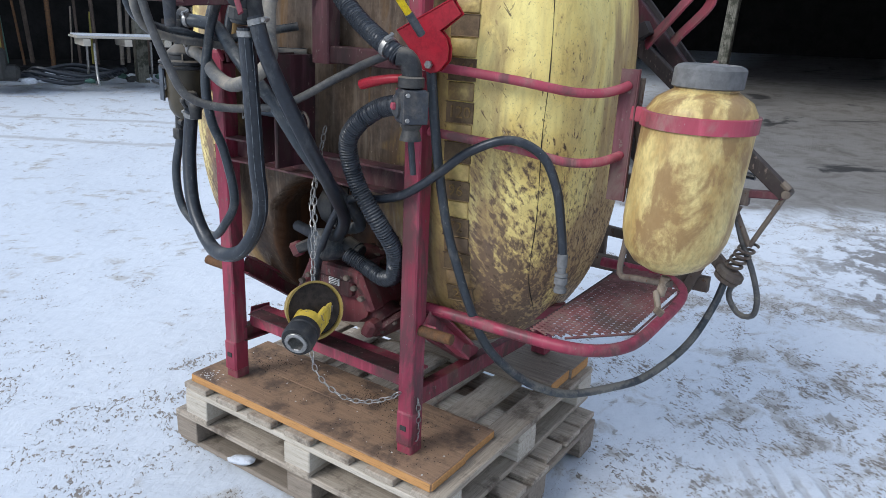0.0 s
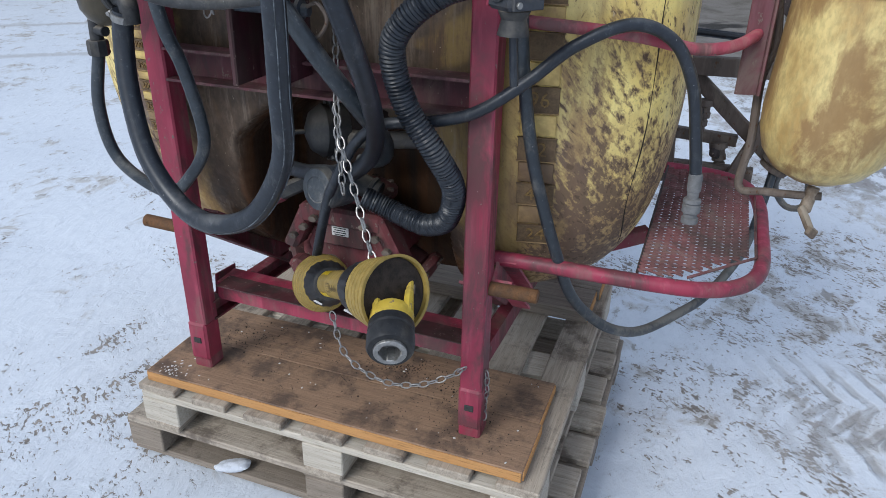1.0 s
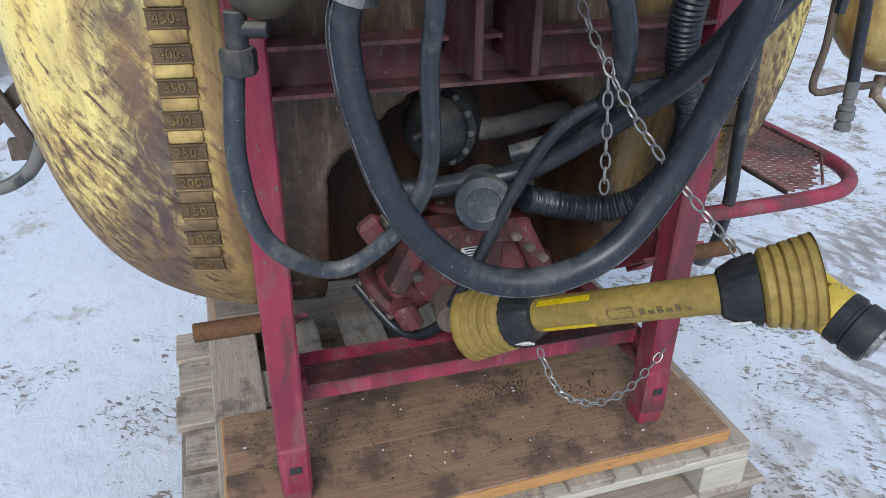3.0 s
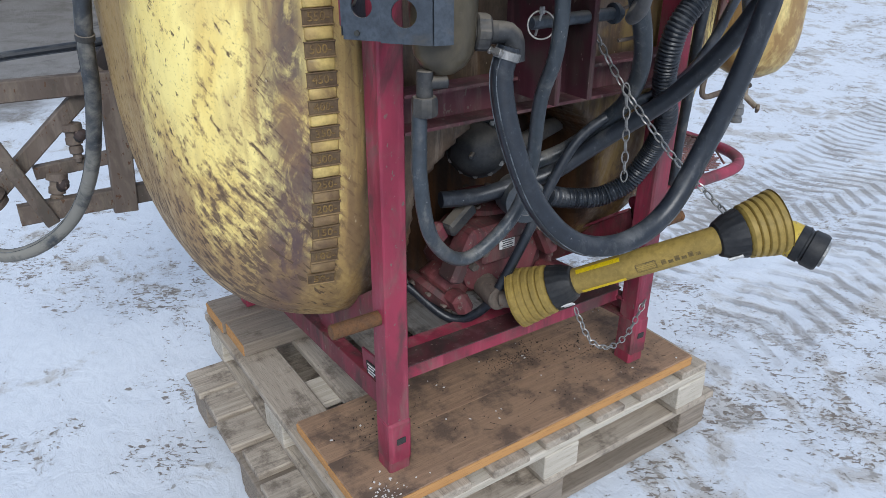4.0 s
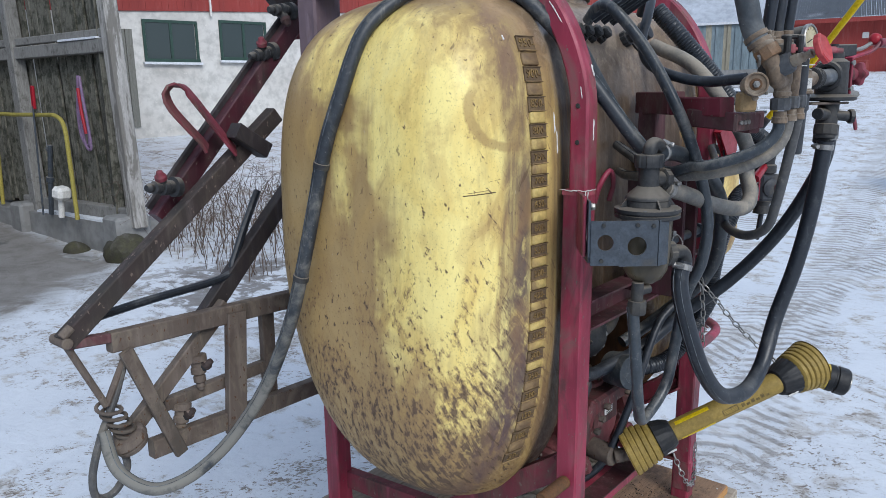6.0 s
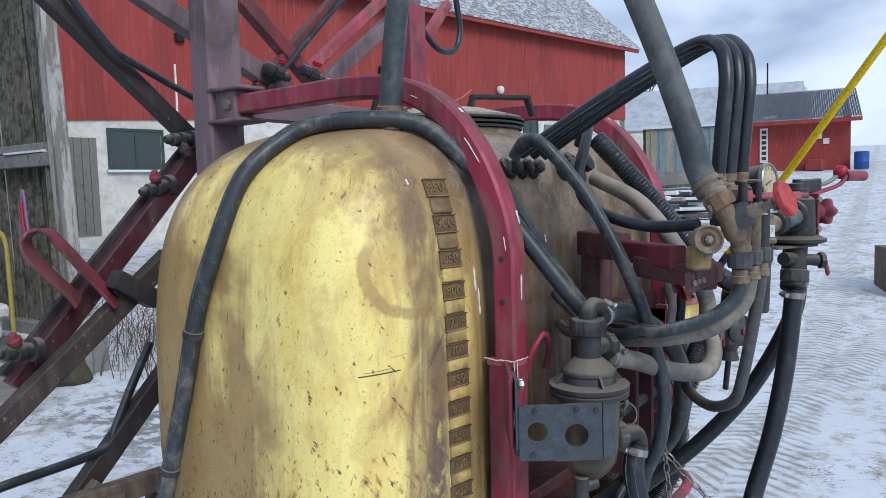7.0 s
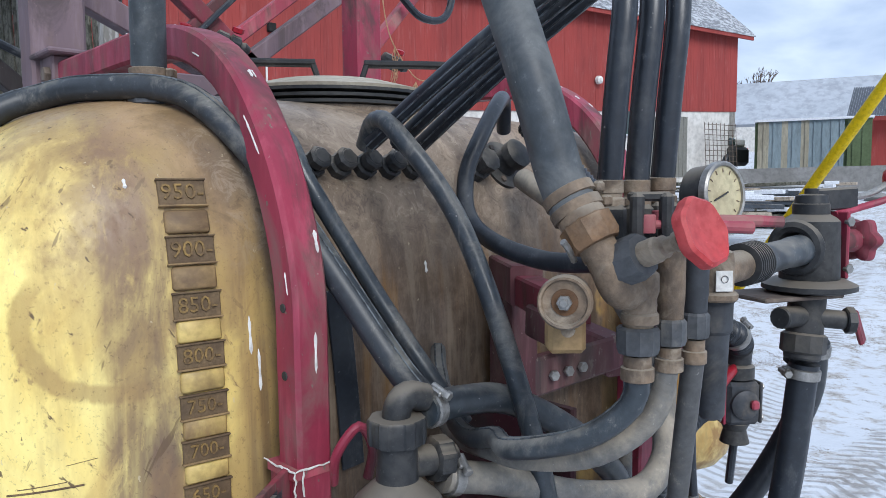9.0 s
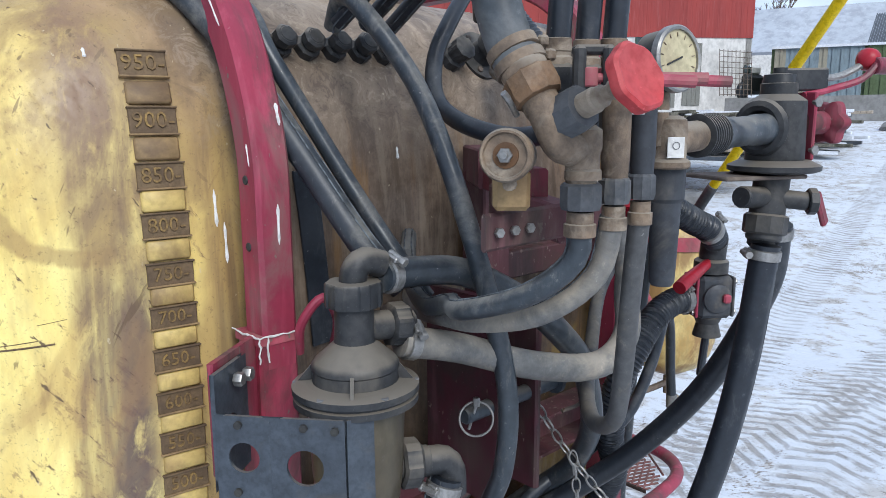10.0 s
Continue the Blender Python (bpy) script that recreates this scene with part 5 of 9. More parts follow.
for s in (-1, 1):
    u = EAR * s
    rod(b, J + u * 0.022, J + u * 0.034, 0.0185, 22)
    bar(b, J - D2 * 0.002 + u * 0.028, J + D2 * 0.046 + u * 0.029, 0.012, 0.037, u, 0.004)
    bar(b, J + D2 * 0.026 + u * 0.027, J + D2 * 0.078 + u * 0.024, 0.013, 0.050, u, 0.004)
lathe(b, J + D2 * 0.052, D2, [(0.020, 0), (0.032, 0.004), (0.0365, 0.014), (0.0365, 0.036)], 32)
part("outer_yoke", b, M["yoke"], shaft, "greasy yellow painted yoke")
b = bmesh.new()
lathe(b, J + D2 * 0.084, D2, [(0.035, 0), (0.0375, 0.003), (0.038, 0.018), (0.035, 0.0205), (0.035, 0.024), (0.0385, 0.0265), (0.0385, 0.050), (0.0355, 0.0555), (0.027, 0.0565), (0.025, 0.03)], 40)
part("lock_collar", b, M["rubber"], shaft, "black locking collar")
b = bmesh.new()
lathe(b, J + D2 * 0.118, D2, [(0.0265, 0), (0.0265, 0.0265), (0.0255, 0.0275), (0.0185, 0.0275), (0.0175, 0.026), (0.0175, -0.03)], 72, wobble=lambda a, h: 1 + (0.07 * (1 if math.cos(6 * a) > 0 else -0.6) if h < 0.0263 or h > 0.0276 else 0))
part("splined_bore", b, M["steel"], shaft, "worn bright splined bore")
b = bmesh.new()
rod(b, J + D2 * 0.09, J + D2 * 0.112, 0.024, 20)
part("bore_bottom", b, M["ink"], shaft, "dark hollow of the bore")


# ---------------------------------------------------------------- pump in the bay under the tank
PMP = thing("diaphragm_pump", (0.0, 0.2, 0.52), "greasy red diaphragm pump under the tank", "pump")
b = bmesh.new()
lathe(b, (0.0, 0.33, 0.60), (0, -1, 0), [(0.07, 0), (0.098, 0.01), (0.10, 0.10), (0.088, 0.115), (0.088, 0.13), (0.06, 0.135)], 12)
part("crankcase", b, M["pump"], PMP, "greasy red cast crankcase")
for ang, nm in ((215, "a"), (325, "b"), (90, "c")):
    a = radians(ang)
    d = Vector((math.cos(a), 0, math.sin(a)))
    b = bmesh.new()
    c0 = Vector((0.0, 0.265, 0.60)) + d * 0.075
    rod(b, c0, c0 + d * 0.05, 0.052, 20)
    hd = part("cylinder", b, M["pump"], PMP, "red pump cylinder")
    b = bmesh.new()
    lathe(b, c0 + d * 0.05, d, [(0.060, 0), (0.066, 0.004), (0.066, 0.016), (0.060, 0.020), (0.045, 0.028), (0.02, 0.034)], 24)
    part("diaphragm_cover", b, M["pump"], hd, "bolted pump cover")
    x, y, z = axes(d)
    for k in range(8):
        t = 2 * math.pi * k / 8
        b = bmesh.new()
        hexnut(b, c0 + d * 0.068 + (x * math.cos(t) + y * math.sin(t)) * 0.056, d, 0.0075, 0.008)
        part("cover_bolt", b, M["rust_grey"], hd)
b = bmesh.new()
box(b, (-0.005, 0.195, 0.70), (0.17, 0.06, 0.05), None, 0.008)
box(b, (-0.095, 0.195, 0.655), (0.03, 0.055, 0.13), pose(0, 0, 0, 0, 20, 0), 0.008)
box(b, (0.085, 0.195, 0.655), (0.03, 0.055, 0.13), pose(0, 0, 0, 0, -20, 0), 0.008)
part("manifold_yoke", b, M["pump"], PMP, "red cast valve yoke")
b = bmesh.new()
box(b, (-0.007, 0.19, 0.655), (0.10, 0.03, 0.075), None, 0.006)
part("valve_chest", b, M["pump"], PMP, "red cast valve chest")
b = bmesh.new()
box(b, (-0.007, 0.173, 0.664), (0.034, 0.003, 0.026), None, 0.001)
pl = part("name_plate", b, M["white"], PMP, "small pale rating plate")
for k in range(4):
    b = bmesh.new()
    box(b, (-0.007, 0.1712, 0.673 - k * 0.006), (0.026 - 0.005 * (k % 2), 0.0012, 0.002), None, 0)
    part("print_bar", b, M["ink"], pl)
for sx in (-1, 1):
    b = bmesh.new()
    box(b, (sx * 0.10, 0.19, 0.53), (0.035, 0.05, 0.06), pose(0, 0, 0, 0, sx * 20, 0), 0.012)
    part("mounting_foot", b, M["pump"], PMP, "red cast mounting foot")
    for k in range(3):
        b = bmesh.new()
        hexnut(b, (sx * (0.05 + 0.022 * k), 0.158, 0.70 - 0.028 * k), (0, -1, 0), 0.009, 0.012)
        part("yoke_bolt", b, M["rust_grey"], PMP)
# the casting as a whole is a third larger than its pattern above
grow = Matrix.Translation((0.005, 0.215, 0.650)) @ Matrix.Diagonal((1.3, 1.2, 0.95, 1)) @ Matrix.Translation((0.0, -0.25, -0.60))
for ob in PMP.children_recursive:
    ob.data.transform(grow)
b = bmesh.new()
rod(b, (-0.03, 0.25, 0.60), (-0.055, 0.075, 0.60), 0.03, 20)
rod(b, (-0.055, 0.075, 0.60), (-0.02, 0.03, 0.612), 0.02, 16)
part("input_shaft", b, M["rust_grey"], PMP, "greasy input shaft")
# air vessel with bolted flange and its valve
AV = Vector((-0.082, 0.155, 0.935))
b = bmesh.new()
lathe(b, AV + Vector((0.03, 0.03, 0)), (-0.75, -0.75, 0.06), [(0.055, -0.035), (0.070, -0.03), (0.072, 0.0), (0.060, 0.004), (0.062, 0.02), (0.045, 0.045), (0.015, 0.058), (0.006, 0.060), (0.0055, 0.085), (0.003, 0.088)], 28)
av = part("air_vessel", b, M["black_plastic"], PMP, "dark domed air vessel")
d = Vector((-0.75, -0.75, 0.06)).normalized()
x, y, z = axes(d)
for k in range(12):
    t = 2 * math.pi * k / 12
    b = bmesh.new()
    hexnut(b, AV + Vector((0.03, 0.03, 0)) + (x * math.cos(t) + y * math.sin(t)) * 0.0655 - d * 0.002, d, 0.0068, 0.008)
    part("flange_bolt", b, M["steel"], av, "bright bolt head")
# round strainer pot in front
b = bmesh.new()
c = Vector((-0.004, 0.082, 0.838))
lathe(b, c, (-0.35, -1, 0.12), [(0.040, -0.05), (0.047, -0.045), (0.049, 0.03), (0.047, 0.036), (0.030, 0.040), (0.028, 0.038)], 28)
part("strainer_pot", b, M["hose_blue"], PMP, "dusty blue-grey strainer pot")
b = bmesh.new()
rod(b, (0.04, 0.125, 0.845), (0.10, 0.128, 0.822), 0.026, 20)
rod(b, (0.075, 0.128, 0.832), (0.088, 0.128, 0.827), 0.029, 20)
part("hose_socket", b, M["black_plastic"], PMP, "black hose socket")
b = bmesh.new()
box(b, (-0.13, 0.14, 0.80), (0.085, 0.035, 0.035), pose(0, 0, 0, 0, -28, 12), 0.006)
part("relief_valve", b, M["black_plastic"], PMP, "black relief valve body")
b = bmesh.new()
box(b, (-0.185, 0.145, 0.772), (0.045, 0.03, 0.05), pose(0, 0, 0, 0, -28, 12), 0.01)
part("relief_knob", b, M["red_dirty"], PMP, "faded red knob")
for pts, r, nm in (([(-0.03, 0.17, 0.93), (0.06, 0.17, 0.93), (0.16, 0.2, 0.935), (0.26, 0.25, 0.93)], 0.02, "outlet_pipe"),):
    hose(nm, pts, r, M["hose_grey"], "dusty grey hose between pump and tank", parent=PMP)
hose("suction_branch", [(0.192, -0.346, 1.50), (0.212, -0.325, 1.40), (0.228, -0.238, 1.232), (0.209, -0.124, 1.086), (0.148, -0.003, 0.968), (0.064, 0.062, 0.889), (-0.025, 0.094, 0.866), (-0.096, 0.121, 0.850), (-0.178, 0.140, 0.853)], 0.0180, M["hose"], "thick black suction hose running down to the pump", clamps=((0.015, "steel"),))

# ---------------------------------------------------------------- suction filter on the post
FIL = thing("suction_filter", (-0.36, -0.12, 1.2), "dusty black suction filter in a blue steel bracket", "filter")
FC = Vector((-0.352, -0.126, -0.003))
b = bmesh.new()
lathe(b, FC + Vector((0, 0, 1.2)), (0, 0, 1), [(0.018, 0.0), (0.035, 0.012), (0.046, 0.03), (0.050, 0.06), (0.053, 0.14), (0.056, 0.148)], 32)
part("bowl", b, M["glass_bowl"], FIL, "cloudy brown filter bowl")
b = bmesh.new()
lathe(b, FC + Vector((0, 0, 1.342)), (0, 0, 1), [(0.060, 0), (0.068, 0.003), (0.068, 0.010), (0.064, 0.011), (0.064, 0.014), (0.069, 0.015), (0.069, 0.022), (0.062, 0.025)], 40)
part("clamp_ring", b, M["black_plastic"], FIL, "black clamping ring")
b = bmesh.new()
lathe(b, FC + Vector((0, 0, 1.366)), (0, 0, 1), [(0.060, 0), (0.047, 0.002), (0.0455, 0.014), (0.0475, 0.016), (0.0475, 0.020), (0.0440, 0.025), (0.026, 0.041), (0.0225, 0.044), (0.0215, 0.060), (0.0215, 0.09)], 40)
hd = part("head", b, M["black_plastic"], FIL, "dusty black domed head")
for k in range(4):
    t = k * math.pi / 2 + 0.9
    b = bmesh.new()
    slab(b, [FC + Vector((rr * math.cos(t), rr * math.sin(t), zz)) for rr, zz in ((0.042, 1.366), (0.063, 1.366), (0.0465, 1.386), (0.042, 1.388))], 0.004)
    part("rib", b, M["black_plastic"], hd)
b = bmesh.new()
lathe(b, FC + Vector((0, 0, 1.452)), (0, 0, 1), [(0.022, -0.004), (0.0285, -0.003), (0.0295, 0.0), (0.0295, 0.021), (0.028, 0.0235), (0.0165, 0.024)], 96, wobble=lambda a, h: 1 + 0.050 * (1 if math.cos(7 * a) > 0.25 else -0.2))
part("union_nut", b, M["black_plastic"], FIL, "black union nut")
b = bmesh.new()
sweep(b, smooth_path([FC + Vector((0, 0, 1.46)), FC + Vector((0, 0, 1.479)), FC + Vector((0.004, -0.001, 1.490)), FC + Vector((0.014, -0.003, 1.496)), FC + Vector((0.034, -0.007, 1.490))], 0.004), 0.0150, 18)
part("elbow", b, M["black_plastic"], FIL, "black hose elbow")
b = bmesh.new()
rod(b, FC + Vector((0.015, -0.003, 1.424)), FC + Vector((0.07, -0.012, 1.418)), 0.0165, 16)
lathe(b, FC + Vector((0.04, -0.006, 1.421)), (1, -0.15, -0.09), [(0.02, 0), (0.0235, 0.002), (0.0235, 0.020), (0.021, 0.023)], 72, wobble=lambda a, h: 1 + 0.045 * (1 if math.cos(9 * a) > 0.1 else -0.3))
part("side_outlet", b, M["black_plastic"], FIL, "black side outlet with nut")
b = bmesh.new()
rod(b, FC + Vector((0.02, -0.012, 1.262)), FC + Vector((0.075, -0.034, 1.258)), 0.018, 16)
lathe(b, FC + Vector((0.042, -0.02, 1.26)), (1, -0.4, -0.08), [(0.023, 0), (0.027, 0.003), (0.027, 0.02), (0.023, 0.024)], 64, wobble=lambda a, h: 1 + 0.05 * (1 if math.cos(6 * a) > 0.1 else -0.3))
part("lower_outlet", b, M["black_plastic"], FIL, "dusty lower outlet with nut")
b = bmesh.new()
sweep(b, smooth_path([FC + Vector((0.07, -0.032, 1.258)), FC + Vector((0.09, -0.042, 1.256)), FC + Vector((0.098, -0.046, 1.243)), FC + Vector((0.099, -0.047, 1.215))], 0.006), 0.0175, 14)
part("outlet_elbow", b, M["black_plastic"], FIL, "black outlet elbow")
b = bmesh.new()
rod(b, (-0.385, -0.126, 1.205), (-0.388, -0.127, 1.140), 0.013, 14)
hexnut(b, (-0.387, -0.127, 1.165), (0, 0, -1), 0.021, 0.03, 8)
rod(b, (-0.386, -0.127, 1.185), (-0.352, -0.137, 1.185), 0.010, 12)
part("drain_tap", b, M["black_plastic"], FIL, "black drain tap")
# bracket: bent plate with round holes, from the post round the bowl
b = bmesh.new()


def holed_plate(bm, a, bq, z0, z1, t, holes):
    """An upright plate from a to bq with round holes (s, z, r) cut through it."""
    a, bq = Vector((a[0], a[1], 0)), Vector((bq[0], bq[1], 0))
    u = (bq - a).normalized()
    n = Vector((u.y, -u.x, 0)) * t
    L = (bq - a).length
    cuts = sorted(holes)
    edges = [0.0] + [(p[0] + q[0]) / 2 for p, q in zip(cuts, cuts[1:])] + [L] if cuts else [0.0, L]
    for i in range(len(edges) - 1):
        s0, s1 = edges[i], edges[i + 1]
        if not cuts:
            outer = [(s0, z0), (s1, z0), (s1, z1), (s0, z1)]
            slab(bm, [a + u * s + Vector((0, 0, z)) for s, z in outer], t)
            continue
        hs, hz, hr = cuts[i]
        N = 24
        inner, outer = [], []
        for k in range(N):
            th = 2 * math.pi * (k + 0.5) / N
            c_, s_ = math.cos(th), math.sin(th)
            inner.append((hs + hr * c_, hz + hr * s_))
            f = min(((s1 - hs) if c_ > 0 else (hs - s0)) / max(abs(c_), 1e-6), ((z1 - hz) if s_ > 0 else (hz - z0)) / max(abs(s_), 1e-6))
            outer.append((hs + f * c_, hz + f * s_))
        P = lambda q, o: bm.verts.new(a + u * q[0] + Vector((0, 0, q[1])) + n * o)
        vi0, vo0 = [P(q, 0) for q in inner], [P(q, 0) for q in outer]
        vi1, vo1 = [P(q, 1) for q in inner], [P(q, 1) for q in outer]
        for k in range(N):
            j = (k + 1) % N
            bm.faces.new((vi0[k], vi0[j], vo0[j], vo0[k]))
            bm.faces.new((vi1[k], vo1[k], vo1[j], vi1[j]))
            bm.faces.new((vi0[k], vi1[k], vi1[j], vi0[j]))
            bm.faces.new((vo0[k], vo0[j], vo1[j], vo1[k]))
            (p, q) = outer[k], outer[j]
            if abs(p[0] - q[0]) > 1e-5 and abs(p[1] - q[1]) > 1e-5:
                e = (s1 if p[0] + q[0] > 2 * hs else s0, z1 if p[1] + q[1] > 2 * hz else z0)
                e0, e1 = P(e, 0), P(e, 1)
                bm.faces.new((vo0[k], vo0[j], e0))
                bm.faces.new((vo1[k], e1, vo1[j]))


b.free()
for p, q, z0, z1, th, holes in (((-0.486, -0.066), (-0.450, -0.112), 1.252, 1.345, 0.004, [(0.030, 1.300, 0.0165)]),
                                ((-0.450, -0.112), (-0.400, -0.172), 1.250, 1.345, 0.004, [(0.036, 1.292, 0.0195)]),
                                ((-0.400, -0.172), (-0.372, -0.180), 1.250, 1.345, 0.004, []),
                                ((-0.425, -0.020), (-0.486, -0.066), 1.256, 1.385, 0.005, [(0.044, 1.312, 0.019)])):
    b = bmesh.new()
    holed_plate(b, p, q, z0, z1, th, holes)
    part("bracket_plate", b, M["steel_dull"], FIL, "blue-grey punched steel plate", True, 30)
for c in ((-0.472, -0.0875, 1.336), (-0.4285, -0.141, 1.336), (-0.474, -0.085, 1.262), (-0.408, -0.166, 1.334)):
    b = bmesh.new()
    lathe(b, Vector(c) + Vector((0.79, 0.62, 0)) * 0.001, (-0.79, -0.62, 0), [(0.0042, 0), (0.0042, 0.0062), (0.0005, 0.0063)], 14)
    part("plate_hole", b, M["ink"], FIL, "small dark bolt hole")
for k in range(6):
    t = radians(60 * k + 20)
    b = bmesh.new()
    hexnut(b, FC + Vector((0.064 * math.cos(t), 0.064 * math.sin(t), 1.362)), (0, 0, 1), 0.005, 0.004)
    part("rim_bolt", b, M["cap_grey"], FIL, "grey corroded bolt")
b = bmesh.new()
bar(b, (-0.440, -0.018, 1.268), (-0.440, -0.018, 1.392), 0.108, 0.007, (0.8, 0.6, 0), 0.002)
part("mounting_lug", b, M["red"], FIL, "crimson mounting lug")
for k, (dx, zz) in enumerate(((0.0, 1.368), (0.018, 1.366))):
    b = bmesh.new()
    hexnut(b, (-0.452 + dx, -0.045 + dx * 0.75, zz), (0.6, -0.8, 0), 0.008, 0.010)
    part("bolt", b, M["steel"], FIL, "bright bolt head")
b = bmesh.new()
sweep(b, smooth_path([(-0.34, 0.005, 1.36), (-0.345, -0.01, 1.40), (-0.32, -0.02, 1.43), (-0.30, -0.02, 1.40), (-0.30, -0.01, 1.36)], 0.008), 0.006, 10)
part("hook", b, M["red"], SPR, "bent crimson hook")

# ---------------------------------------------------------------- hoses
hose("suction_hose", [(-0.264, -0.175, 1.235), (-0.276, -0.174, 1.182), (-0.264, -0.193, 1.087), (-0.223, -0.218, 0.975), (-0.145, -0.238, 0.896), (-0.052, -0.262, 0.882), (0.043, -0.270, 0.922), (0.112, -0.276, 1.030), (0.138, -0.306, 1.165), (0.154, -0.328, 1.308), (0.160, -0.344, 1.475)],
     0.0188, M["hose"], "thick black suction hose hanging in a deep loop", stripes=True, clamps=((0.01, "steel"), (0.99, "steel")))
hose("drain_hose", [(-0.392, -0.120, 1.152), (-0.403, -0.138, 1.030), (-0.377, -0.136, 0.920), (-0.290, -0.110, 0.852), (-0.207, -0.124, 0.908), (-0.163, -0.124, 0.990), (-0.170, -0.148, 1.130), (-0.174, -0.184, 1.222), (-0.180, -0.190, 1.340), (-0.190, -0.140, 1.510), (-0.184, -0.048, 1.672), (-0.214, 0.028, 1.778), (-0.212, 0.074, 1.796), (-0.200, 0.112, 1.765)],
     0.0125, M["hose_blue"], "long weathered hose looping from the tank top to the filter", stripes=True)
hose("corrugated_hose", [(0.425, -0.104, 1.313), (0.380, -0.093, 1.311), (0.322, -0.091, 1.292), (0.261, -0.093, 1.246), (0.229, -0.083, 1.188), (0.245, -0.061, 1.089), (0.294, -0.040, 1.000), (0.319, 0.004, 0.913), (0.295, 0.040, 0.830), (0.250, 0.064, 0.797), (0.208, 0.080, 0.790), (0.141, 0.100, 0.799), (0.078, 0.090, 0.824)],
     0.0235, M["hose"], "black corrugated suction hose curving to the pump", ridged=0.0016, pitch=0.0075, clamps=((0.02, "steel"),))
hose("elbow_hose", [(0.430, -0.141, 1.428), (0.399, -0.146, 1.448), (0.348, -0.134, 1.471), (0.281, -0.117, 1.508), (0.211, -0.099, 1.565), (0.166, -0.056, 1.643), (0.130, 0.015, 1.737), (0.117, 0.082, 1.813)],
     0.0225, M["hose"], "black corrugated hose rising from the corner valve to the tank", ridged=0.0014, pitch=0.0075, clamps=((0.06, "steel"),))
hose("coupler_hose", [(-0.20, 0.25, 0.60), (-0.13, 0.17, 0.525), (-0.075, 0.115, 0.56), (-0.045, 0.076, 0.654), (0.002, 0.045, 0.790), (0.030, 0.036, 0.862), (0.095, 0.022, 0.970), (0.175, -0.012, 1.030), (0.273, -0.014, 1.048), (0.368, -0.020, 1.080), (0.458, -0.008, 1.144), (0.530, 0.012, 1.206), (0.619, 0.048, 1.244), (0.689, 0.088, 1.214), (0.731, 0.100, 1.139), (0.751, 0.106, 1.044), (0.764, 0.106, 0.962)],
     0.0115, M["hose"], "black hydraulic hose from the pump arching over to a steel coupler")
b = bmesh.new()
lathe(b, (0.763, 0.106, 0.978), (0.03, -0.02, -1), [(0.009, 0), (0.013, 0.003), (0.013, 0.035), (0.011, 0.037), (0.011, 0.05), (0.016, 0.052), (0.017, 0.058), (0.014, 0.061), (0.017, 0.064), (0.017, 0.078), (0.013, 0.081), (0.013, 0.088), (0.016, 0.09), (0.016, 0.10), (0.008, 0.101)], 18)
lone("hose_coupler", b, M["cap_grey"], "grimy steel quick coupler on a hose end", "coupler")
hose("boom_feed_hose", [(0.425, -0.012, 1.415), (0.432, 0.0, 1.30), (0.440, 0.020, 1.16), (0.462, 0.040, 1.00), (0.488, 0.065, 0.88), (0.518, 0.090, 0.77), (0.548, 0.132, 0.66), (0.588, 0.195, 0.575), (0.640, 0.27, 0.505), (0.700, 0.385, 0.448), (0.778, 0.524, 0.436), (0.850, 0.650, 0.448), (0.925, 0.795, 0.526), (0.960, 0.928, 0.629), (0.976, 0.99, 0.732)],
     0.0125, M["hose_sag"], "long dusty hose sagging from the frame to the boom")
hose("filter_outlet_hose", [(-0.300, -0.140, 1.398), (-0.225, -0.156, 1.377), (-0.133, -0.195, 1.343), (-0.036, -0.222, 1.327), (0.034, -0.217, 1.350), (0.070, -0.193, 1.396), (0.066, -0.190, 1.464), (0.038, -0.148, 1.554), (0.06, -0.05, 1.66), (0.1, 0.08, 1.72)],
     0.0178, M["hose_pale"], "thick dusty grey hose bending up from the filter", clamps=((0.02, "steel"),))
hose("return_hose", [(-0.322, -0.136, 1.474), (-0.262, -0.128, 1.470), (-0.190, -0.134, 1.458), (-0.115, -0.158, 1.415), (-0.045, -0.165, 1.360), (0.030, -0.152, 1.290), (0.104, -0.118, 1.170), (0.148, -0.055, 1.068), (0.158, 0.025, 0.989), (0.129, 0.087, 0.926), (0.061, 0.120, 0.895)],
     0.0175, M["hose_blue"], "dusty hose running from the filter elbow down to the pump", clamps=((0.015, "steel"),))
hose("section_hose", [(-0.264, -0.352, 1.552), (-0.264, -0.347, 1.513), (-0.284, -0.308, 1.477), (-0.294, -0.231, 1.450), (-0.267, -0.186, 1.444), (-0.249, -0.130, 1.427), (-0.210, -0.060, 1.432), (-0.15, 0.02, 1.455), (-0.10, 0.075, 1.47)],
     0.0112, M["hose_blue"], "weathered hose curling back from the control valves", "section hoses", stripes=True)
hose("section_hose", [(-0.225, -0.361, 1.552), (-0.230, -0.348, 1.494), (-0.254, -0.302, 1.452), (-0.264, -0.227, 1.430), (-0.249, -0.166, 1.420), (-0.230, -0.099, 1.412), (-0.18, -0.02, 1.405), (-0.13, 0.035, 1.40), (-0.07, 0.08, 1.40)],
     0.0112, M["hose_pale"], "dusty hose curling back from the control valves", "section hoses", stripes=True)
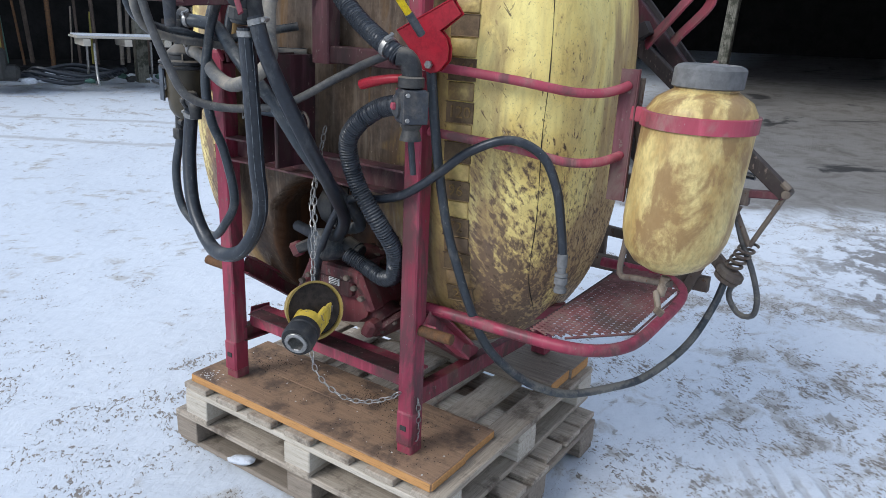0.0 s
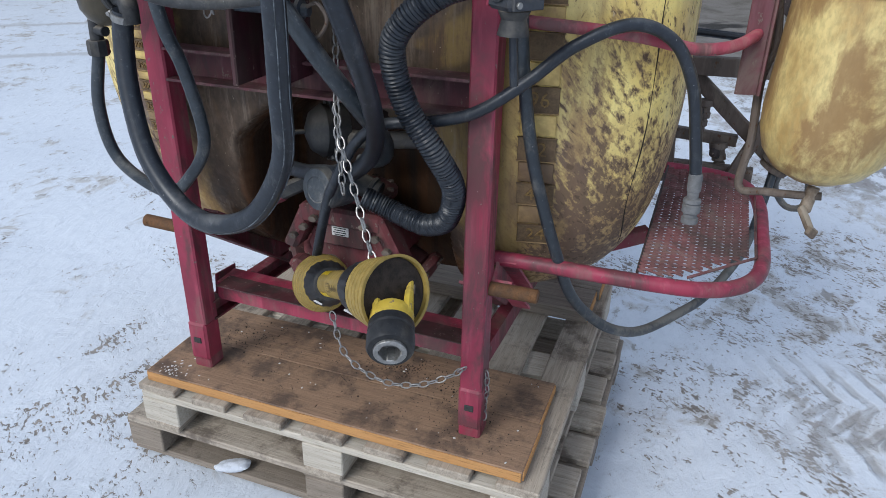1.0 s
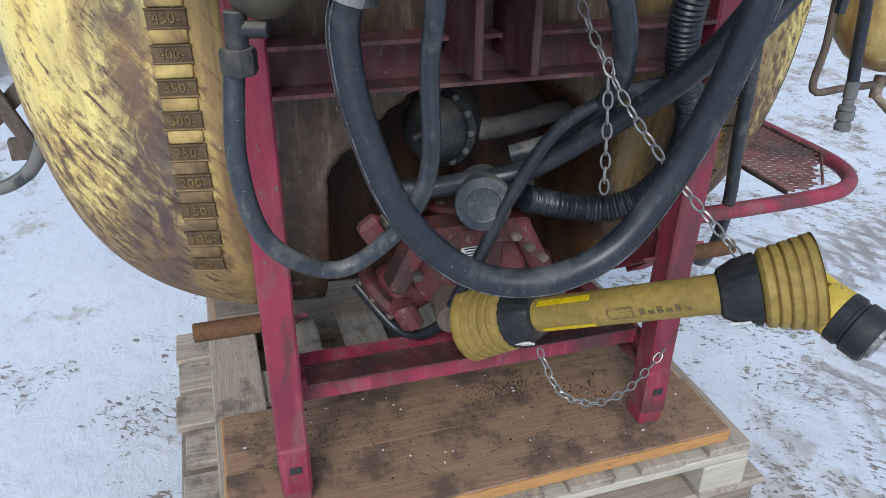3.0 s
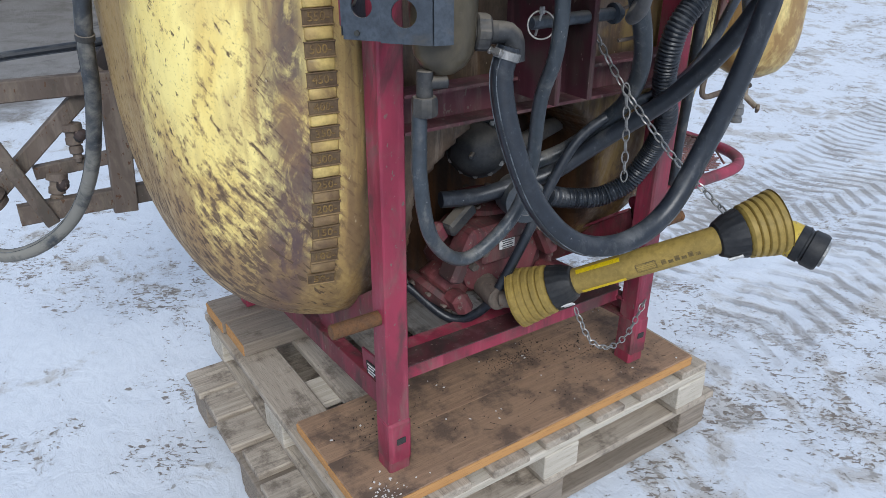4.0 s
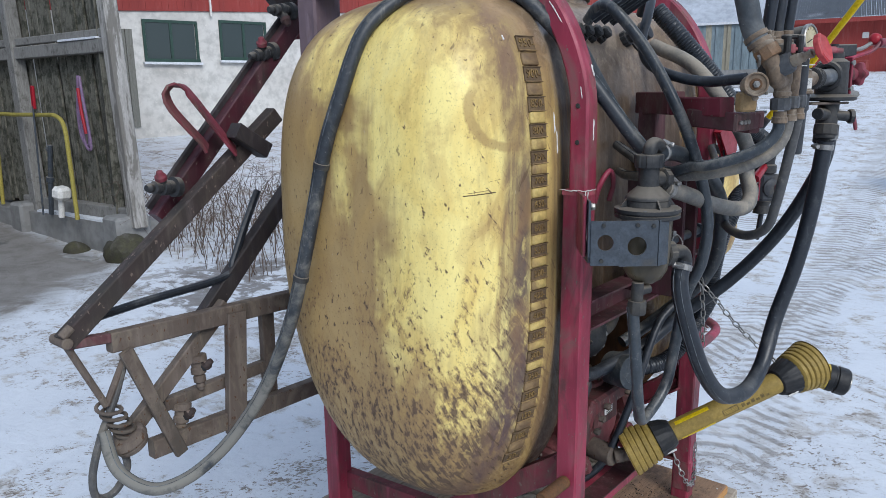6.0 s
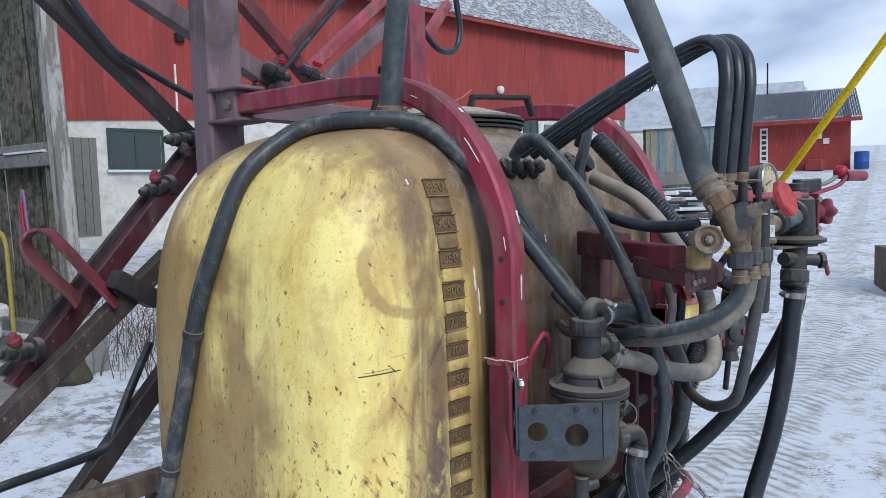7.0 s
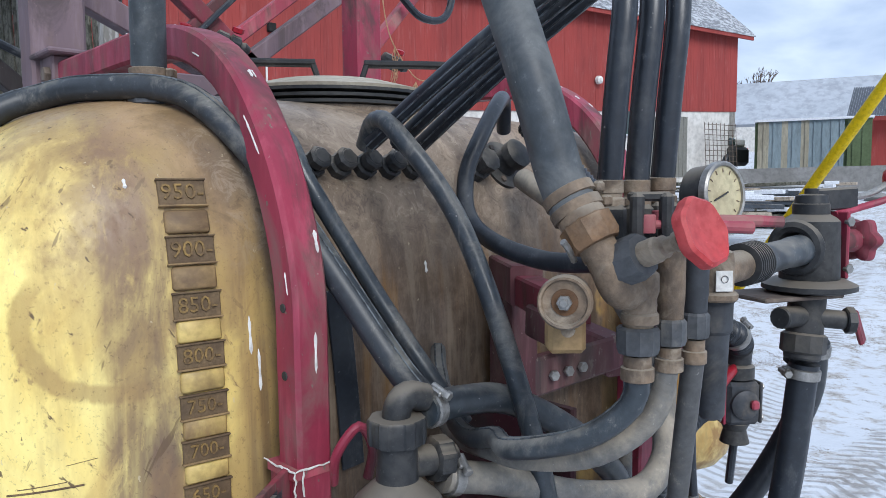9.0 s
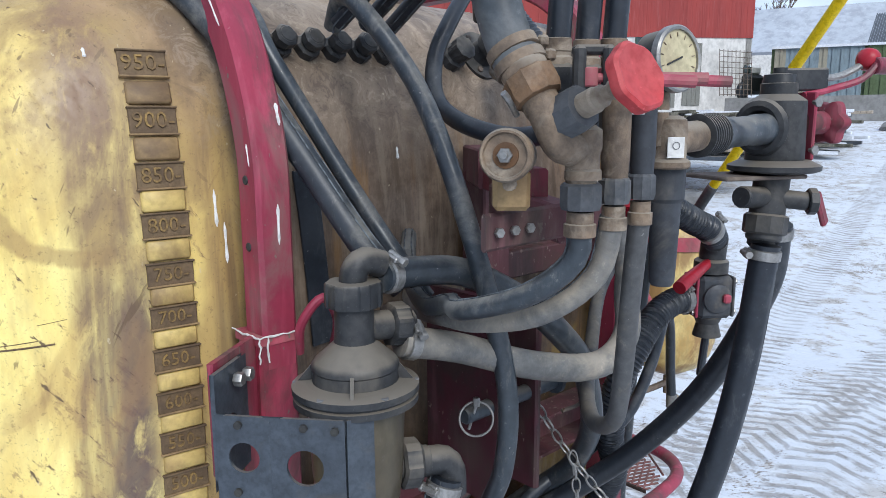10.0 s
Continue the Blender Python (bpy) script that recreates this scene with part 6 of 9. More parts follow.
hose("drop_hose", [(-0.189, -0.367, 1.553), (-0.172, -0.350, 1.462), (-0.142, -0.325, 1.360), (-0.120, -0.302, 1.300), (-0.085, -0.252, 1.272), (-0.010, -0.188, 1.268), (0.073, -0.133, 1.288), (0.180, -0.072, 1.356), (0.270, -0.043, 1.404), (0.360, 0.002, 1.438), (0.425, -0.012, 1.415)], 0.0106, M["hose_grey"], "dusty hose hanging below the valves and crossing to the post")
# hoses over the tank
over = [(-0.499, 0.265, 1.836), (-0.541, 0.346, 1.829), (-0.591, 0.363, 1.806), (-0.666, 0.392, 1.733), (-0.718, 0.424, 1.590), (-0.718, 0.465, 1.486), (-0.730, 0.505, 1.362)]
over = [near_tank(p, 0.0162) for p in over]
hose("tank_hose", [(-0.262, -0.100, 1.446), (-0.293, -0.068, 1.495), (-0.320, -0.004, 1.585), (-0.347, 0.054, 1.670), (-0.373, 0.098, 1.741), (-0.425, 0.175, 1.822)] + over + [(-0.742, 0.549, 1.187), (-0.742, 0.608, 1.050), (-0.760, 0.688, 0.890), (-0.797, 0.761, 0.768), (-0.849, 0.811, 0.689), (-0.921, 0.844, 0.644), (-0.990, 0.885, 0.636), (-1.035, 0.956, 0.684), (-1.040, 1.001, 0.777)],
     0.0162, M["hose_drape"], "weathered grey hose draped over the tank to the boom", stripes=True, clamps=((0.485, "tie"), (0.605, "tie")))
hose("tank_hose", [(-0.333, 0.203, 1.798), (-0.333, 0.104, 1.773), (-0.328, 0.064, 1.719), (-0.300, 0.037, 1.652), (-0.265, -0.003, 1.564), (-0.239, -0.053, 1.485), (-0.212, -0.088, 1.423)], 0.0110, M["hose_blue"], "black hose running down the tank front behind the hoop")
# big filling hose from the tank neck over to the control casting
NECK = Vector((-0.445, 0.23, 1.80))
b = bmesh.new()
lathe(b, NECK, (0, 0, 1), [(0.027, -0.02), (0.031, -0.012), (0.031, 0.004), (0.029, 0.007), (0.0235, 0.009), (0.0235, 0.05)], 28)
neck = part("filler_neck", b, M["rust_brown"], SPR, "rust-brown flanged hose neck")
b = bmesh.new()
lathe(b, NECK + Vector((0, 0, 0.012)), (0, 0, 1), [(0.0235, 0), (0.0265, 0.002), (0.0265, 0.024), (0.0235, 0.026)], 56, wobble=lambda a, h: 1 + 0.035 * (1 if math.cos(14 * a) > 0 else -0.5))
part("ribbed_nut", b, M["nut_grey"], neck, "grimy ribbed hose nut")
b = bmesh.new()
lathe(b, NECK + Vector((0, 0, 0.044)), (0, 0, 1), [(0.0225, 0), (0.0245, 0.001), (0.0245, 0.013), (0.0225, 0.014)], 28)
box(b, NECK + Vector((0.018, -0.022, 0.051)), (0.016, 0.010, 0.012), pose(0, 0, 0, 0, 0, 40), 0.002)
part("hose_clamp", b, M["brass_dirty"], neck, "worm-drive clamp with its screw")
hose("filling_hose", [(-0.446, 0.228, 1.86), (-0.452, 0.21, 1.95), (-0.458, 0.185, 2.06), (-0.468, 0.13, 2.20), (-0.475, 0.03, 2.29), (-0.462, -0.08, 2.28), (-0.425, -0.165, 2.17), (-0.385, -0.215, 2.03), (-0.345, -0.255, 1.90), (-0.328, -0.288, 1.79), (-0.316, -0.303, 1.722), (-0.312, -0.317, 1.688)],
     0.0212, M["hose_fill"], "fat grey filling hose arching from the tank neck")
for k in range(3):
    x0, y0 = (-0.253, -0.220, -0.192)[k], (-0.314, -0.322, -0.333)[k]
    px = -0.205 + 0.045 * k
    top, port_ = Vector((x0 + 0.066, y0 + 0.062, 1.940 + 0.005 * k)), Vector((px, 0.092, 1.768))
    hose("riser_hose", [(x0, y0, 1.706), (x0 - 0.002, y0 - 0.008, 1.79), (x0 + 0.004, y0 - 0.012, 1.872), (x0 + 0.026, y0 + 0.006, 1.923), top, top.lerp(port_, 0.35) + Vector((0, 0, 0.008)), top.lerp(port_, 0.72) + Vector((0, 0, 0.006)), port_],
         0.0112, M["hose"], "black rubber hose arching from a valve to the tank", "riser hoses", stripes=True)
hose("bypass_hose", [(0.093, 0.115, 1.80), (0.054, 0.082, 1.843), (-0.006, 0.042, 1.828), (-0.063, 0.024, 1.775), (-0.095, 0.020, 1.725), (-0.119, -0.006, 1.670), (-0.140, -0.071, 1.638), (-0.143, -0.156, 1.620), (-0.160, -0.250, 1.625)],
     0.0118, M["hose"], "black hose curling from the tank to the valves")
# row of elbow ports on the tank
for k in range(5):
    x0 = -0.275 + 0.045 * k
    p, nrm = on_tank(x0, 1.735, 0.0)
    d = (nrm + Vector((0, -0.3, 0.2))).normalized()
    b = bmesh.new()
    lathe(b, p - d * 0.004, d, [(0.0155, 0), (0.0175, 0.003), (0.0175, 0.015), (0.0145, 0.018)], 32, wobble=lambda a, h: 1 + 0.05 * (1 if math.cos(8 * a) > 0 else -0.4))
    rod(b, p + d * 0.01, p + d * 0.034, 0.0115, 14)
    lathe(b, p + d * 0.018, d, [(0.0125, 0), (0.0155, 0.002), (0.0155, 0.012), (0.012, 0.015)], 28, wobble=lambda a, h: 1 + 0.05 * (1 if math.cos(7 * a) > 0 else -0.4))
    part("tank_port", b, M["black_plastic"], SPR, "black threaded tank port")
p, nrm = on_tank(0.120, 1.745, 0.0)
b = bmesh.new()
lathe(b, p - nrm * 0.004, nrm, [(0.044, 0), (0.044, 0.007), (0.024, 0.009), (0.021, 0.030), (0.026, 0.031), (0.026, 0.046), (0.018, 0.048)], 36)
fp = part("flange_port", b, M["black_plastic"], SPR, "black bolted flange on the tank")
x, y, z = axes(nrm)
for k in range(6):
    b = bmesh.new()
    hexnut(b, p + nrm * 0.0025 + (x * math.cos(k * math.pi / 3) + y * math.sin(k * math.pi / 3)) * 0.034, nrm, 0.0055, 0.005)
    part("flange_bolt", b, M["rust_grey"], fp, "dull flange bolt")
p, nrm = on_tank(0.045, 1.735, 0.0)
b = bmesh.new()
lathe(b, p - nrm * 0.004, nrm, [(0.018, 0), (0.021, 0.003), (0.021, 0.018), (0.016, 0.020), (0.016, 0.030), (0.019, 0.032), (0.019, 0.045), (0.012, 0.047)], 48, wobble=lambda a, h: 1 + 0.05 * (1 if math.cos(8 * a) > 0 else -0.4))
part("tank_port", b, M["black_plastic"], SPR, "black threaded tank port")

b = bmesh.new()
line = [on_tank(-0.268 + 0.002 * k, 1.575 - 0.03 * k, 0.004)[0] for k in range(9)]
box_sweep(b, smooth_path(line, 0.02), 0.036, 0.004, (1, 0, 0), 0.001)
part("tank_strap", b, M["hose"], SPR, "black rubber strap against the tank")

# ---------------------------------------------------------------- control valves
CON = thing("control_console", (-0.22, -0.32, 1.50), "grimy manual spray control with a red knob and gauge", "spray control")


def cpart(name, material, label, fill):
    b = bmesh.new()
    fill(b)
    return part(name, b, M[material], CON, label)


CAP = Vector((-0.319, -0.306, 1.625))
cap_d = Vector((-0.86, -0.50, 0.04)).normalized()
NK = Vector((-0.296, -0.326, 1.665))
nk_d = Vector((0.08, -0.53, -0.84)).normalized()
JOIN = Vector((-0.280, -0.333, 1.634))
DOWN = Vector((-0.252, -0.337, 1.632))


def casting(b):
    """Y-shaped body: inlet neck, valve barrel and the down branch flow into one another."""
    sweep(b, smooth_path([NK - nk_d * 0.012, NK + nk_d * 0.006, JOIN, DOWN + Vector((-0.006, 0.002, -0.004)), DOWN + Vector((0, 0, -0.018))], 0.004), 0.0155, 20)
    lathe(b, CAP - cap_d * 0.052, cap_d, [(0.012, -0.004), (0.0175, 0.0), (0.0195, 0.012), (0.0185, 0.034), (0.0215, 0.038), (0.0215, 0.046)], 28)
    lathe(b, DOWN + Vector((0, 0, 0.014)), (0, 0, -1), [(0.010, -0.004), (0.016, 0.0), (0.0165, 0.016), (0.0145, 0.022), (0.0145, 0.034), (0.0165, 0.036), (0.0165, 0.044)], 24)
    lathe(b, NK - nk_d * 0.016, nk_d, [(0.0185, 0), (0.0185, 0.006), (0.0165, 0.009), (0.0165, 0.018)], 24)


cpart("casting", "brass_dirty", "soiled brown cast body", casting)
cpart("end_cap", "brass_dirty", "round soiled end cap", lambda b: lathe(b, CAP, cap_d, [(0.019, -0.012), (0.0225, -0.009), (0.0232, -0.002), (0.0232, 0.007), (0.0215, 0.010), (0.0195, 0.0095), (0.0185, 0.006), (0.008, 0.0045)], 36))
cpart("cap_washer", "rust", "rusty washer", lambda b: lathe(b, CAP + cap_d * 0.0045, cap_d, [(0.0115, 0), (0.0112, 0.002), (0.006, 0.0022)], 20))
cpart("cap_bolt", "steel", "worn steel bolt", lambda b: (hexnut(b, CAP + cap_d * 0.0062, cap_d, 0.0068, 0.006), rod(b, CAP + cap_d * 0.01, CAP + cap_d * 0.0165, 0.0035, 10)))
cpart("lug", "brass_dirty", "small cast lug", lambda b: lathe(b, CAP + Vector((0.004, 0.0, -0.025)), cap_d, [(0.004, -0.004), (0.006, -0.003), (0.006, 0.003), (0.003, 0.004)], 10))
UN = Vector((-0.301, -0.318, 1.683))


def ribbed(b, at, d, r, h, n=12):
    """A union nut with grip ribs."""
    lathe(b, at - d * h / 2, d, [(r * 0.86, 0), (r, h * 0.10), (r, h * 0.82), (r * 0.9, h), (r * 0.72, h * 1.01)], n * 4, wobble=lambda a, hh: 1 + 0.045 * (1 if math.cos(n * a) > 0.1 else -0.3))


cpart("hose_union", "rust_brown", "rusty brown union nut", lambda b: ribbed(b, UN, nk_d, 0.0228, 0.024, 9))
cpart("union_collar", "brass_dirty", "dark collar", lambda b: lathe(b, UN - nk_d * 0.020, nk_d, [(0.019, 0), (0.021, 0.003), (0.021, 0.010)], 24))
for dd in (0.026, 0.040):
    cp = Vector((-0.300, -0.301, 1.705)) - nk_d * (dd - 0.030)
    c_ = cpart("hose_clip", "brass_dirty", "wide worm-drive clip", lambda b: lathe(b, cp, nk_d, [(0.0222, -0.005), (0.0235, -0.0045), (0.0235, 0.0045), (0.0222, 0.005)], 28))
    b = bmesh.new()
    box(b, cp + Vector((0.018, -0.018, 0.008)), (0.010, 0.008, 0.010), None, 0.002)
    part("clip_screw", b, M["brass_dirty"], c_, "clip screw housing")
SN = Vector((-0.284, -0.345, 1.660))
KN = Vector((-0.291, -0.411, 1.686))
kd = (KN - SN).normalized()
cpart("stem_nut", "nut_grey", "dark ribbed plastic nut", lambda b: ribbed(b, SN, kd, 0.0195, 0.032, 8))
cpart("knob_stem", "brass_dirty", "stepped valve stem", lambda b: lathe(b, SN + kd * 0.014, kd, [(0.011, 0), (0.011, 0.016), (0.0095, 0.018), (0.0095, 0.024), (0.0068, 0.026), (0.0068, 0.034), (0.0085, 0.035), (0.0085, 0.040), (0.005, 0.042), (0.005, 0.056)], 18))


def lobed(b, at, d, r, h, n=6, depth=0.10):
    lathe(b, at, d, [(r * 0.55, -h * 0.2), (r * 0.82, 0), (r * 0.97, h * 0.14), (r, h * 0.5), (r * 0.98, h * 0.82), (r * 0.88, h), (r * 0.78, h * 0.9), (r * 0.3, h * 0.62), (r * 0.1, h * 0.6)], 56, wobble=lambda a, hh: 1 + depth * math.cos(n * a))


kn = cpart("knob", "signal_red", "sun-bleached red star knob", lambda b: lobed(b, KN - kd * 0.006, kd, 0.0285, 0.013, 7, 0.035))
b = bmesh.new()
x, y, z = axes(kd)
lathe(b, KN + kd * 0.0085 - Vector((0, 0, 0.021)), kd, [(0.0045, 0), (0.004, 0.0012), (0.001, 0.0016)], 10)
part("paint_spot", b, M["white"], kn, "white dropping on the knob")
cpart("cotter", "steel", "bent cotter wire", lambda b: sweep(b, smooth_path([CAP + Vector((0.012, 0.0, 0.034)), CAP + Vector((-0.004, -0.006, 0.045)), CAP + Vector((-0.012, -0.006, 0.052))], 0.004), 0.003, 8))
cpart("mount_block", "plate_worn", "soiled cream mounting block", lambda b: box(b, (-0.284, -0.280, 1.592), (0.034, 0.028, 0.038), pose(0, 0, 0, 0, 0, -44), 0.004))
LN = (Vector((-0.253, -0.336, 1.587)), Vector((-0.214, -0.345, 1.590)), Vector((-0.178, -0.351, 1.592)))
CLIP = (Vector((-0.242, -0.298, 1.719)), Vector((-0.209, -0.306, 1.719)), Vector((-0.181, -0.317, 1.721)))
for k in range(3):
    rr = (0.0150, 0.0132, 0.0120)[k]
    o = LN[k]
    mt = ("brass_dirty", "brass_dirty", "dusty_plastic")[k]
    v = cpart("section_valve", mt, "soiled upright section valve",
              lambda b: lathe(b, o + Vector((0, 0, 0.008)), (0, 0, 1), [(rr * 0.8, 0), (rr * 0.92, 0.004), (rr * 0.95, 0.016), (rr, 0.022), (rr * 1.02, 0.070 if k else 0.030), (rr * 0.9, 0.074 if k else 0.034), (rr * 0.9, 0.088 if k else 0.036)], 22))
    b = bmesh.new()
    ribbed(b, o, Vector((0, 0, -1)), (0.0185, 0.0148, 0.0132)[k], 0.024, 10)
    part("lower_nut", b, M["nut_grey"], v, "grey ribbed union nut")
    b = bmesh.new()
    lathe(b, o + Vector((0, 0, -0.014)), (0, 0, -1), [(rr * 0.82, 0), (rr * 0.82, 0.010), (rr * 0.98, 0.011), (rr * 0.98, 0.022), (rr * 0.86, 0.023)], 20)
    part("hose_tail", b, M["brass_dirty"], v, "soiled hose tail and clip")
    if k:
        b = bmesh.new()
        box(b, o + Vector((0.008, -0.012, 0.070)), (0.020, 0.004, 0.0022), pose(0, 0, 0, 0, 0, -44), 0.0005)
        part("clip_wire", b, M["white"], v, "bright retaining clip")
    c = CLIP[k]
    b = bmesh.new()
    box(b, c + Vector((0, 0, -0.034)), (0.026, 0.032, 0.040), pose(0, 0, 0, 0, 0, -44), 0.004)
    box(b, c + Vector((0, 0, -0.062)), (0.020, 0.024, 0.030), pose(0, 0, 0, 0, 0, -44), 0.003)
    part("top_block", b, M["black_plastic"], v, "black valve top block")
    b = bmesh.new()
    lathe(b, c + Vector((0, 0, -0.016)), (0, 0, 1), [(0.010, 0), (0.0138, 0.001), (0.0138, 0.007), (0.0118, 0.009), (0.0118, 0.012), (0.0128, 0.013), (0.0128, 0.024), (0.0108, 0.025)], 20)
    part("hose_nut", b, M["brass_dirty"], v, "brassy hose clip")
cpart("front_block", "black_plastic", "black lever housing", lambda b: (box(b, (-0.274, -0.346, 1.694), (0.010, 0.016, 0.044), pose(0, 0, 0, 0, 0, -44), 0.003), box(b, (-0.256, -0.363, 1.694), (0.010, 0.016, 0.044), pose(0, 0, 0, 0, 0, -44), 0.003), box(b, (-0.258, -0.348, 1.713), (0.034, 0.018, 0.008), pose(0, 0, 0, 0, 0, -44), 0.002)))
for p, q in (((-0.268, -0.352, 1.690), (-0.200, -0.412, 1.686)), ((-0.225, -0.34, 1.692), (-0.165, -0.405, 1.690)), ((-0.19, -0.345, 1.692), (-0.130, -0.410, 1.688))):
    cpart("lever", "red_faded", "faded red shut-off lever", lambda b: (sweep(b, smooth_path([p, Vector(p).lerp(Vector(q), 0.3), Vector(p).lerp(Vector(q), 0.75), q], 0.006), lambda d: 0.0038 + 0.0016 * min(1, max(0, (d - 0.03) / 0.02)), 10), rod(b, Vector(p) + Vector((0, 0, -0.008)), Vector(p) + Vector((0, 0, 0.008)), 0.0075, 12)))
cpart("valve_rail", "dusty_red", "crimson bracket under the valves", lambda b: (bar(b, (-0.31, -0.270, 1.552), (-0.12, -0.265, 1.552), 0.036, 0.006, (0, 0, 1)), bar(b, (-0.17, -0.265, 1.545), (-0.10, -0.10, 1.555), 0.04, 0.03, (0, 0, 1))))
for k in range(3):
    cpart("rail_bolt", "steel", "small bolt head", lambda b: hexnut(b, (-0.295 + 0.022 * k, -0.275, 1.552), (-0.3, -0.95, 0), 0.005, 0.005))
# gauge
GA = Vector((-0.112, -0.346, 1.713))
gd = Vector((-0.17, -0.98, 0.08)).normalized()
cpart("gauge_body", "black_plastic", "black gauge housing", lambda b: lathe(b, GA - gd * 0.030, gd, [(0.026, -0.004), (0.030, 0.0), (0.031, 0.022), (0.0305, 0.024)], 36))
g = cpart("gauge_rim", "steel", "silver gauge rim", lambda b: lathe(b, GA - gd * 0.007, gd, [(0.0305, 0), (0.033, 0.001), (0.033, 0.008), (0.031, 0.010), (0.0285, 0.009), (0.0285, 0.006)], 40))
b = bmesh.new()
lathe(b, GA - gd * 0.0015, gd, [(0.0286, 0), (0.0284, 0.001)], 32)
dial = part("dial", b, M["dial"], g, "yellowed dial")
x, y, z = axes(gd)
for k in range(11):
    t = radians(-45 + 27 * k)
    b = bmesh.new()
    c = GA + (x * math.cos(t) + y * math.sin(t)) * 0.0235
    box(b, c, (0.004, 0.0008, 0.0008), Matrix((x * math.cos(t) + y * math.sin(t), -x * math.sin(t) + y * math.cos(t), z)).transposed().to_4x4(), 0)
    part("dial_mark", b, M["brass_dirty"], dial)
b = bmesh.new()
t = radians(200)
rod(b, GA + gd * 0.0008 - (x * math.cos(t) + y * math.sin(t)) * 0.006, GA + gd * 0.0008 + (x * math.cos(t) + y * math.sin(t)) * 0.018, 0.0009, 6)
part("needle", b, M["ink"], dial, "dark needle")
cpart("gauge_stem", "brass_dirty", "brass gauge stem", lambda b: rod(b, GA - gd * 0.018 + Vector((0, 0, -0.028)), GA - gd * 0.018 + Vector((0, 0, -0.085)), 0.008, 12))
# pressure filter
PF = Vector((-0.098, -0.334, 0))
cpart("filter_bowl", "dusty_plastic", "dark blue-grey pressure filter bowl", lambda b: lathe(b, PF + Vector((0.006, 0.006, 1.478)), (0, 0, 1), [(0.011, 0), (0.0135, 0.004), (0.0165, 0.085), (0.0165, 0.090), (0.0195, 0.094), (0.0198, 0.126), (0.018, 0.128)], 28))
cpart("filter_ring", "brass_dirty", "soiled threaded ring", lambda b: lathe(b, PF + Vector((0, 0, 1.604)), (0, 0, 1), [(0.019, 0), (0.021, 0.002), (0.021, 0.007), (0.018, 0.010)], 28))
cpart("filter_top", "brass_dirty", "soiled filter top", lambda b: (lathe(b, PF + Vector((0, 0, 1.608)), (0, 0, 1), [(0.0185, 0), (0.0165, 0.006), (0.0172, 0.034), (0.0155, 0.046), (0.008, 0.050)], 28), rod(b, PF + Vector((0.005, 0, 1.634)), PF + Vector((0.07, -0.002, 1.637)), 0.0165, 20)))
lab = cpart("filter_label", "white", "small white label", lambda b: box(b, PF + Vector((-0.0125, -0.0135, 1.626)), (0.017, 0.0015, 0.021), pose(0, 0, 0, 0, 0, -43), 0.0004))
b = bmesh.new()
torus(b, PF + Vector((-0.0136, -0.0146, 1.628)), (-0.68, -0.73, 0), 0.0035, 0.0004, 16, 5)
part("print_bar", b, M["cap_grey"], lab)
cpart("ribbed_nut", "black_plastic", "black ribbed nut", lambda b: lathe(b, Vector((-0.046, -0.335, 1.636)), (1, -0.03, 0.04), [r for k in range(8) for r in ((0.019, k * 0.0048), (0.0235, k * 0.0048 + 0.0008), (0.0235, k * 0.0048 + 0.0026), (0.019, k * 0.0048 + 0.0036))], 28))
cpart("cross_pipe", "hose_blue", "dusty grey cross pipe", lambda b: lathe(b, Vector((-0.01, -0.336, 1.637)), (1, 0.01, 0.03), [(0.0165, 0), (0.0195, 0.002), (0.0195, 0.022), (0.0175, 0.026), (0.0175, 0.10), (0.019, 0.104), (0.019, 0.15)], 24))

# the whole unit sits on its bracket
seat = Matrix.Translation((-0.011, -0.016, -0.0145))
for ob in CON.children_recursive:
    ob.data.transform(seat)

VAL = thing("selector_valve", (0.115, -0.345, 1.5), "black three-way suction valve with red levers", "valve")
VC = Vector((0.160, -0.346, 0))


def vpart(name, material, label, fill, parent=None):
    b = bmesh.new()
    fill(b)
    return part(name, b, M[material], parent or VAL, label)


vpart("body", "black_plastic", "dusty black valve body", lambda b: lathe(b, VC + Vector((0, 0, 1.592)), (0, 0, 1), [(0.040, 0), (0.042, 0.005), (0.040, 0.09), (0.034, 0.095), (0.026, 0.10), (0.026, 0.115), (0.02, 0.118)], 28))
vpart("flange", "black_plastic", "black round flange", lambda b: lathe(b, VC + Vector((0, 0, 1.578)), (0, 0, 1), [(0.058, 0), (0.066, 0.003), (0.066, 0.010), (0.058, 0.014), (0.05, 0.018)], 36))
vpart("mount_plate", "rust_grey", "dirty steel mounting plate", lambda b: box(b, VC + Vector((-0.03, 0.03, 1.572)), (0.145, 0.10, 0.006), pose(0, 0, 0, 0, 0, -25), 0.002))
vpart("claw", "black_plastic", "black clamping claw", lambda b: torus(b, VC + Vector((-0.045, 0.004, 1.644)), (1, -0.1, 0.05), 0.032, 0.010, 24, 8))
vpart("lower_body", "black_plastic", "black valve outlet", lambda b: (rod(b, VC + Vector((0, 0, 1.58)), VC + Vector((-0.018, 0.0, 1.475)), 0.026, 20), rod(b, VC + Vector((-0.08, 0.01, 1.545)), VC + Vector((-0.005, 0, 1.54)), 0.016, 14), rod(b, VC + Vector((0.01, 0.01, 1.57)), VC + Vector((0.025, 0.02, 1.46)), 0.022, 18)))
vpart("outlet_nut", "black_plastic", "black ribbed outlet nut", lambda b: lathe(b, VC + Vector((-0.012, 0, 1.515)), (-0.15, 0, -1), [(0.028, 0), (0.032, 0.003), (0.032, 0.028), (0.028, 0.031)], 10))
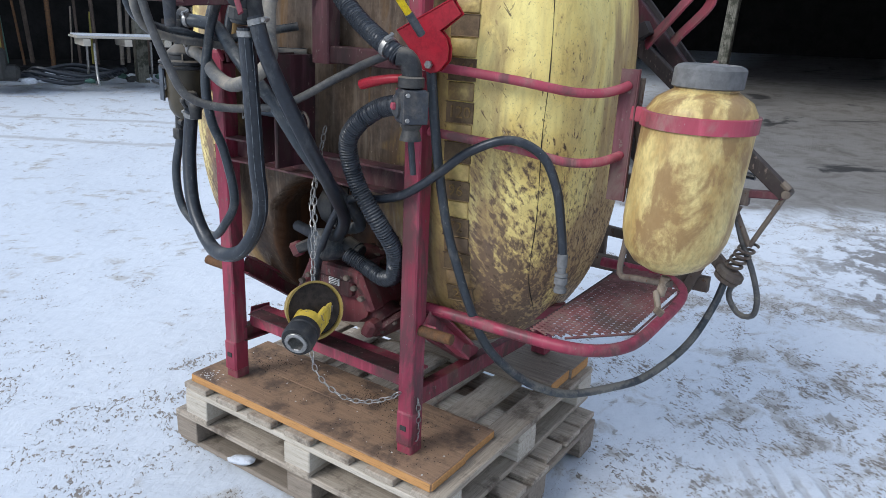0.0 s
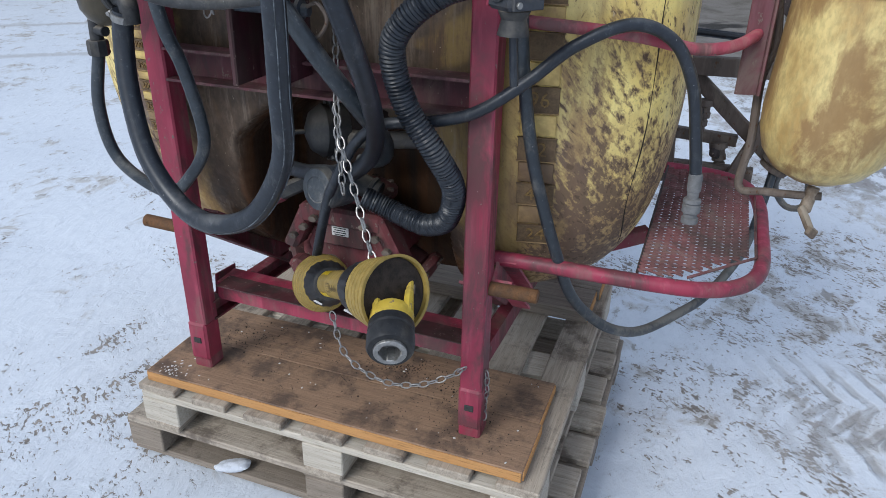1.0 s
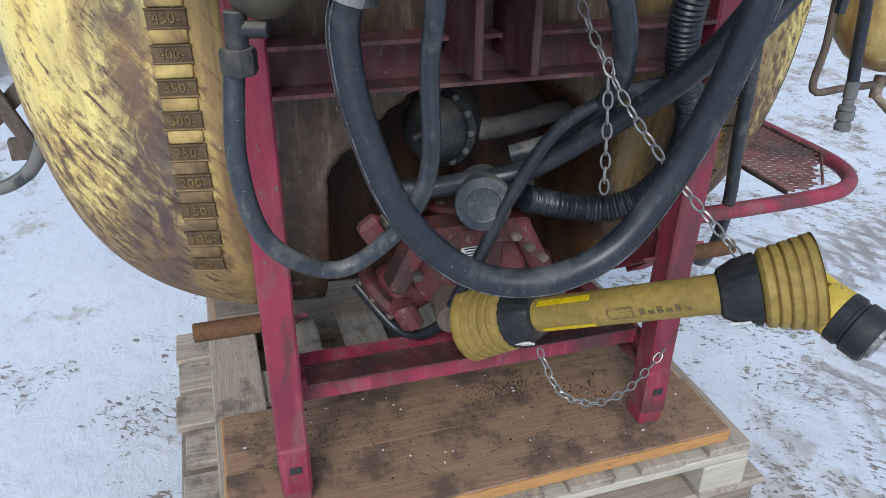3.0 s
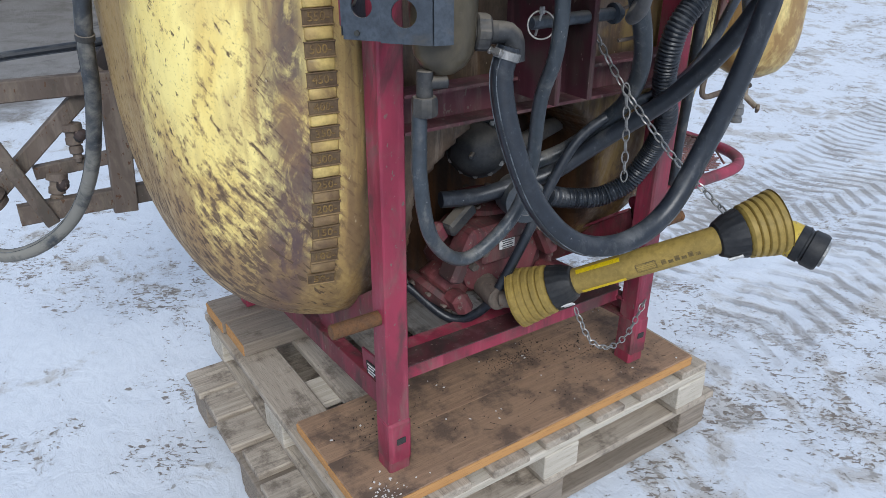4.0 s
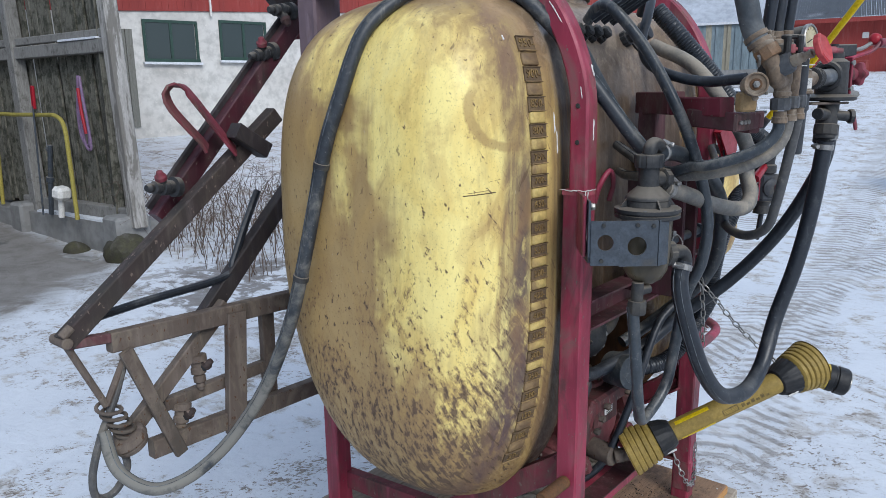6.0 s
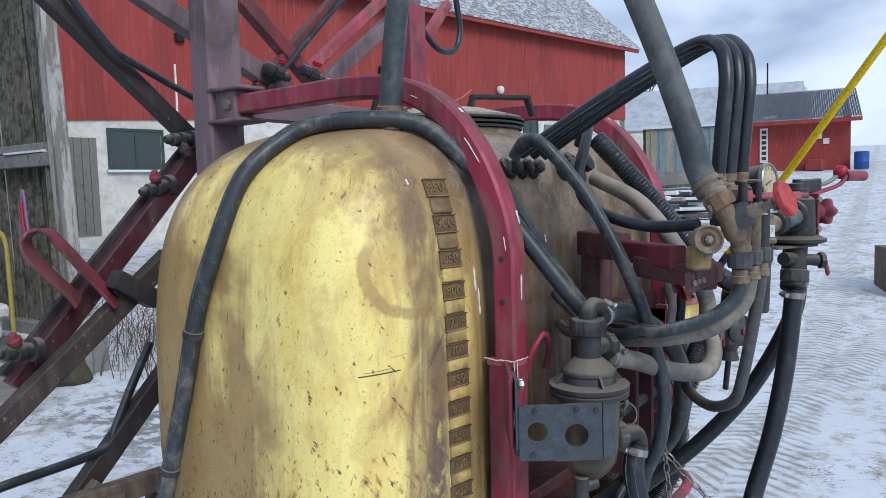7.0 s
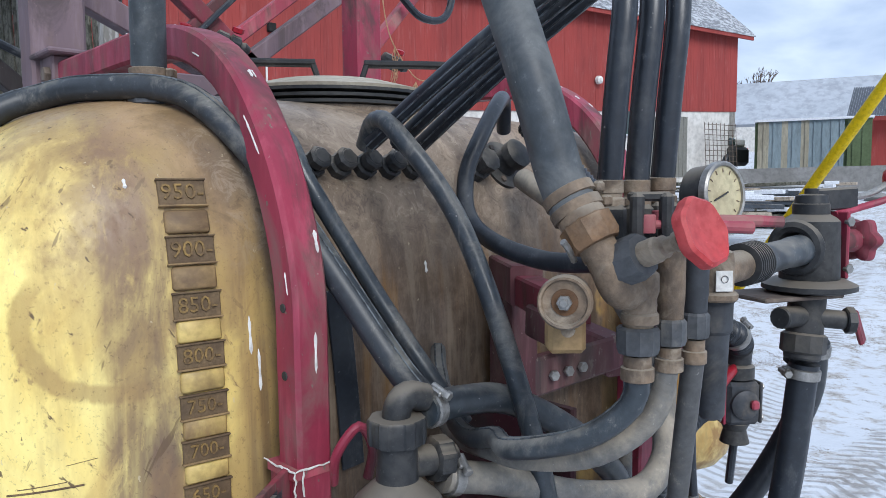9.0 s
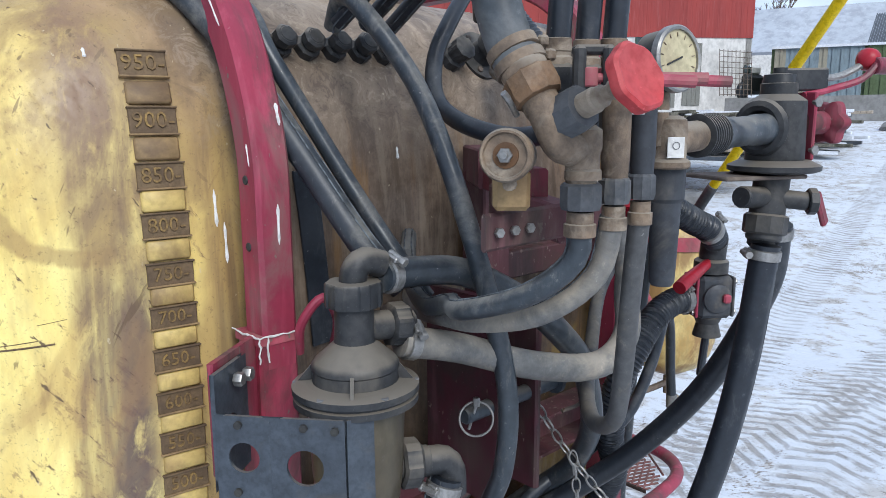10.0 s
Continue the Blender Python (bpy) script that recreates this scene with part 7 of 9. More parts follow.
vpart("side_tap", "black_plastic", "black side tap", lambda b: (rod(b, VC + Vector((-0.01, -0.01, 1.54)), VC + Vector((0.02, -0.045, 1.535)), 0.014, 14), lathe(b, VC + Vector((0.02, -0.045, 1.535)), (0.6, -0.8, 0), [(0.018, 0), (0.02, 0.002), (0.02, 0.012), (0.016, 0.014)], 8)))
vpart("side_lever", "red_dirty", "dull red tap lever", lambda b: bar(b, VC + Vector((0.03, -0.055, 1.545)), VC + Vector((0.055, -0.06, 1.50)), 0.018, 0.008, (1, 0, 0)))
vpart("lever", "steel", "bright bent lever", lambda b: sweep(b, smooth_path([VC + Vector((-0.01, 0, 1.712)), VC + Vector((0.05, -0.02, 1.715)), VC + Vector((0.11, -0.045, 1.72)), VC + Vector((0.16, -0.07, 1.745))], 0.01), 0.0055, 10))
vpart("lever_hub", "black_plastic", "black lever hub", lambda b: (lathe(b, VC + Vector((0, 0, 1.70)), (0, 0, 1), [(0.026, 0), (0.022, 0.02), (0.010, 0.022), (0.010, 0.03)], 16), bar(b, VC + Vector((0.0, 0, 1.712)), VC + Vector((0.085, -0.03, 1.715)), 0.034, 0.018, (0, 0, 1))))
vpart("lever_ball", "bright_red", "red ball knob", lambda b: lathe(b, VC + Vector((0.155, -0.068, 1.745)), (0.5, -0.22, 0.25), [(0.003, -0.018), (0.012, -0.013), (0.0175, -0.004), (0.018, 0.004), (0.012, 0.014), (0.003, 0.018)], 20))
vpart("side_plate", "red", "crimson side plate", lambda b: box(b, VC + Vector((0.045, -0.02, 1.645)), (0.006, 0.05, 0.10), pose(0, 0, 0, 0, 0, -25), 0.002))
for zz in (1.61, 1.68):
    vpart("plate_bolt", "steel", "bolt head", lambda b: hexnut(b, VC + Vector((0.040, -0.038, zz)), (-0.4, -0.9, 0), 0.008, 0.008))
vpart("star_knob", "red_dirty", "dull red star knob", lambda b: (rod(b, VC + Vector((0.04, -0.02, 1.65)), VC + Vector((0.085, -0.035, 1.65)), 0.018, 14), lobed(b, VC + Vector((0.085, -0.035, 1.65)), (0.93, -0.36, 0), 0.032, 0.022, 6, 0.12)))
vpart("second_lever", "red", "crimson flat lever", lambda b: (sweep(b, smooth_path([VC + Vector((0.04, -0.02, 1.69)), VC + Vector((0.09, -0.04, 1.70)), VC + Vector((0.13, -0.07, 1.715)), VC + Vector((0.15, -0.085, 1.74))], 0.01), 0.0055, 8), rod(b, VC + Vector((0.145, -0.08, 1.735)), VC + Vector((0.22, -0.11, 1.735)), 0.013, 14)))
valve_fit = Matrix.Translation((VC.x, VC.y, 1.629)) @ Matrix.Scale(0.86, 4) @ Matrix.Translation((-VC.x, -VC.y, -1.645))
for ob in VAL.children_recursive:
    ob.data.transform(valve_fit)
rodp = Vector((0.444, -0.122, 1.513))
b = bmesh.new()
rod(b, rodp, rodp + Vector((-0.252, -0.59, 0.768)) * 1.10, 0.0085, 14)
lone("marker_rod", b, M["label_yellow"], "bright yellow fibreglass rod", "rod")
b = bmesh.new()
rod(b, rodp - Vector((-0.012, -0.028, 0.037)), rodp + Vector((-0.003, -0.006, 0.008)), 0.0098, 12)
lone("rod_socket", b, M["nut_grey"], "grey socket holding a yellow rod", "socket")

# ---------------------------------------------------------------- corner valve with red lever
CV = thing("corner_valve", (0.40, -0.03, 1.24), "black corner tap with a red lever on the frame post", "valve")


def kpart(name, material, label, fill):
    b = bmesh.new()
    fill(b)
    return part(name, b, M[material], CV, label)


VB = Vector((0.456, -0.124, 1.319))
turn_v = pose(0, 0, 0, 0, 0, -38)
ex, ey = turn_v.to_3x3() @ Vector((1, 0, 0)), turn_v.to_3x3() @ Vector((0, 1, 0))
kpart("body", "dusty_plastic", "dusty black tap body", lambda b: box(b, VB, (0.062, 0.066, 0.078), turn_v, 0.007))
kpart("front_boss", "dusty_plastic", "round boss of the tap", lambda b: lathe(b, VB - ey * 0.028, -ey, [(0.026, 0), (0.026, 0.010), (0.020, 0.014), (0.008, 0.015)], 24))
for o in (-1, 1):
    kpart("side_plate", "red" if o < 0 else "dusty_plastic", "crimson clamping plate" if o < 0 else "dusty clamping plate", lambda b: box(b, VB + ex * o * 0.034, (0.005, 0.058, 0.074), turn_v, 0.0015))
    for zz in (-0.028, 0.028):
        kpart("plate_bolt", "steel", "small bolt head", lambda b: hexnut(b, VB + ex * o * 0.0365 + ey * -0.02 + Vector((0, 0, zz)), ex * o, 0.0055, 0.005))
kpart("hose_claw", "nut_grey", "black claw coupling", lambda b: (lathe(b, VB - ex * 0.036, -ex + Vector((0, 0.25, 0)), [(0.026, 0), (0.031, 0.002), (0.031, 0.012), (0.026, 0.014)], 24), box(b, VB - ex * 0.044 + Vector((0, 0, 0.031)), (0.014, 0.012, 0.012), turn_v, 0.002), box(b, VB - ex * 0.044 - Vector((0, 0, 0.031)), (0.014, 0.012, 0.012), turn_v, 0.002)))
kpart("lower_nut", "black_plastic", "black outlet nut", lambda b: lathe(b, VB + Vector((0, 0, -0.038)), (0, 0, -1), [(0.024, 0), (0.026, 0.003), (0.020, 0.016), (0.025, 0.036), (0.026, 0.040), (0.018, 0.041)], 20))
kpart("upper_nut", "black_plastic", "black union nut", lambda b: lathe(b, VB + Vector((-0.002, -0.002, 0.040)), (0, 0, 1), [(0.024, 0), (0.0305, 0.003), (0.0305, 0.024), (0.026, 0.027), (0.023, 0.028)], 28))
kpart("elbow", "black_plastic", "black hose elbow", lambda b: sweep(b, smooth_path([VB + Vector((0, -0.002, 0.06)), VB + Vector((-0.001, -0.004, 0.085)), VB + Vector((-0.010, -0.010, 0.104)), (0.428, -0.142, 1.428)], 0.006), 0.0235, 18))
kpart("tag", "red_faded", "faded pink plastic tag", lambda b: box(b, VB + ex * 0.012 - ey * 0.046 + Vector((0, 0, 0.002)), (0.014, 0.012, 0.016), turn_v, 0.003))
kpart("red_lever", "bright_red", "bright red lever", lambda b: sweep(b, smooth_path([VB + Vector((-0.012, -0.004, 0.062)), (0.40, -0.134, 1.376), (0.352, -0.138, 1.366), (0.318, -0.139, 1.356)], 0.008), lambda d: 0.0085 + 0.0035 * min(1.0, d / 0.1), 12))
kpart("outlet_pipe", "hose", "thin black drain pipe", lambda b: rod(b, VB + Vector((0, 0, -0.07)), VB + Vector((0.004, 0.01, -0.16)), 0.0075, 10))
# folded red bracket bolted to the post head
RB = thing("lever_bracket", (0.40, -0.03, 1.40), "bright red folded bracket bolted to the frame post", "bracket")
plate = [(0.392, 1.424), (0.336, 1.479), (0.490, 1.555), (0.515, 1.525), (0.460, 1.486), (0.478, 1.470), (0.486, 1.448), (0.484, 1.420), (0.462, 1.395), (0.438, 1.388), (0.415, 1.395)]
for yy, nm in ((-0.030, "front_plate"), (-0.016, "back_plate")):
    b = bmesh.new()
    slab(b, [Vector((x0, yy, z0)) for x0, z0 in plate], 0.004)
    part(nm, b, M["bright_red"], RB, "bright red bracket plate")
b = bmesh.new()
bar(b, (0.336, -0.021, 1.481), (0.490, -0.021, 1.557), 0.022, 0.004, (0, 1, 0), 0.001)
part("fold", b, M["bright_red"], RB, "folded top edge")
b = bmesh.new()
hexnut(b, (0.438, -0.034, 1.408), (0, -1, 0), 0.010, 0.010)
part("pivot", b, M["steel"], RB, "pivot bolt")

# ---------------------------------------------------------------- clean water jar, step, guard rails
JC = Vector((1.0, 0.252, 0))
JAR = thing("water_jar", (1.01, 0.252, 0.93), "dirty yellow plastic water jar with a grey screw cap", "water tank")
b = bmesh.new()
lathe(b, JC + Vector((0, 0, 0.945)), (0, 0, 1), [(0.018, 0), (0.055, 0.008), (0.098, 0.028), (0.128, 0.06), (0.143, 0.10), (0.148, 0.14), (0.148, 0.37), (0.143, 0.395), (0.125, 0.42), (0.095, 0.436), (0.084, 0.442), (0.084, 0.47)], 48)
part("jar_body", b, M["tank_jar"], JAR, "stained yellow plastic jar")
b = bmesh.new()
lathe(b, JC + Vector((0, 0, 1.392)), (0, 0, 1), [(0.086, 0), (0.092, 0.003), (0.092, 0.042), (0.086, 0.048), (0.074, 0.052), (0.070, 0.049), (0.01, 0.049)], 64, wobble=lambda a, h: 1 + 0.025 * (1 if math.cos(8 * a) > 0.8 else 0))
part("cap", b, M["cap_grey"], JAR, "dusty grey screw cap")
b = bmesh.new()
lathe(b, JC + Vector((0, 0, 1.300)), (0, 0, 1), [(0.149, 0), (0.154, 0.001), (0.154, 0.035), (0.149, 0.036)], 48)
bar(b, JC + Vector((-0.15, -0.02, 1.318)), JC + Vector((-0.21, 0.0, 1.318)), 0.005, 0.036, (0, 1, 0))
part("strap", b, M["red_faded"], JAR, "worn crimson steel strap")
b = bmesh.new()
rod(b, (1.005, 0.25, 0.935), (1.0, 0.245, 0.885), 0.014, 14)
rod(b, (0.99, 0.235, 0.895), (1.015, 0.20, 0.865), 0.009, 10)
box(b, (1.02, 0.195, 0.86), (0.03, 0.012, 0.02), pose(0, 0, 0, 0, 30, 40), 0.003)
part("drain_cock", b, M["brass_dirty"], JAR, "grey drain cock")
# the jar hangs aslant in its strap and is a little slimmer than its bracket
for o in JAR.children:
    for v in o.data.vertices:
        v.co.x = JC.x - 0.006 + (v.co.x - JC.x) * 0.86 + 0.058 * (v.co.z - 1.2)
        v.co.y = JC.y + (v.co.y - JC.y) * 0.86 + 0.038 * (v.co.z - 1.2)
HOLD = thing("jar_bracket", (0.83, 0.25, 0.8), "crimson steel bracket holding the jar", "bracket")
b = bmesh.new()
bar(b, (0.825, 0.245, 1.10), (0.825, 0.25, 1.42), 0.042, 0.008, (1, 0.3, 0))
bar(b, (0.845, 0.255, 1.10), (0.845, 0.26, 1.42), 0.006, 0.035, (1, 0.3, 0))
part("back_plate", b, M["dusty_red"], HOLD, "scraped crimson plate")
b = bmesh.new()
sweep(b, smooth_path([(0.85, 0.27, 1.40), (0.848, 0.275, 1.30), (0.862, 0.28, 1.20), (0.85, 0.285, 1.12), (0.855, 0.285, 1.0), (0.85, 0.285, 0.90), (0.90, 0.26, 0.905), (0.97, 0.24, 0.915), (1.0, 0.235, 0.92)], 0.012), 0.0085, 10)
part("carrier_strap", b, M["rust_grey"], HOLD, "bent grey carrier strap")


def guard_rail(z0, z1, name):
    b = bmesh.new()
    sweep(b, smooth_path([(0.40, 0.03, z0), (0.50, 0.04, z0 - 0.006), (0.62, 0.085, z0 - 0.02), (0.72, 0.15, z1), (0.78, 0.195, z1), (0.815, 0.23, z1 + 0.012), (0.825, 0.25, z1 + 0.02)], 0.012), 0.0115, 16)
    lone(name, b, M["red_faded"], "rounded crimson guard rail round the tank", "guard rail", "guard rails")


guard_rail(1.400, 1.362, "guard_rail")
guard_rail(1.240, 1.194, "guard_rail")

STEP = thing("step_platform", (0.75, 0.4, 0.72), "crimson step with an expanded metal tread", "step")
SZ = 0.735
b = bmesh.new()
sweep(b, smooth_path([(0.375, 0.088, SZ), (0.47, 0.092, SZ), (0.60, 0.094, SZ), (0.73, 0.098, SZ), (0.82, 0.112, SZ), (0.882, 0.152, SZ), (0.918, 0.215, SZ), (0.930, 0.30, SZ), (0.930, 0.45, SZ), (0.928, 0.60, SZ + 0.001), (0.912, 0.70, SZ + 0.002), (0.872, 0.772, SZ + 0.003), (0.80, 0.808, SZ + 0.004), (0.70, 0.815, SZ + 0.004), (0.60, 0.815, SZ + 0.004)], 0.014), 0.0165, 16)
part("tube_frame", b, M["red"], STEP, "bent crimson tube frame")
b = bmesh.new()
px_, py_ = 0.036, 0.0165


def on_tread(x, y):
    right = 0.912 if y < 0.66 else 0.912 - (y - 0.66) * 0.55
    return 0.682 < x < right and 0.118 < y < 0.79 and x - 0.775 < (y - 0.13) * 0.88


rows_ = int(0.70 / (py_ / 2))
for j in range(rows_):
    y = 0.115 + j * py_ / 2
    x = 0.665 + (j % 2) * px_ / 2
    while x < 0.93:
        if on_tread(x, y) and on_tread(x + px_ / 2, y):
            for sy in (-1, 1):
                # each strand is tilted, so that it catches light along one edge
                bar(b, (x, y, SZ + 0.013), (x + px_ / 2, y + sy * py_ / 2, SZ + 0.013), 0.0050, 0.0022, (0, 1, 0.55), 0.0003)
        x += px_
tagged(part("tread", b, M["tread"], STEP, "faded crimson expanded metal tread", False), kind="stuff")
b = bmesh.new()
bar(b, (0.684, 0.118, SZ + 0.009), (0.684, 0.80, SZ + 0.012), 0.006, 0.012, (1, 0, 0))
part("tread_edge", b, M["soiled_maroon"], STEP, "dark tread edge")
b = bmesh.new()
bar(b, (0.783, 0.128, SZ + 0.013), (0.914, 0.276, SZ + 0.013), 0.008, 0.006, (0, 0, 1))
bar(b, (0.914, 0.276, SZ + 0.013), (0.914, 0.665, SZ + 0.013), 0.008, 0.006, (0, 0, 1))
bar(b, (0.914, 0.665, SZ + 0.013), (0.842, 0.790, SZ + 0.013), 0.008, 0.006, (0, 0, 1))
part("tread_corner", b, M["tread"], STEP, "tread border strip")
b = bmesh.new()
bar(b, (0.40, 0.20, 0.66), (0.68, 0.36, 0.728), 0.035, 0.03, (0, 0, 1))
part("strut", b, M["red_dirty"], STEP, "soiled step strut")
b = bmesh.new()
channel(b, (0.40, 0.06, 0.72), (0.405, 0.24, 0.56), 0.04, 0.05, 0.006, (1, 0, 0))
part("gusset", b, M["red_faded"], STEP, "step gusset")


# ---------------------------------------------------------------- spray boom, folded behind the tank
def boom(sx):
    bo = thing("spray_boom", (sx * 0.7, 1.0, 0.62), "folded lattice spray boom of dirty steel with a breakaway spring", "spray boom", "boom halves")

    def member(name, a, c, w, h, material, label="", side=(0, 1, 0)):
        b = bmesh.new()
        bar(b, (sx * a[0], a[1], a[2]), (sx * c[0], c[1], c[2]), w, h, side, 0.003)
        return part(name, b, M[material], bo, label)

    member("top_chord", (1.0, 1.0, 1.005), (0.30, 1.0, 0.985), 0.035, 0.052, "rust_grey")
    member("hinge_link", (1.10, 1.0, 1.028), (0.94, 1.0, 1.012), 0.03, 0.024, "dusty_red")
    member("bottom_chord", (0.92, 1.0, 0.682), (0.30, 1.0, 0.675), 0.035, 0.052, "rust_grey")
    member("inner_chord", (0.86, 1.03, 0.778), (0.50, 1.03, 0.792), 0.03, 0.034, "rust_grey")
    member("upright", (0.637, 0.985, 1.0), (0.665, 0.985, 0.64), 0.025, 0.062, "rust_grey")
    member("upright", (0.50, 1.03, 1.0), (0.505, 1.03, 0.66), 0.025, 0.045, "rust_grey")
    member("diagonal", (0.972, 0.975, 0.98), (0.848, 0.975, 0.650), 0.018, 0.036, "rust_grey")
    member("diagonal", (0.645, 1.02, 1.02), (0.955, 1.02, 0.748), 0.03, 0.042, "rust_grey")
    member("fold_arm", (1.105, 1.005, 1.032), (0.44, 1.005, 1.553), 0.042, 0.046, "soiled_maroon")
    member("fold_arm", (0.70, 1.06, 0.975), (0.18, 1.06, 1.50), 0.04, 0.05, "plum")
    member("fold_arm", (0.80, 1.065, 1.285), (0.24, 1.065, 1.888), 0.045, 0.048, "deep_maroon")
    member("arm_lip", (0.815, 1.085, 1.315), (0.265, 1.085, 1.905), 0.012, 0.02, "plum")
    b = bmesh.new()
    rod(b, (sx * 1.108, 0.975, 1.035), (sx * 1.108, 1.05, 1.035), 0.014, 12)
    rod(b, (sx * 1.115, 0.99, 1.05), (sx * 1.09, 0.99, 1.07), 0.012, 10)
    part("hinge_bolt", b, M["rust_grey"], bo, "dirty hinge bolt")
    for a in ((1.105, 1.0, 1.03), (0.968, 1.0, 0.95)):
        b = bmesh.new()
        rod(b, (sx * a[0], a[1], a[2]), (sx * 1.027, 0.995, 0.845), 0.009, 10)
        part("spring_rod", b, M["rust_grey"], bo, "thin dirty rod")
    sp = []
    for i in range(121):
        t = i / 120
        a = t * 2 * math.pi * 5
        c = Vector((sx * (1.028 - 0.048 * t), 0.995, 0.848 - 0.10 * t))
        sp.append(c + Vector((math.cos(a) * 0.027, math.sin(a) * 0.027, math.sin(a) * 0.004)))
    b = bmesh.new()
    sweep(b, sp, 0.005, 8)
    part("spring", b, M["rust_grey"], bo, "dirty coil spring")
    b = bmesh.new()
    lathe(b, (sx * 0.985, 0.995, 0.745), (-sx * 0.45, 0, -0.9), [(0.03, -0.01), (0.047, -0.004), (0.05, 0.012), (0.04, 0.018), (0.045, 0.022), (0.042, 0.034), (0.02, 0.04)], 20)
    part("spring_seat", b, M["rust_grey"], bo, "mud-caked spring seat")
    b = bmesh.new()
    sweep(b, smooth_path([(sx * 1.0, 1.0, 0.72), (sx * 0.99, 1.0, 0.66), (sx * 1.03, 1.0, 0.605), (sx * 1.075, 1.0, 0.61), (sx * 1.08, 1.0, 0.67), (sx * 1.05, 1.0, 0.76), (sx * 1.0, 1.0, 0.86), (sx * 0.965, 1.0, 0.95)], 0.012), 0.010, 10)
    part("looped_hose", b, M["hose_grey"], bo, "grey looped hose")
    b = bmesh.new()
    sweep(b, smooth_path([(sx * 1.0, 1.04, 1.066), (sx * 0.85, 1.05, 1.075), (sx * 0.62, 1.05, 1.09), (sx * 0.58, 1.06, 1.13), (sx * 0.52, 1.08, 1.22), (sx * 0.45, 1.1, 1.32)], 0.014), 0.0115, 10)
    part("spray_line", b, M["hose"], bo, "dark spray line hose")
    for c, d, cap in (((0.751, 1.02, 0.885), (0, -0.1, -1), (-0.4, -0.5, 0.5)), ((0.811, 1.02, 0.760), (0.2, -0.1, -1), (-0.4, -0.5, 0.5)), ((0.780, 1.0, 1.375), (1, -0.2, 0.08), (0.4, -0.4, 1)),
                      ((0.400, 1.05, 1.735), (1, -0.15, -0.2), (0.35, -0.4, 0.9)), ((0.325, 1.05, 1.854), (1, -0.2, -0.02), (-0.1, -0.5, -0.9))):
        n, d = Vector((sx * c[0], c[1], c[2])), Vector((sx * d[0], d[1], d[2])).normalized()
        cap = Vector((sx * cap[0], cap[1], cap[2])).normalized()
        b = bmesh.new()
        lathe(b, n - d * 0.012, d, [(0.016, 0), (0.027, 0.003), (0.027, 0.020), (0.018, 0.023), (0.018, 0.036), (0.021, 0.040), (0.021, 0.056), (0.013, 0.059), (0.017, 0.064), (0.017, 0.080), (0.011, 0.084), (0.013, 0.094), (0.008, 0.104)], 14)
        nz = part("nozzle_body", b, M["rust_grey"] if c[2] < 1 else M["black_plastic"], bo, "mud-caked nozzle body" if c[2] < 1 else "black nozzle body")
        b = bmesh.new()
        rod(b, n + d * 0.038, n + d * 0.038 + cap * 0.026, 0.013, 12)
        part("nozzle_arm", b, M["black_plastic"], nz, "black nozzle branch")
        b = bmesh.new()
        lathe(b, n + d * 0.038 + cap * 0.024, cap, [(0.011, 0), (0.0155, 0.002), (0.0155, 0.012), (0.011, 0.016), (0.008, 0.026), (0.003, 0.028)], 12)
        part("nozzle_cap", b, M["soiled_maroon"] if c[2] < 1 else M["red_dirty"], nz, "red anti-drip cap")
    # strap loop welded on the fold arm
    b = bmesh.new()
    loop = smooth_path([(sx * (0.60 + a), 0.985, z) for a, z in ((-0.005, 1.455), (0.06, 1.535), (0.115, 1.604), (0.142, 1.630), (0.172, 1.632), (0.190, 1.612), (0.180, 1.582), (0.15, 1.545), (0.10, 1.490), (0.085, 1.468))], 0.012)
    box_sweep(b, loop, 0.052, 0.008, (-sx * 0.75, 0.66, 0), 0.002)
    part("rest_loop", b, M["red_dirty"], bo, "crimson strap loop")
    member("loop_bar", (0.605, 0.975, 1.515), (0.505, 0.975, 1.452), 0.05, 0.045, "plum")
    return bo


for sx in (-1, 1):
    boom(sx)
LAT = thing("boom_lattice", (0, 1.1, 1.7), "lattice of crimson and grey boom arms behind the tank", "boom lattice")
for a, c, w, h, mm in (((-0.78, 2.285), (-0.20, 1.780), 0.045, 0.042, "plum"), ((-0.46, 2.25), (0.06, 2.02), 0.045, 0.055, "purple"), ((-0.42, 2.25), (0.10, 2.01), 0.02, 0.03, "red_dirty"),
                       ((-0.14, 2.305), (0.20, 2.035), 0.04, 0.045, "red_dirty"), ((-0.06, 2.02), (0.31, 2.38), 0.03, 0.035, "red_dirty"), ((0.14, 2.095), (0.56, 2.425), 0.035, 0.035, "red_faded"),
                       ((0.18, 2.04), (0.70, 2.43), 0.04, 0.045, "purple"), ((0.57, 2.09), (0.90, 2.445), 0.035, 0.035, "red_faded"), ((-0.30, 1.80), (0.36, 1.86), 0.04, 0.05, "red_dirty")):
    b = bmesh.new()
    bar(b, (a[0], 1.10, a[1]), (c[0], 1.10, c[1]), w, h, (0, 1, 0), 0.003)
    part("arm", b, M[mm], LAT, "weathered lattice arm")
b = bmesh.new()
bar(b, (-0.035, 1.07, 2.03), (0.30, 1.07, 2.36), 0.02, 0.012, (0, 1, 0), 0.002)
part("rubber_strip", b, M["hose"], LAT, "black rubber strip")
b = bmesh.new()
sweep(b, smooth_path([(-0.70, 1.05, 2.27), (-0.621, 1.05, 2.169), (-0.54, 1.05, 2.075), (-0.50, 1.05, 2.050), (-0.39, 1.05, 2.002), (-0.25, 1.05, 1.941)], 0.03), 0.009, 10)
part("lattice_hose", b, M["hose"], LAT, "dark hose along an arm")
b = bmesh.new()
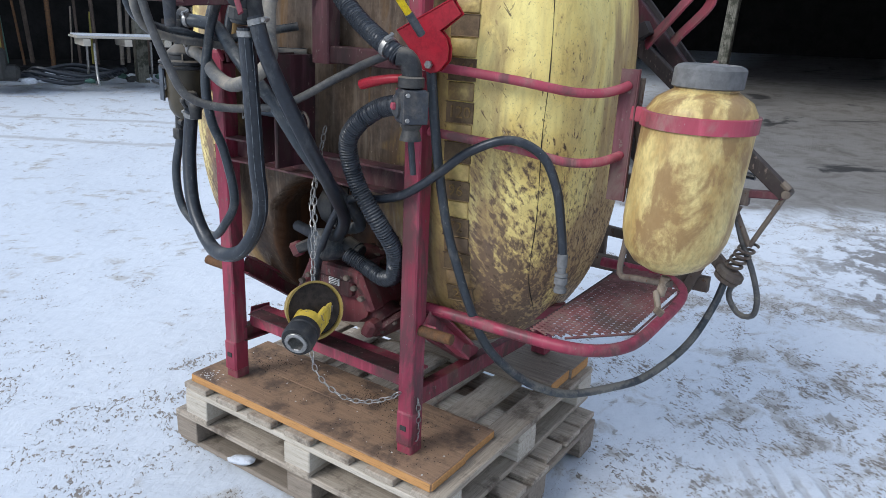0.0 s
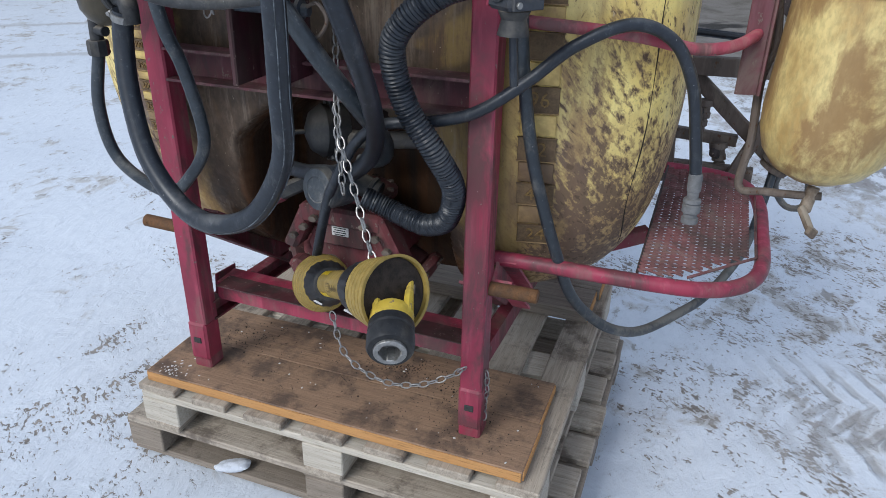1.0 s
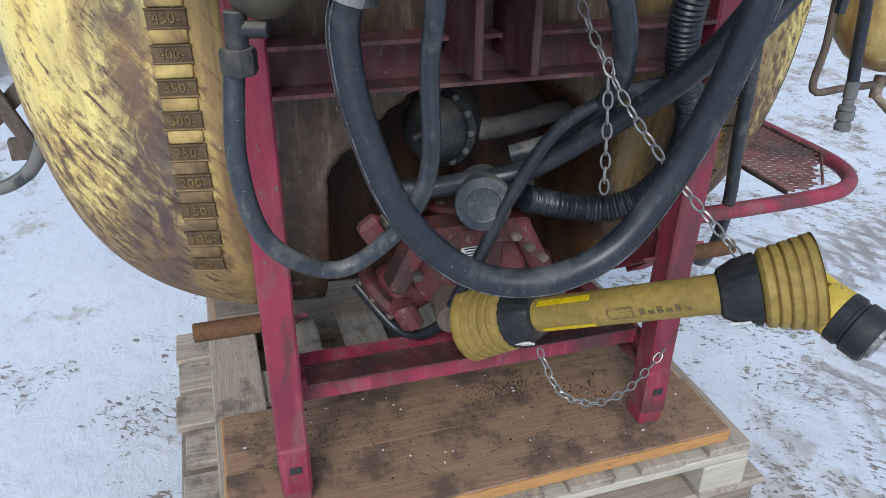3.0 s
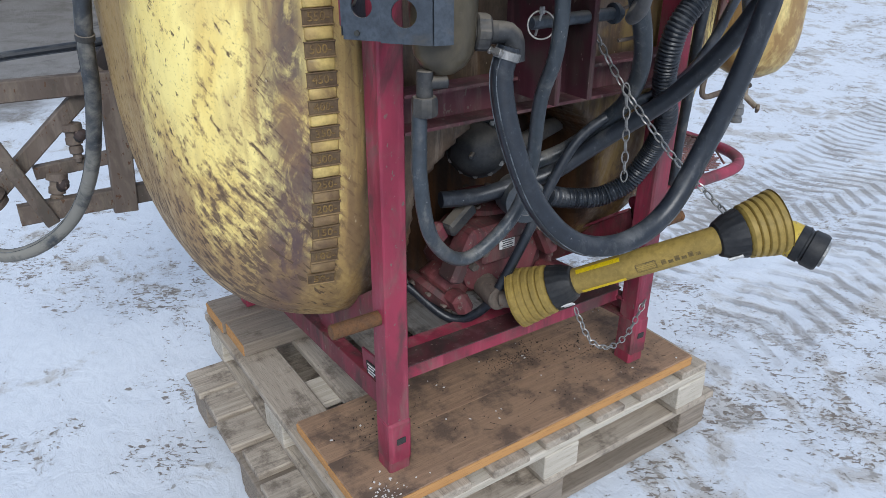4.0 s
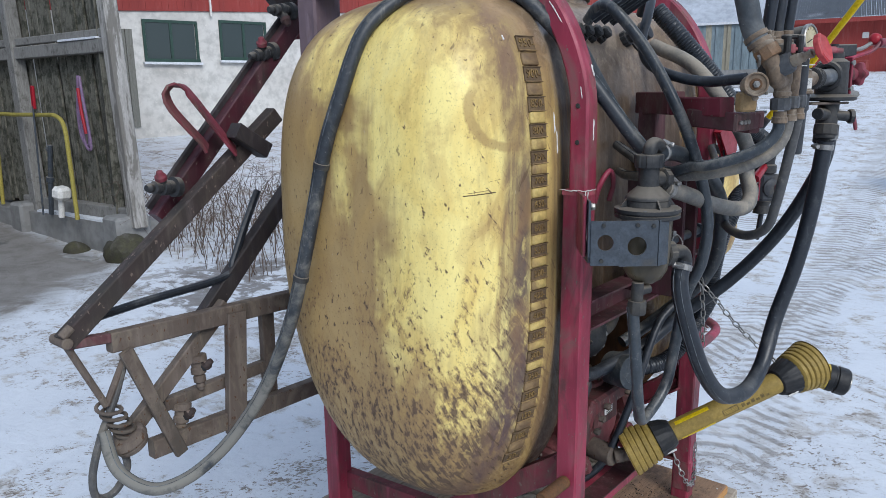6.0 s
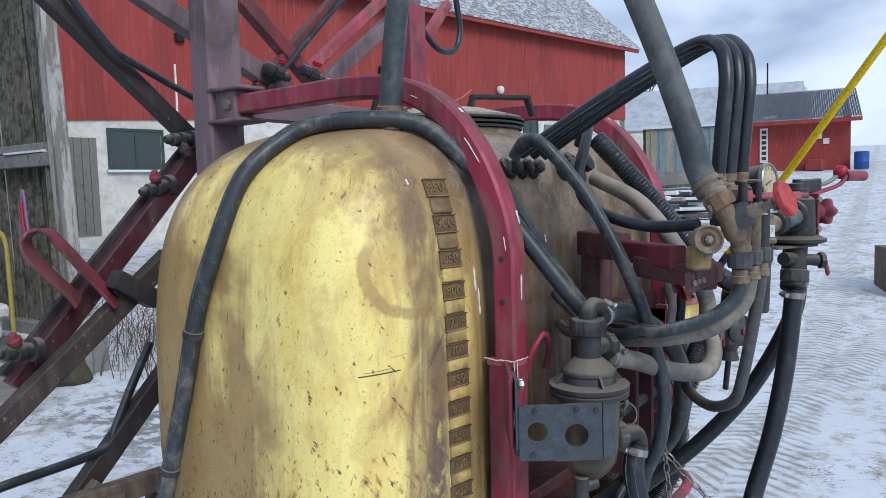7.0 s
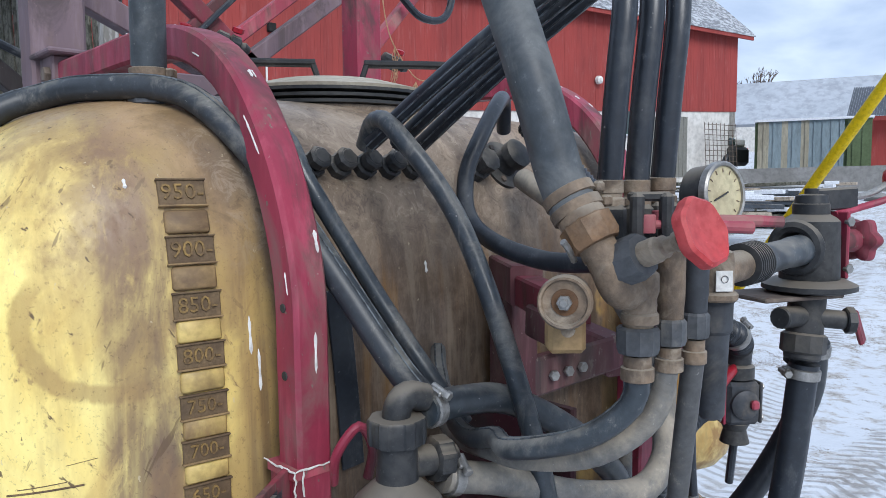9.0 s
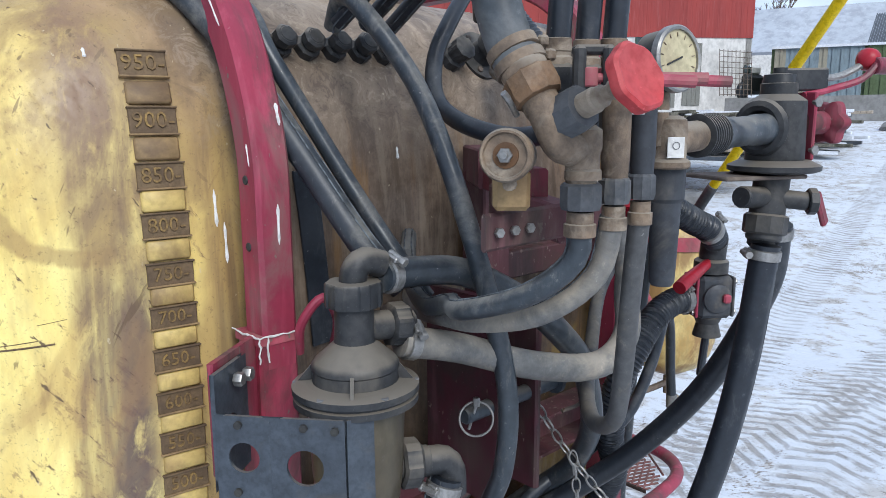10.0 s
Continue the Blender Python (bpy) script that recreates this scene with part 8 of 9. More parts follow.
sweep(b, smooth_path([(0.68, 1.05, 2.30), (0.76, 1.04, 2.24), (0.86, 1.04, 2.25), (0.90, 1.04, 2.33), (0.88, 1.04, 2.45)], 0.02), 0.012, 10)
part("lattice_hose", b, M["hose"], LAT, "dark hose loop")
for cx, cz in ((0.12, 2.09), (-0.02, 2.08), (0.66, 2.10)):
    n = Vector((cx, 1.05, cz))
    b = bmesh.new()
    lathe(b, n - Vector((0.05, 0, 0)), (1, -0.2, -0.35), [(0.012, 0), (0.02, 0.004), (0.02, 0.03), (0.014, 0.034), (0.023, 0.038), (0.023, 0.06), (0.012, 0.064), (0.016, 0.075), (0.009, 0.09)], 10)
    nz = part("nozzle_body", b, M["black_plastic"], LAT, "black nozzle body")
    b = bmesh.new()
    lathe(b, n + Vector((0, -0.02, 0.01)), (0.1, -0.4, 1), [(0.010, 0), (0.015, 0.003), (0.015, 0.014), (0.006, 0.016)], 8)
    part("nozzle_cap", b, M["bright_red"], nz, "red anti-drip cap")
b = bmesh.new()
bar(b, (-0.33, 0.89, 1.93), (0.33, 0.89, 1.93), 0.05, 0.06, (0, 1, 0))
part("mast_cross_bar", b, M["purple"], SPR, "faded purple mast cross bar")
for sx in (-1, 1):
    b = bmesh.new()
    box(b, (sx * 0.37, 0.790, 1.956), (0.085, 0.120, 0.010), None, 0.003)
    box(b, (sx * 0.37, 0.790, 1.880), (0.085, 0.120, 0.010), None, 0.003)
    box(b, (sx * 0.37, 0.795, 1.918), (0.058, 0.075, 0.068), None, 0.003)
    hc = part("hoop_clamp", b, M["purple"], SPR, "purple clamp lips on the mast")
    b = bmesh.new()
    hexnut(b, (sx * 0.398, 0.780, 1.918), (sx, 0, 0), 0.014, 0.012)
    hexnut(b, (sx * 0.37, 0.757, 1.918), (0, -1, 0), 0.014, 0.010)
    part("clamp_bolt", b, M["rust_grey"], hc, "dull bolt head")

# ---------------------------------------------------------------- chains, tag, top link pin
chain("chain", [(0.076, -0.002, 1.215), (0.104, -0.060, 1.120), (0.136, -0.118, 1.040), (0.190, -0.170, 0.955), (0.262, -0.246, 0.858)], "thin steel chain holding up the drive shaft")
chain("chain", [(0.112, -0.078, 1.108), (0.116, -0.088, 1.02), (0.124, -0.090, 0.91)], "loose end of thin steel chain")
chain("chain", [(0.06, -0.05, 0.60), (0.10, -0.07, 0.51), (0.18, -0.06, 0.455), (0.26, -0.04, 0.45), (0.33, -0.012, 0.475), (0.355, -0.004, 0.495)], "thin steel chain tied to the post foot", 0.024, 0.0018)
chain("chain", [(0.40, 0.03, 0.48), (0.402, 0.035, 0.42), (0.395, 0.04, 0.37), (0.40, 0.03, 0.345)], "end of thin chain hanging from the post", 0.024, 0.0018)
PIN = thing("link_pin", (0.0, 0.0, 1.25), "steel top link pin with a ring", "pin")
b = bmesh.new()
rod(b, (-0.145, -0.085, 1.246), (0.07, -0.085, 1.246), 0.0115, 16, bevel=0.002)
lathe(b, (0.045, -0.085, 1.246), (1, 0, 0), [(0.0115, 0), (0.019, 0.002), (0.019, 0.010), (0.0115, 0.012)], 20)
part("pin", b, M["steel_dull"], PIN, "worn steel pin")
b = bmesh.new()
torus(b, (-0.135, -0.099, 1.244), (-0.55, -0.80, 0.25), 0.023, 0.0016, 32, 6)
rod(b, (-0.135, -0.100, 1.268), (-0.135, -0.085, 1.225), 0.0022, 8)
hexnut(b, (-0.135, -0.099, 1.262), (0, 0, 1), 0.005, 0.012)
part("spring_ring", b, M["steel"], PIN, "bright spring ring")
b = bmesh.new()
sweep(b, smooth_path([(0.062, -0.088, 1.250), (0.095, -0.10, 1.262), (0.115, -0.105, 1.235), (0.095, -0.105, 1.205), (0.058, -0.095, 1.198)], 0.008), 0.0035, 8)
part("bent_handle", b, M["rust_grey"], PIN, "bent wire handle")
TAG = thing("serial_plate", (-0.345, 0.14, 0.49), "black serial plate with worn print on the frame", "plate")
b = bmesh.new()
box(b, (-0.362, 0.135, 0.50), (0.006, 0.085, 0.062), pose(0, 0, 0, -6, 0, 0), 0.002)
part("backing", b, M["red"], TAG, "crimson backing")
b = bmesh.new()
box(b, (-0.3665, 0.128, 0.492), (0.004, 0.05, 0.034), pose(0, 0, 0, -6, 0, 0), 0.001)
part("plate", b, M["ink"], TAG, "black printed plate")
for k in range(4):
    b = bmesh.new()
    box(b, (-0.3690, 0.128 + 0.003 * (k % 2), 0.504 - k * 0.0075), (0.001, 0.036 - 0.010 * (k % 2), 0.003), pose(0, 0, 0, -6, 0, 0), 0)
    part("print_bar", b, M["white"], TAG)
# lump of snow on the lower pallet
b = bmesh.new()
bmesh.ops.create_icosphere(b, subdivisions=3, radius=1.0)
for v in b.verts:
    k = 1 + 0.25 * noise.noise(v.co * 1.7)
    v.co = Vector((v.co.x * 0.05 * k, v.co.y * 0.022 * k, v.co.z * 0.014 * k))
    v.co = Matrix.Rotation(radians(32), 3, "Z") @ v.co + Vector((-0.27, -0.045, 0.037))
lone("snow_lump", b, M["snow_cap"], "small lump of snow on the pallet", "snow")


# ---------------------------------------------------------------- red barn with limewashed base
def wall_frame(a, b):
    """Along, outward and a point maker for a wall from a to b."""
    a, b = Vector((a[0], a[1], 0)), Vector((b[0], b[1], 0))
    u = (b - a).normalized()
    n = Vector((u.y, -u.x, 0))
    return u, n, (b - a).length, lambda s, z, o=0.0: a + u * s + n * o + Vector((0, 0, z))


def block_on(bm, P, s0, s1, z0, z1, o0, o1):
    """A box on a wall: along s0..s1, up z0..z1, out o0..o1; heights may be pairs for its two ends."""
    za, zb = z0 if isinstance(z0, tuple) else (z0, z0)
    ya, yb = z1 if isinstance(z1, tuple) else (z1, z1)
    c = [bm.verts.new(P(s, z, o)) for o in (o0, o1) for s, z in ((s0, za), (s1, zb), (s1, yb), (s0, ya))]
    for f in ((0, 1, 2, 3), (7, 6, 5, 4), (0, 4, 5, 1), (1, 5, 6, 2), (2, 6, 7, 3), (3, 7, 4, 0)):
        bm.faces.new([c[i] for i in f])


BARN = thing("barn", (15, 15, 1.5), "long red timber barn on a limewashed base, snowy slates", "barn")
U, NB, LB, PB = wall_frame((1.5, 15.43), (25.7, 11.24))
bl = lambda s: 3.25 + 1.15 * s / LB
gl = lambda s: 0.9 + 1.45 * s / LB
b = bmesh.new()
block_on(b, PB, 0, LB, (0.3, 1.0), (bl(0), bl(LB)), -0.35, 0.0)
block_on(b, lambda s, z, o=0: PB(LB, z, 0) + Vector((-U.y, U.x, 0)) * s + U * o, 0, 9, 0.8, 4.4, -0.35, 0.0)
part("base_wall", b, M["plaster"], BARN, "patchy white limewashed wall", False)
b = bmesh.new()
rnd = random.Random(11)
s = 0.0
while s < LB:
    w = rnd.uniform(0.14, 0.2)
    e = min(s + w - 0.003, LB)
    block_on(b, PB, s, e, (bl(s) - 0.05, bl(e) - 0.05), 7.1, 0.0, 0.035 + rnd.uniform(0, 0.006))
    s += w
block_on(b, PB, 0, LB, (bl(0), bl(LB)), 7.1, -0.3, 0.02)
block_on(b, lambda s, z, o=0: PB(LB, z, 0) + Vector((-U.y, U.x, 0)) * s + U * o, 0, 9, 4.35, 7.1, -0.3, 0.03)
tagged(part("board_wall", b, M["barn"], BARN, "", False), "weathered red upright boards", kind="stuff")
b = bmesh.new()
back = Vector((-U.y, U.x, 0))
for k in range(22):
    t0, t1 = k / 22, (k + 1) / 22
    rise0, rise1 = 7.0 + 4.6 * t0, 7.0 + 4.6 * t1 + 0.02
    a0, a1 = PB(-2, rise0) - back * 0.45 + back * 5 * t0, PB(LB + 0.45, rise0) - back * 0.45 + back * 5 * t0
    c0, c1 = PB(-2, rise1) - back * 0.45 + back * 5 * t1, PB(LB + 0.45, rise1) - back * 0.45 + back * 5 * t1
    up = Vector((0, 0, 0.05))
    q = [b.verts.new(v) for v in (a0, a1, c1, c0, a0 + up, a1 + up, c1 + up, c0 + up)]
    for f in ((0, 1, 2, 3), (7, 6, 5, 4), (0, 4, 5, 1), (1, 5, 6, 2), (2, 6, 7, 3), (3, 7, 4, 0)):
        b.faces.new([q[i] for i in f])
tagged(part("roof", b, M["slate"], BARN, "grey slate roof dusted with snow", False), "grey slate roof dusted with snow", kind="stuff")
b = bmesh.new()
block_on(b, PB, -2, LB + 0.4, 6.88, 7.02, 0.35, 0.42)
part("eaves_board", b, M["barn"], BARN, "red eaves board", False)


def barn_window(s0, s1, z0, z1, panes=2):
    b = bmesh.new()
    block_on(b, PB, s0 - 0.06, s1 + 0.06, z0 - 0.07, z0, -0.02, 0.07)
    block_on(b, PB, s0 - 0.06, s1 + 0.06, z1, z1 + 0.06, -0.02, 0.03)
    block_on(b, PB, s0 - 0.06, s0, z0, z1, -0.02, 0.03)
    block_on(b, PB, s1, s1 + 0.06, z0, z1, -0.02, 0.03)
    for k in range(1, panes):
        m = s0 + (s1 - s0) * k / panes
        block_on(b, PB, m - 0.03, m + 0.03, z0, z1, -0.02, 0.025)
    w = part("window", b, M["green_trim"], BARN, "dark green window frame", False)
    for k in range(panes):
        a, c = s0 + (s1 - s0) * k / panes, s0 + (s1 - s0) * (k + 1) / panes
        b = bmesh.new()
        block_on(b, PB, a + 0.01, c - 0.01, z0, z1, 0.004, 0.010)
        part("pane", b, M["glass"], w, "dark window pane", False)
    b = bmesh.new()
    block_on(b, PB, s0 - 0.1, s1 + 0.1, z0 - 0.12, z0 - 0.07, -0.02, 0.10)
    part("sill", b, M["snow_cap"], w, "snow on the sill", False)


sx0 = lambda x: (x - 1.5) / U.x
barn_window(sx0(6.66), sx0(7.74), 2.46, 3.22)
barn_window(sx0(8.36), sx0(9.4), 2.52, 3.28)
barn_window(sx0(11.5), sx0(12.4), 2.85, 3.5)
barn_window(sx0(16.66), sx0(17.82), 3.2, 3.84)
barn_window(sx0(19.85), sx0(20.5), 3.42, 4.1)
for xx, w in ((5.78, 0.62), (20.89, 0.85), (22.1, 0.9)):
    b = bmesh.new()
    z0 = gl(sx0(xx)) - 0.15
    for k in range(4):
        block_on(b, PB, sx0(xx) + w * k / 4, sx0(xx) + w * (k + 1) / 4 - 0.012, z0, z0 + 2.05, 0.0, 0.035)
    part("door", b, M["door_wood"], BARN, "grey boarded door", False)
# small fittings on the boards
for xx, zz, mm, nm in ((8.25, 5.35, "black_gap", "floodlight"), (13.9, 5.15, "black_gap", "vent_hole"), (18.6, 4.95, "white", "wall_lamp")):
    b = bmesh.new()
    p = PB(sx0(xx), zz, 0.1)
    if nm == "wall_lamp":
        lathe(b, p, NB, [(0.05, -0.05), (0.13, 0.0), (0.12, 0.1), (0.05, 0.16)], 14)
    else:
        box(b, p, (0.2, 0.12, 0.2), None, 0.02)
    part(nm, b, M[mm], BARN, {"floodlight": "small black floodlight", "vent_hole": "dark square vent", "wall_lamp": "round white wall lamp"}[nm])
b = bmesh.new()
block_on(b, PB, sx0(8.1), sx0(8.14), 3.4, 4.75, 0.04, 0.08)
part("conduit", b, M["white"], BARN, "pale cable conduit", False)

# ---------------------------------------------------------------- far red shed, long grey building, container
SH = thing("red_shed", (36, 7, 2.4), "small red shed with a dark tin roof powdered with snow", "shed")
U2, N2, L2, P2 = wall_frame((35.05, 9.4), (36.0, 5.0))
if N2.x > 0:
    N2 = -N2
b = bmesh.new()
dep = Vector((0.97, 0.22, 0))
Q2 = lambda s, z, o=0.0: Vector((35.05, 9.4, 0)) + U2 * s - dep * o + Vector((0, 0, z))
block_on(b, Q2, 0, L2, 1.8, 4.62, -6, 0)
gz = [Q2(L2, 4.6, 0), Q2(L2, 4.6, -6), Q2(L2, 6.1, -3)]
vs = [b.verts.new(v) for v in gz]
b.faces.new(vs)
part("wall", b, M["barn"], SH, "dull red boarded wall", False)
b = bmesh.new()
for k in range(60):
    s0, s1 = -0.9 + (L2 + 1.3) * k / 60, -0.9 + (L2 + 1.3) * (k + 0.55) / 60
    for (sa, sb, zz) in ((s0, s1, 0.05), (s1, -0.9 + (L2 + 1.3) * (k + 1) / 60, 0.0)):
        q = [b.verts.new(v) for v in (Q2(sa, 4.55 + zz, 0.6), Q2(sb, 4.55 + zz, 0.6), Q2(sb, 6.2 + zz, -3), Q2(sa, 6.2 + zz, -3))]
        b.faces.new(q)
block_on(b, Q2, -0.9, L2 + 0.4, 4.42, 4.56, 0.5, 0.58)
tagged(part("roof", b, M["roof_dark"], SH, "dark corrugated tin roof with snow", False), "dark corrugated tin roof with snow", kind="stuff")
b = bmesh.new()
block_on(b, Q2, -0.9, L2 + 0.4, 4.38, 4.56, 0.585, 0.62)
part("eaves_board", b, M["barn"], SH, "red eaves board", False)
b = bmesh.new()
block_on(b, Q2, 0.75, 1.1, 2.7, 4.3, 0.0, 0.05)
sg = part("sign_board", b, M["white"], SH, "narrow white upright sign", False)
for k in range(6):
    b = bmesh.new()
    block_on(b, Q2, 0.83, 1.03, 2.82 + k * 0.245, 2.98 + k * 0.245, 0.052, 0.06)
    part("sign_bar", b, M["ink"], sg, "", False)
for k in range(2):
    b = bmesh.new()
    block_on(b, Q2, 3.1 + k * 0.3, 3.35 + k * 0.3, 3.7 - k * 0.25, 3.95 - k * 0.25, 0.0, 0.04)
    part("notice", b, M["white"], SH, "small pale notice", False)
b = bmesh.new()
lathe(b, (35.6, 4.5, 2.25), (0, 0, 1), [(0.28, 0), (0.3, 0.03), (0.3, 0.3), (0.31, 0.32), (0.3, 0.34), (0.3, 0.75), (0.25, 0.78)], 20)
lone("drum", b, M["blue_drum"], "blue plastic drum standing in the snow", "drum")
b = bmesh.new()
box(b, (35.2, 6.3, 2.5), (0.6, 0.7, 0.5), None, 0.03)
lone("crate", b, M["barn"], "red crate in the snow by the shed", "crate")

LG = thing("long_building", (58, 18, 3), "long low building with a snow-covered tin roof far off", "building")
b = bmesh.new()
slab(b, [(51, 33, 6.0), (58.5, 11, 6.0), (63, 12.5, 9.6), (55.5, 34.5, 9.6)], 0.25)
part("roof", b, M["roof_pale"], LG, "snowy tin roof", False)
b = bmesh.new()
slab(b, [(51.4, 32.5, 1.5), (58.8, 11.2, 1.5), (58.8, 11.2, 6.0), (51.4, 32.5, 6.0)], 0.3)
slab(b, [(58.8, 11.2, 1.5), (62.8, 12.5, 1.5), (62.8, 12.5, 9.3), (58.8, 11.2, 6.0)], 0.3)
part("wall", b, M["plaster"], LG, "pale wall", False)
b = bmesh.new()
rod(b, (59.4, 14.3, 8.6), (59.4, 14.3, 11.0), 0.06, 10)
part("flue", b, M["black_gap"], LG, "thin dark flue pipe")
b = bmesh.new()
slab(b, [(46.5, 30, 3.6), (49.5, 21, 3.6), (49.5, 21, 4.2), (46.5, 30, 4.2)], 0.2)
lone("low_annex", b, M["barn"], "low red eaves of an annex far off", "building")

CT = thing("container", (26, 9, 2.3), "row of old blue, tan and green sheet-metal container walls", "container")
U3, N3, L3, P3 = wall_frame((25.0, 10.1), (26.6, 5.6))
for i, (s0, s1, mm) in enumerate(((0, 0.35, "container_tan"), (0.35, 0.75, "container_blue"), (0.75, 0.95, "container_tan"), (0.95, 1.35, "container_blue"), (1.35, 1.6, "container_tan"), (1.6, 2.65, "container_blue"), (2.75, 3.45, "container_green"))):
    b = bmesh.new()
    n = int((s1 - s0) / 0.12)
    for k in range(n):
        a = s0 + (s1 - s0) * k / n
        c = a + (s1 - s0) / n
        m = (a + c) / 2
        block_on(b, P3, a, m, 2.2, 3.85, -0.1, 0.03 if k % 2 else 0.0)
        block_on(b, P3, m, c, 2.2, 3.85, -0.1, 0.0)
    tagged(part("sheet_wall", b, M[mm], CT, "faded corrugated sheet", False), kind="stuff")
b = bmesh.new()
block_on(b, P3, -0.1, 3.5, 3.85, 3.93, -2.4, 0.1)
part("snow_roof", b, M["snow_cap"], CT, "snow on the container roof", False)
b = bmesh.new()
block_on(b, P3, -0.1, 3.45, 2.2, 3.85, -2.4, -0.1)
part("body", b, M["container_green"], CT, "container body", False)
U4, N4, L4, P4 = wall_frame((22.6, 10.6), (24.4, 5.9))
b = bmesh.new()
block_on(b, P4, 0, L4, 1.2, (2.2, 2.25), -0.3, 0)
tagged(part("wall_yard", b, M["concrete"], None, "", False), "low grey concrete bunker wall", "wall", kind="structure")


def vehicle():
    v = thing("car", (26.0, 11.8, 2.2), "small dark off-road car parked far off", "car")
    b = bmesh.new()
    box(b, (26.0, 11.9, 2.75), (1.5, 1.6, 0.7), None, 0.12)
    part("body", b, M["ink"], v, "dark lower body")
    b = bmesh.new()
    box(b, (26.0, 11.9, 3.25), (1.3, 1.4, 0.5), None, 0.15)
    part("cabin", b, M["white"], v, "white cabin")
    b = bmesh.new()
    box(b, (25.5, 11.75, 3.25), (0.4, 1.15, 0.3), None, 0.06)
    part("windscreen", b, M["glass"], v, "dark windscreen")
    for dy in (-0.6, 0.6):
        b = bmesh.new()
        rod(b, (25.3, 11.9 + dy - 0.1, 2.5), (25.3, 11.9 + dy + 0.1, 2.5), 0.32, 18)
        part("wheel", b, M["hose"], v, "black wheel")


vehicle()


# stacks of timber and sheet in the snow
def timber_stack(cx, cy, z, ang, n, L, label):
    st = thing("timber_stack", (cx, cy, z), label, "timber stack", "stacks in the yard")
    r = random.Random(int(cx * 100))
    m = pose(0, 0, 0, 0, 0, ang)
    for k in range(n):
        lay, col = divmod(k, 5)
        c = Vector((r.uniform(-0.3, 0.3), (col - 2) * 0.28 + r.uniform(-0.05, 0.05), 0.06 + lay * 0.13))
        b = bmesh.new()
        mm = pose(0, 0, 0, 0, r.uniform(-2, 2), ang + r.uniform(-6, 6))
        box(b, m @ c + Vector((cx, cy, z)), (L * r.uniform(0.7, 1.0), 0.22, 0.07), mm, 0.008)
        part("board", b, M[r.choice(("pallet", "old_wood", "steel_dull", "snow_cap", "snow_cap"))], st)
    return st


timber_stack(15.2, 6.1, 0.85, 112, 35, 3.0, "tall untidy stack of snowy boards")
timber_stack(17.2, 6.4, 0.95, 96, 30, 3.0, "stack of snowy boards and sheets")
timber_stack(14.2, 7.1, 0.85, 126, 30, 2.6, "heap of old boards under snow")
timber_stack(10.3, 5.1, 0.95, 118, 25, 2.4, "untidy stack of snowy boards and sheet metal")
timber_stack(12.0, 5.6, 1.1, 95, 20, 2.6, "stack of old boards under snow")
timber_stack(13.4, 8.2, 1.25, 80, 20, 2.4, "pile of snowy planks near the barn")
timber_stack(15.5, 9.0, 1.4, 100, 15, 3.0, "pile of snowy planks near the barn")
for cx, cy, rr in ((21.5, 5.4, 0.26), (22.3, 4.9, 0.30), (22.9, 4.1, 0.24), (20.6, 6.6, 0.42)):
    b = bmesh.new()
    bmesh.ops.create_icosphere(b, subdivisions=2, radius=rr)
    for v in b.verts:
        v.co *= 1 + 0.6 * noise.noise(v.co * 4 + Vector((cx, cy, 0)))
        v.co.z *= 0.6
        v.co += Vector((cx, cy, rise(cx, cy) + 0.1))
    lone("boulder", b, M["rust_grey"] if rr > 0.5 else M["concrete"], "rough stone lying in the snow", "stone", "stones in the yard")
# open mesh crate against the barn base
b = bmesh.new()
for k in range(9):
    rod(b, PB(sx0(23.4 + k * 0.22), 2.3, 0.5), PB(sx0(23.4 + k * 0.22), 3.85, 0.4), 0.012, 5)
    rod(b, PB(sx0(23.4), 2.35 + k * 0.18, 0.5 - 0.011 * k), PB(sx0(25.16), 2.35 + k * 0.18, 0.5 - 0.011 * k), 0.012, 5)
lone("mesh_panel", b, M["rust_grey"], "rusty wire mesh panel leaning by the barn", "mesh panel")


# bare tree behind the barn
def bare_tree(x, y, z, h):
    t = thing("bare_tree", (x, y, z), "leafless tree against the sky", "tree")
    r = random.Random(3)
    b = bmesh.new()
    tw = bmesh.new()

    def limb(bm, p, d, n, rad, depth):
        q = p + d * n
        rod(bm, p, q, rad, 6, rad * 0.65)
        if depth:
            for _ in range(3 if depth > 1 else 4):
                dd = (d + Vector((r.uniform(-0.7, 0.7), r.uniform(-0.7, 0.7), r.uniform(-0.2, 0.5)))).normalized()
                limb(b if depth > 3 else tw, q, dd, n * r.uniform(0.6, 0.8), rad * 0.55, depth - 1)

    limb(b, Vector((x, y, z)), Vector((0, 0, 1)), h * 0.3, 0.2, 4)
    part("trunk", b, M["twig"], t, "grey trunk")
    part("crown", tw, M["twig"], t, "bare twiggy crown")


bare_tree(62.5, 26.0, 5.5, 7.0)

# ---------------------------------------------------------------- old board shed beside the yard
OS = thing("board_shed", (2.2, 9.5, 0.1), "old silvered board shed on a concrete plinth", "shed")
X0 = 1.78
WALL = lambda y: X0 - 0.07 * (y - 6.4)
rnd = random.Random(21)
b = bmesh.new()
slab(b, [(WALL(6.25) - 0.16, 6.25, -0.3), (WALL(6.25) + 0.3, 6.25, -0.3), (WALL(15) + 0.3, 15, -0.3), (WALL(15) - 0.16, 15, -0.3)], 0.68)
part("plinth", b, M["concrete"], OS, "chipped concrete plinth with snow on its ledge", False)
b = bmesh.new()
slab(b, [(WALL(6.3) - 0.15, 6.3, 0.381), (WALL(6.3) - 0.03, 6.3, 0.381), (WALL(8.0) - 0.03, 8.0, 0.381), (WALL(8.0) - 0.13, 8.0, 0.381)], 0.02)
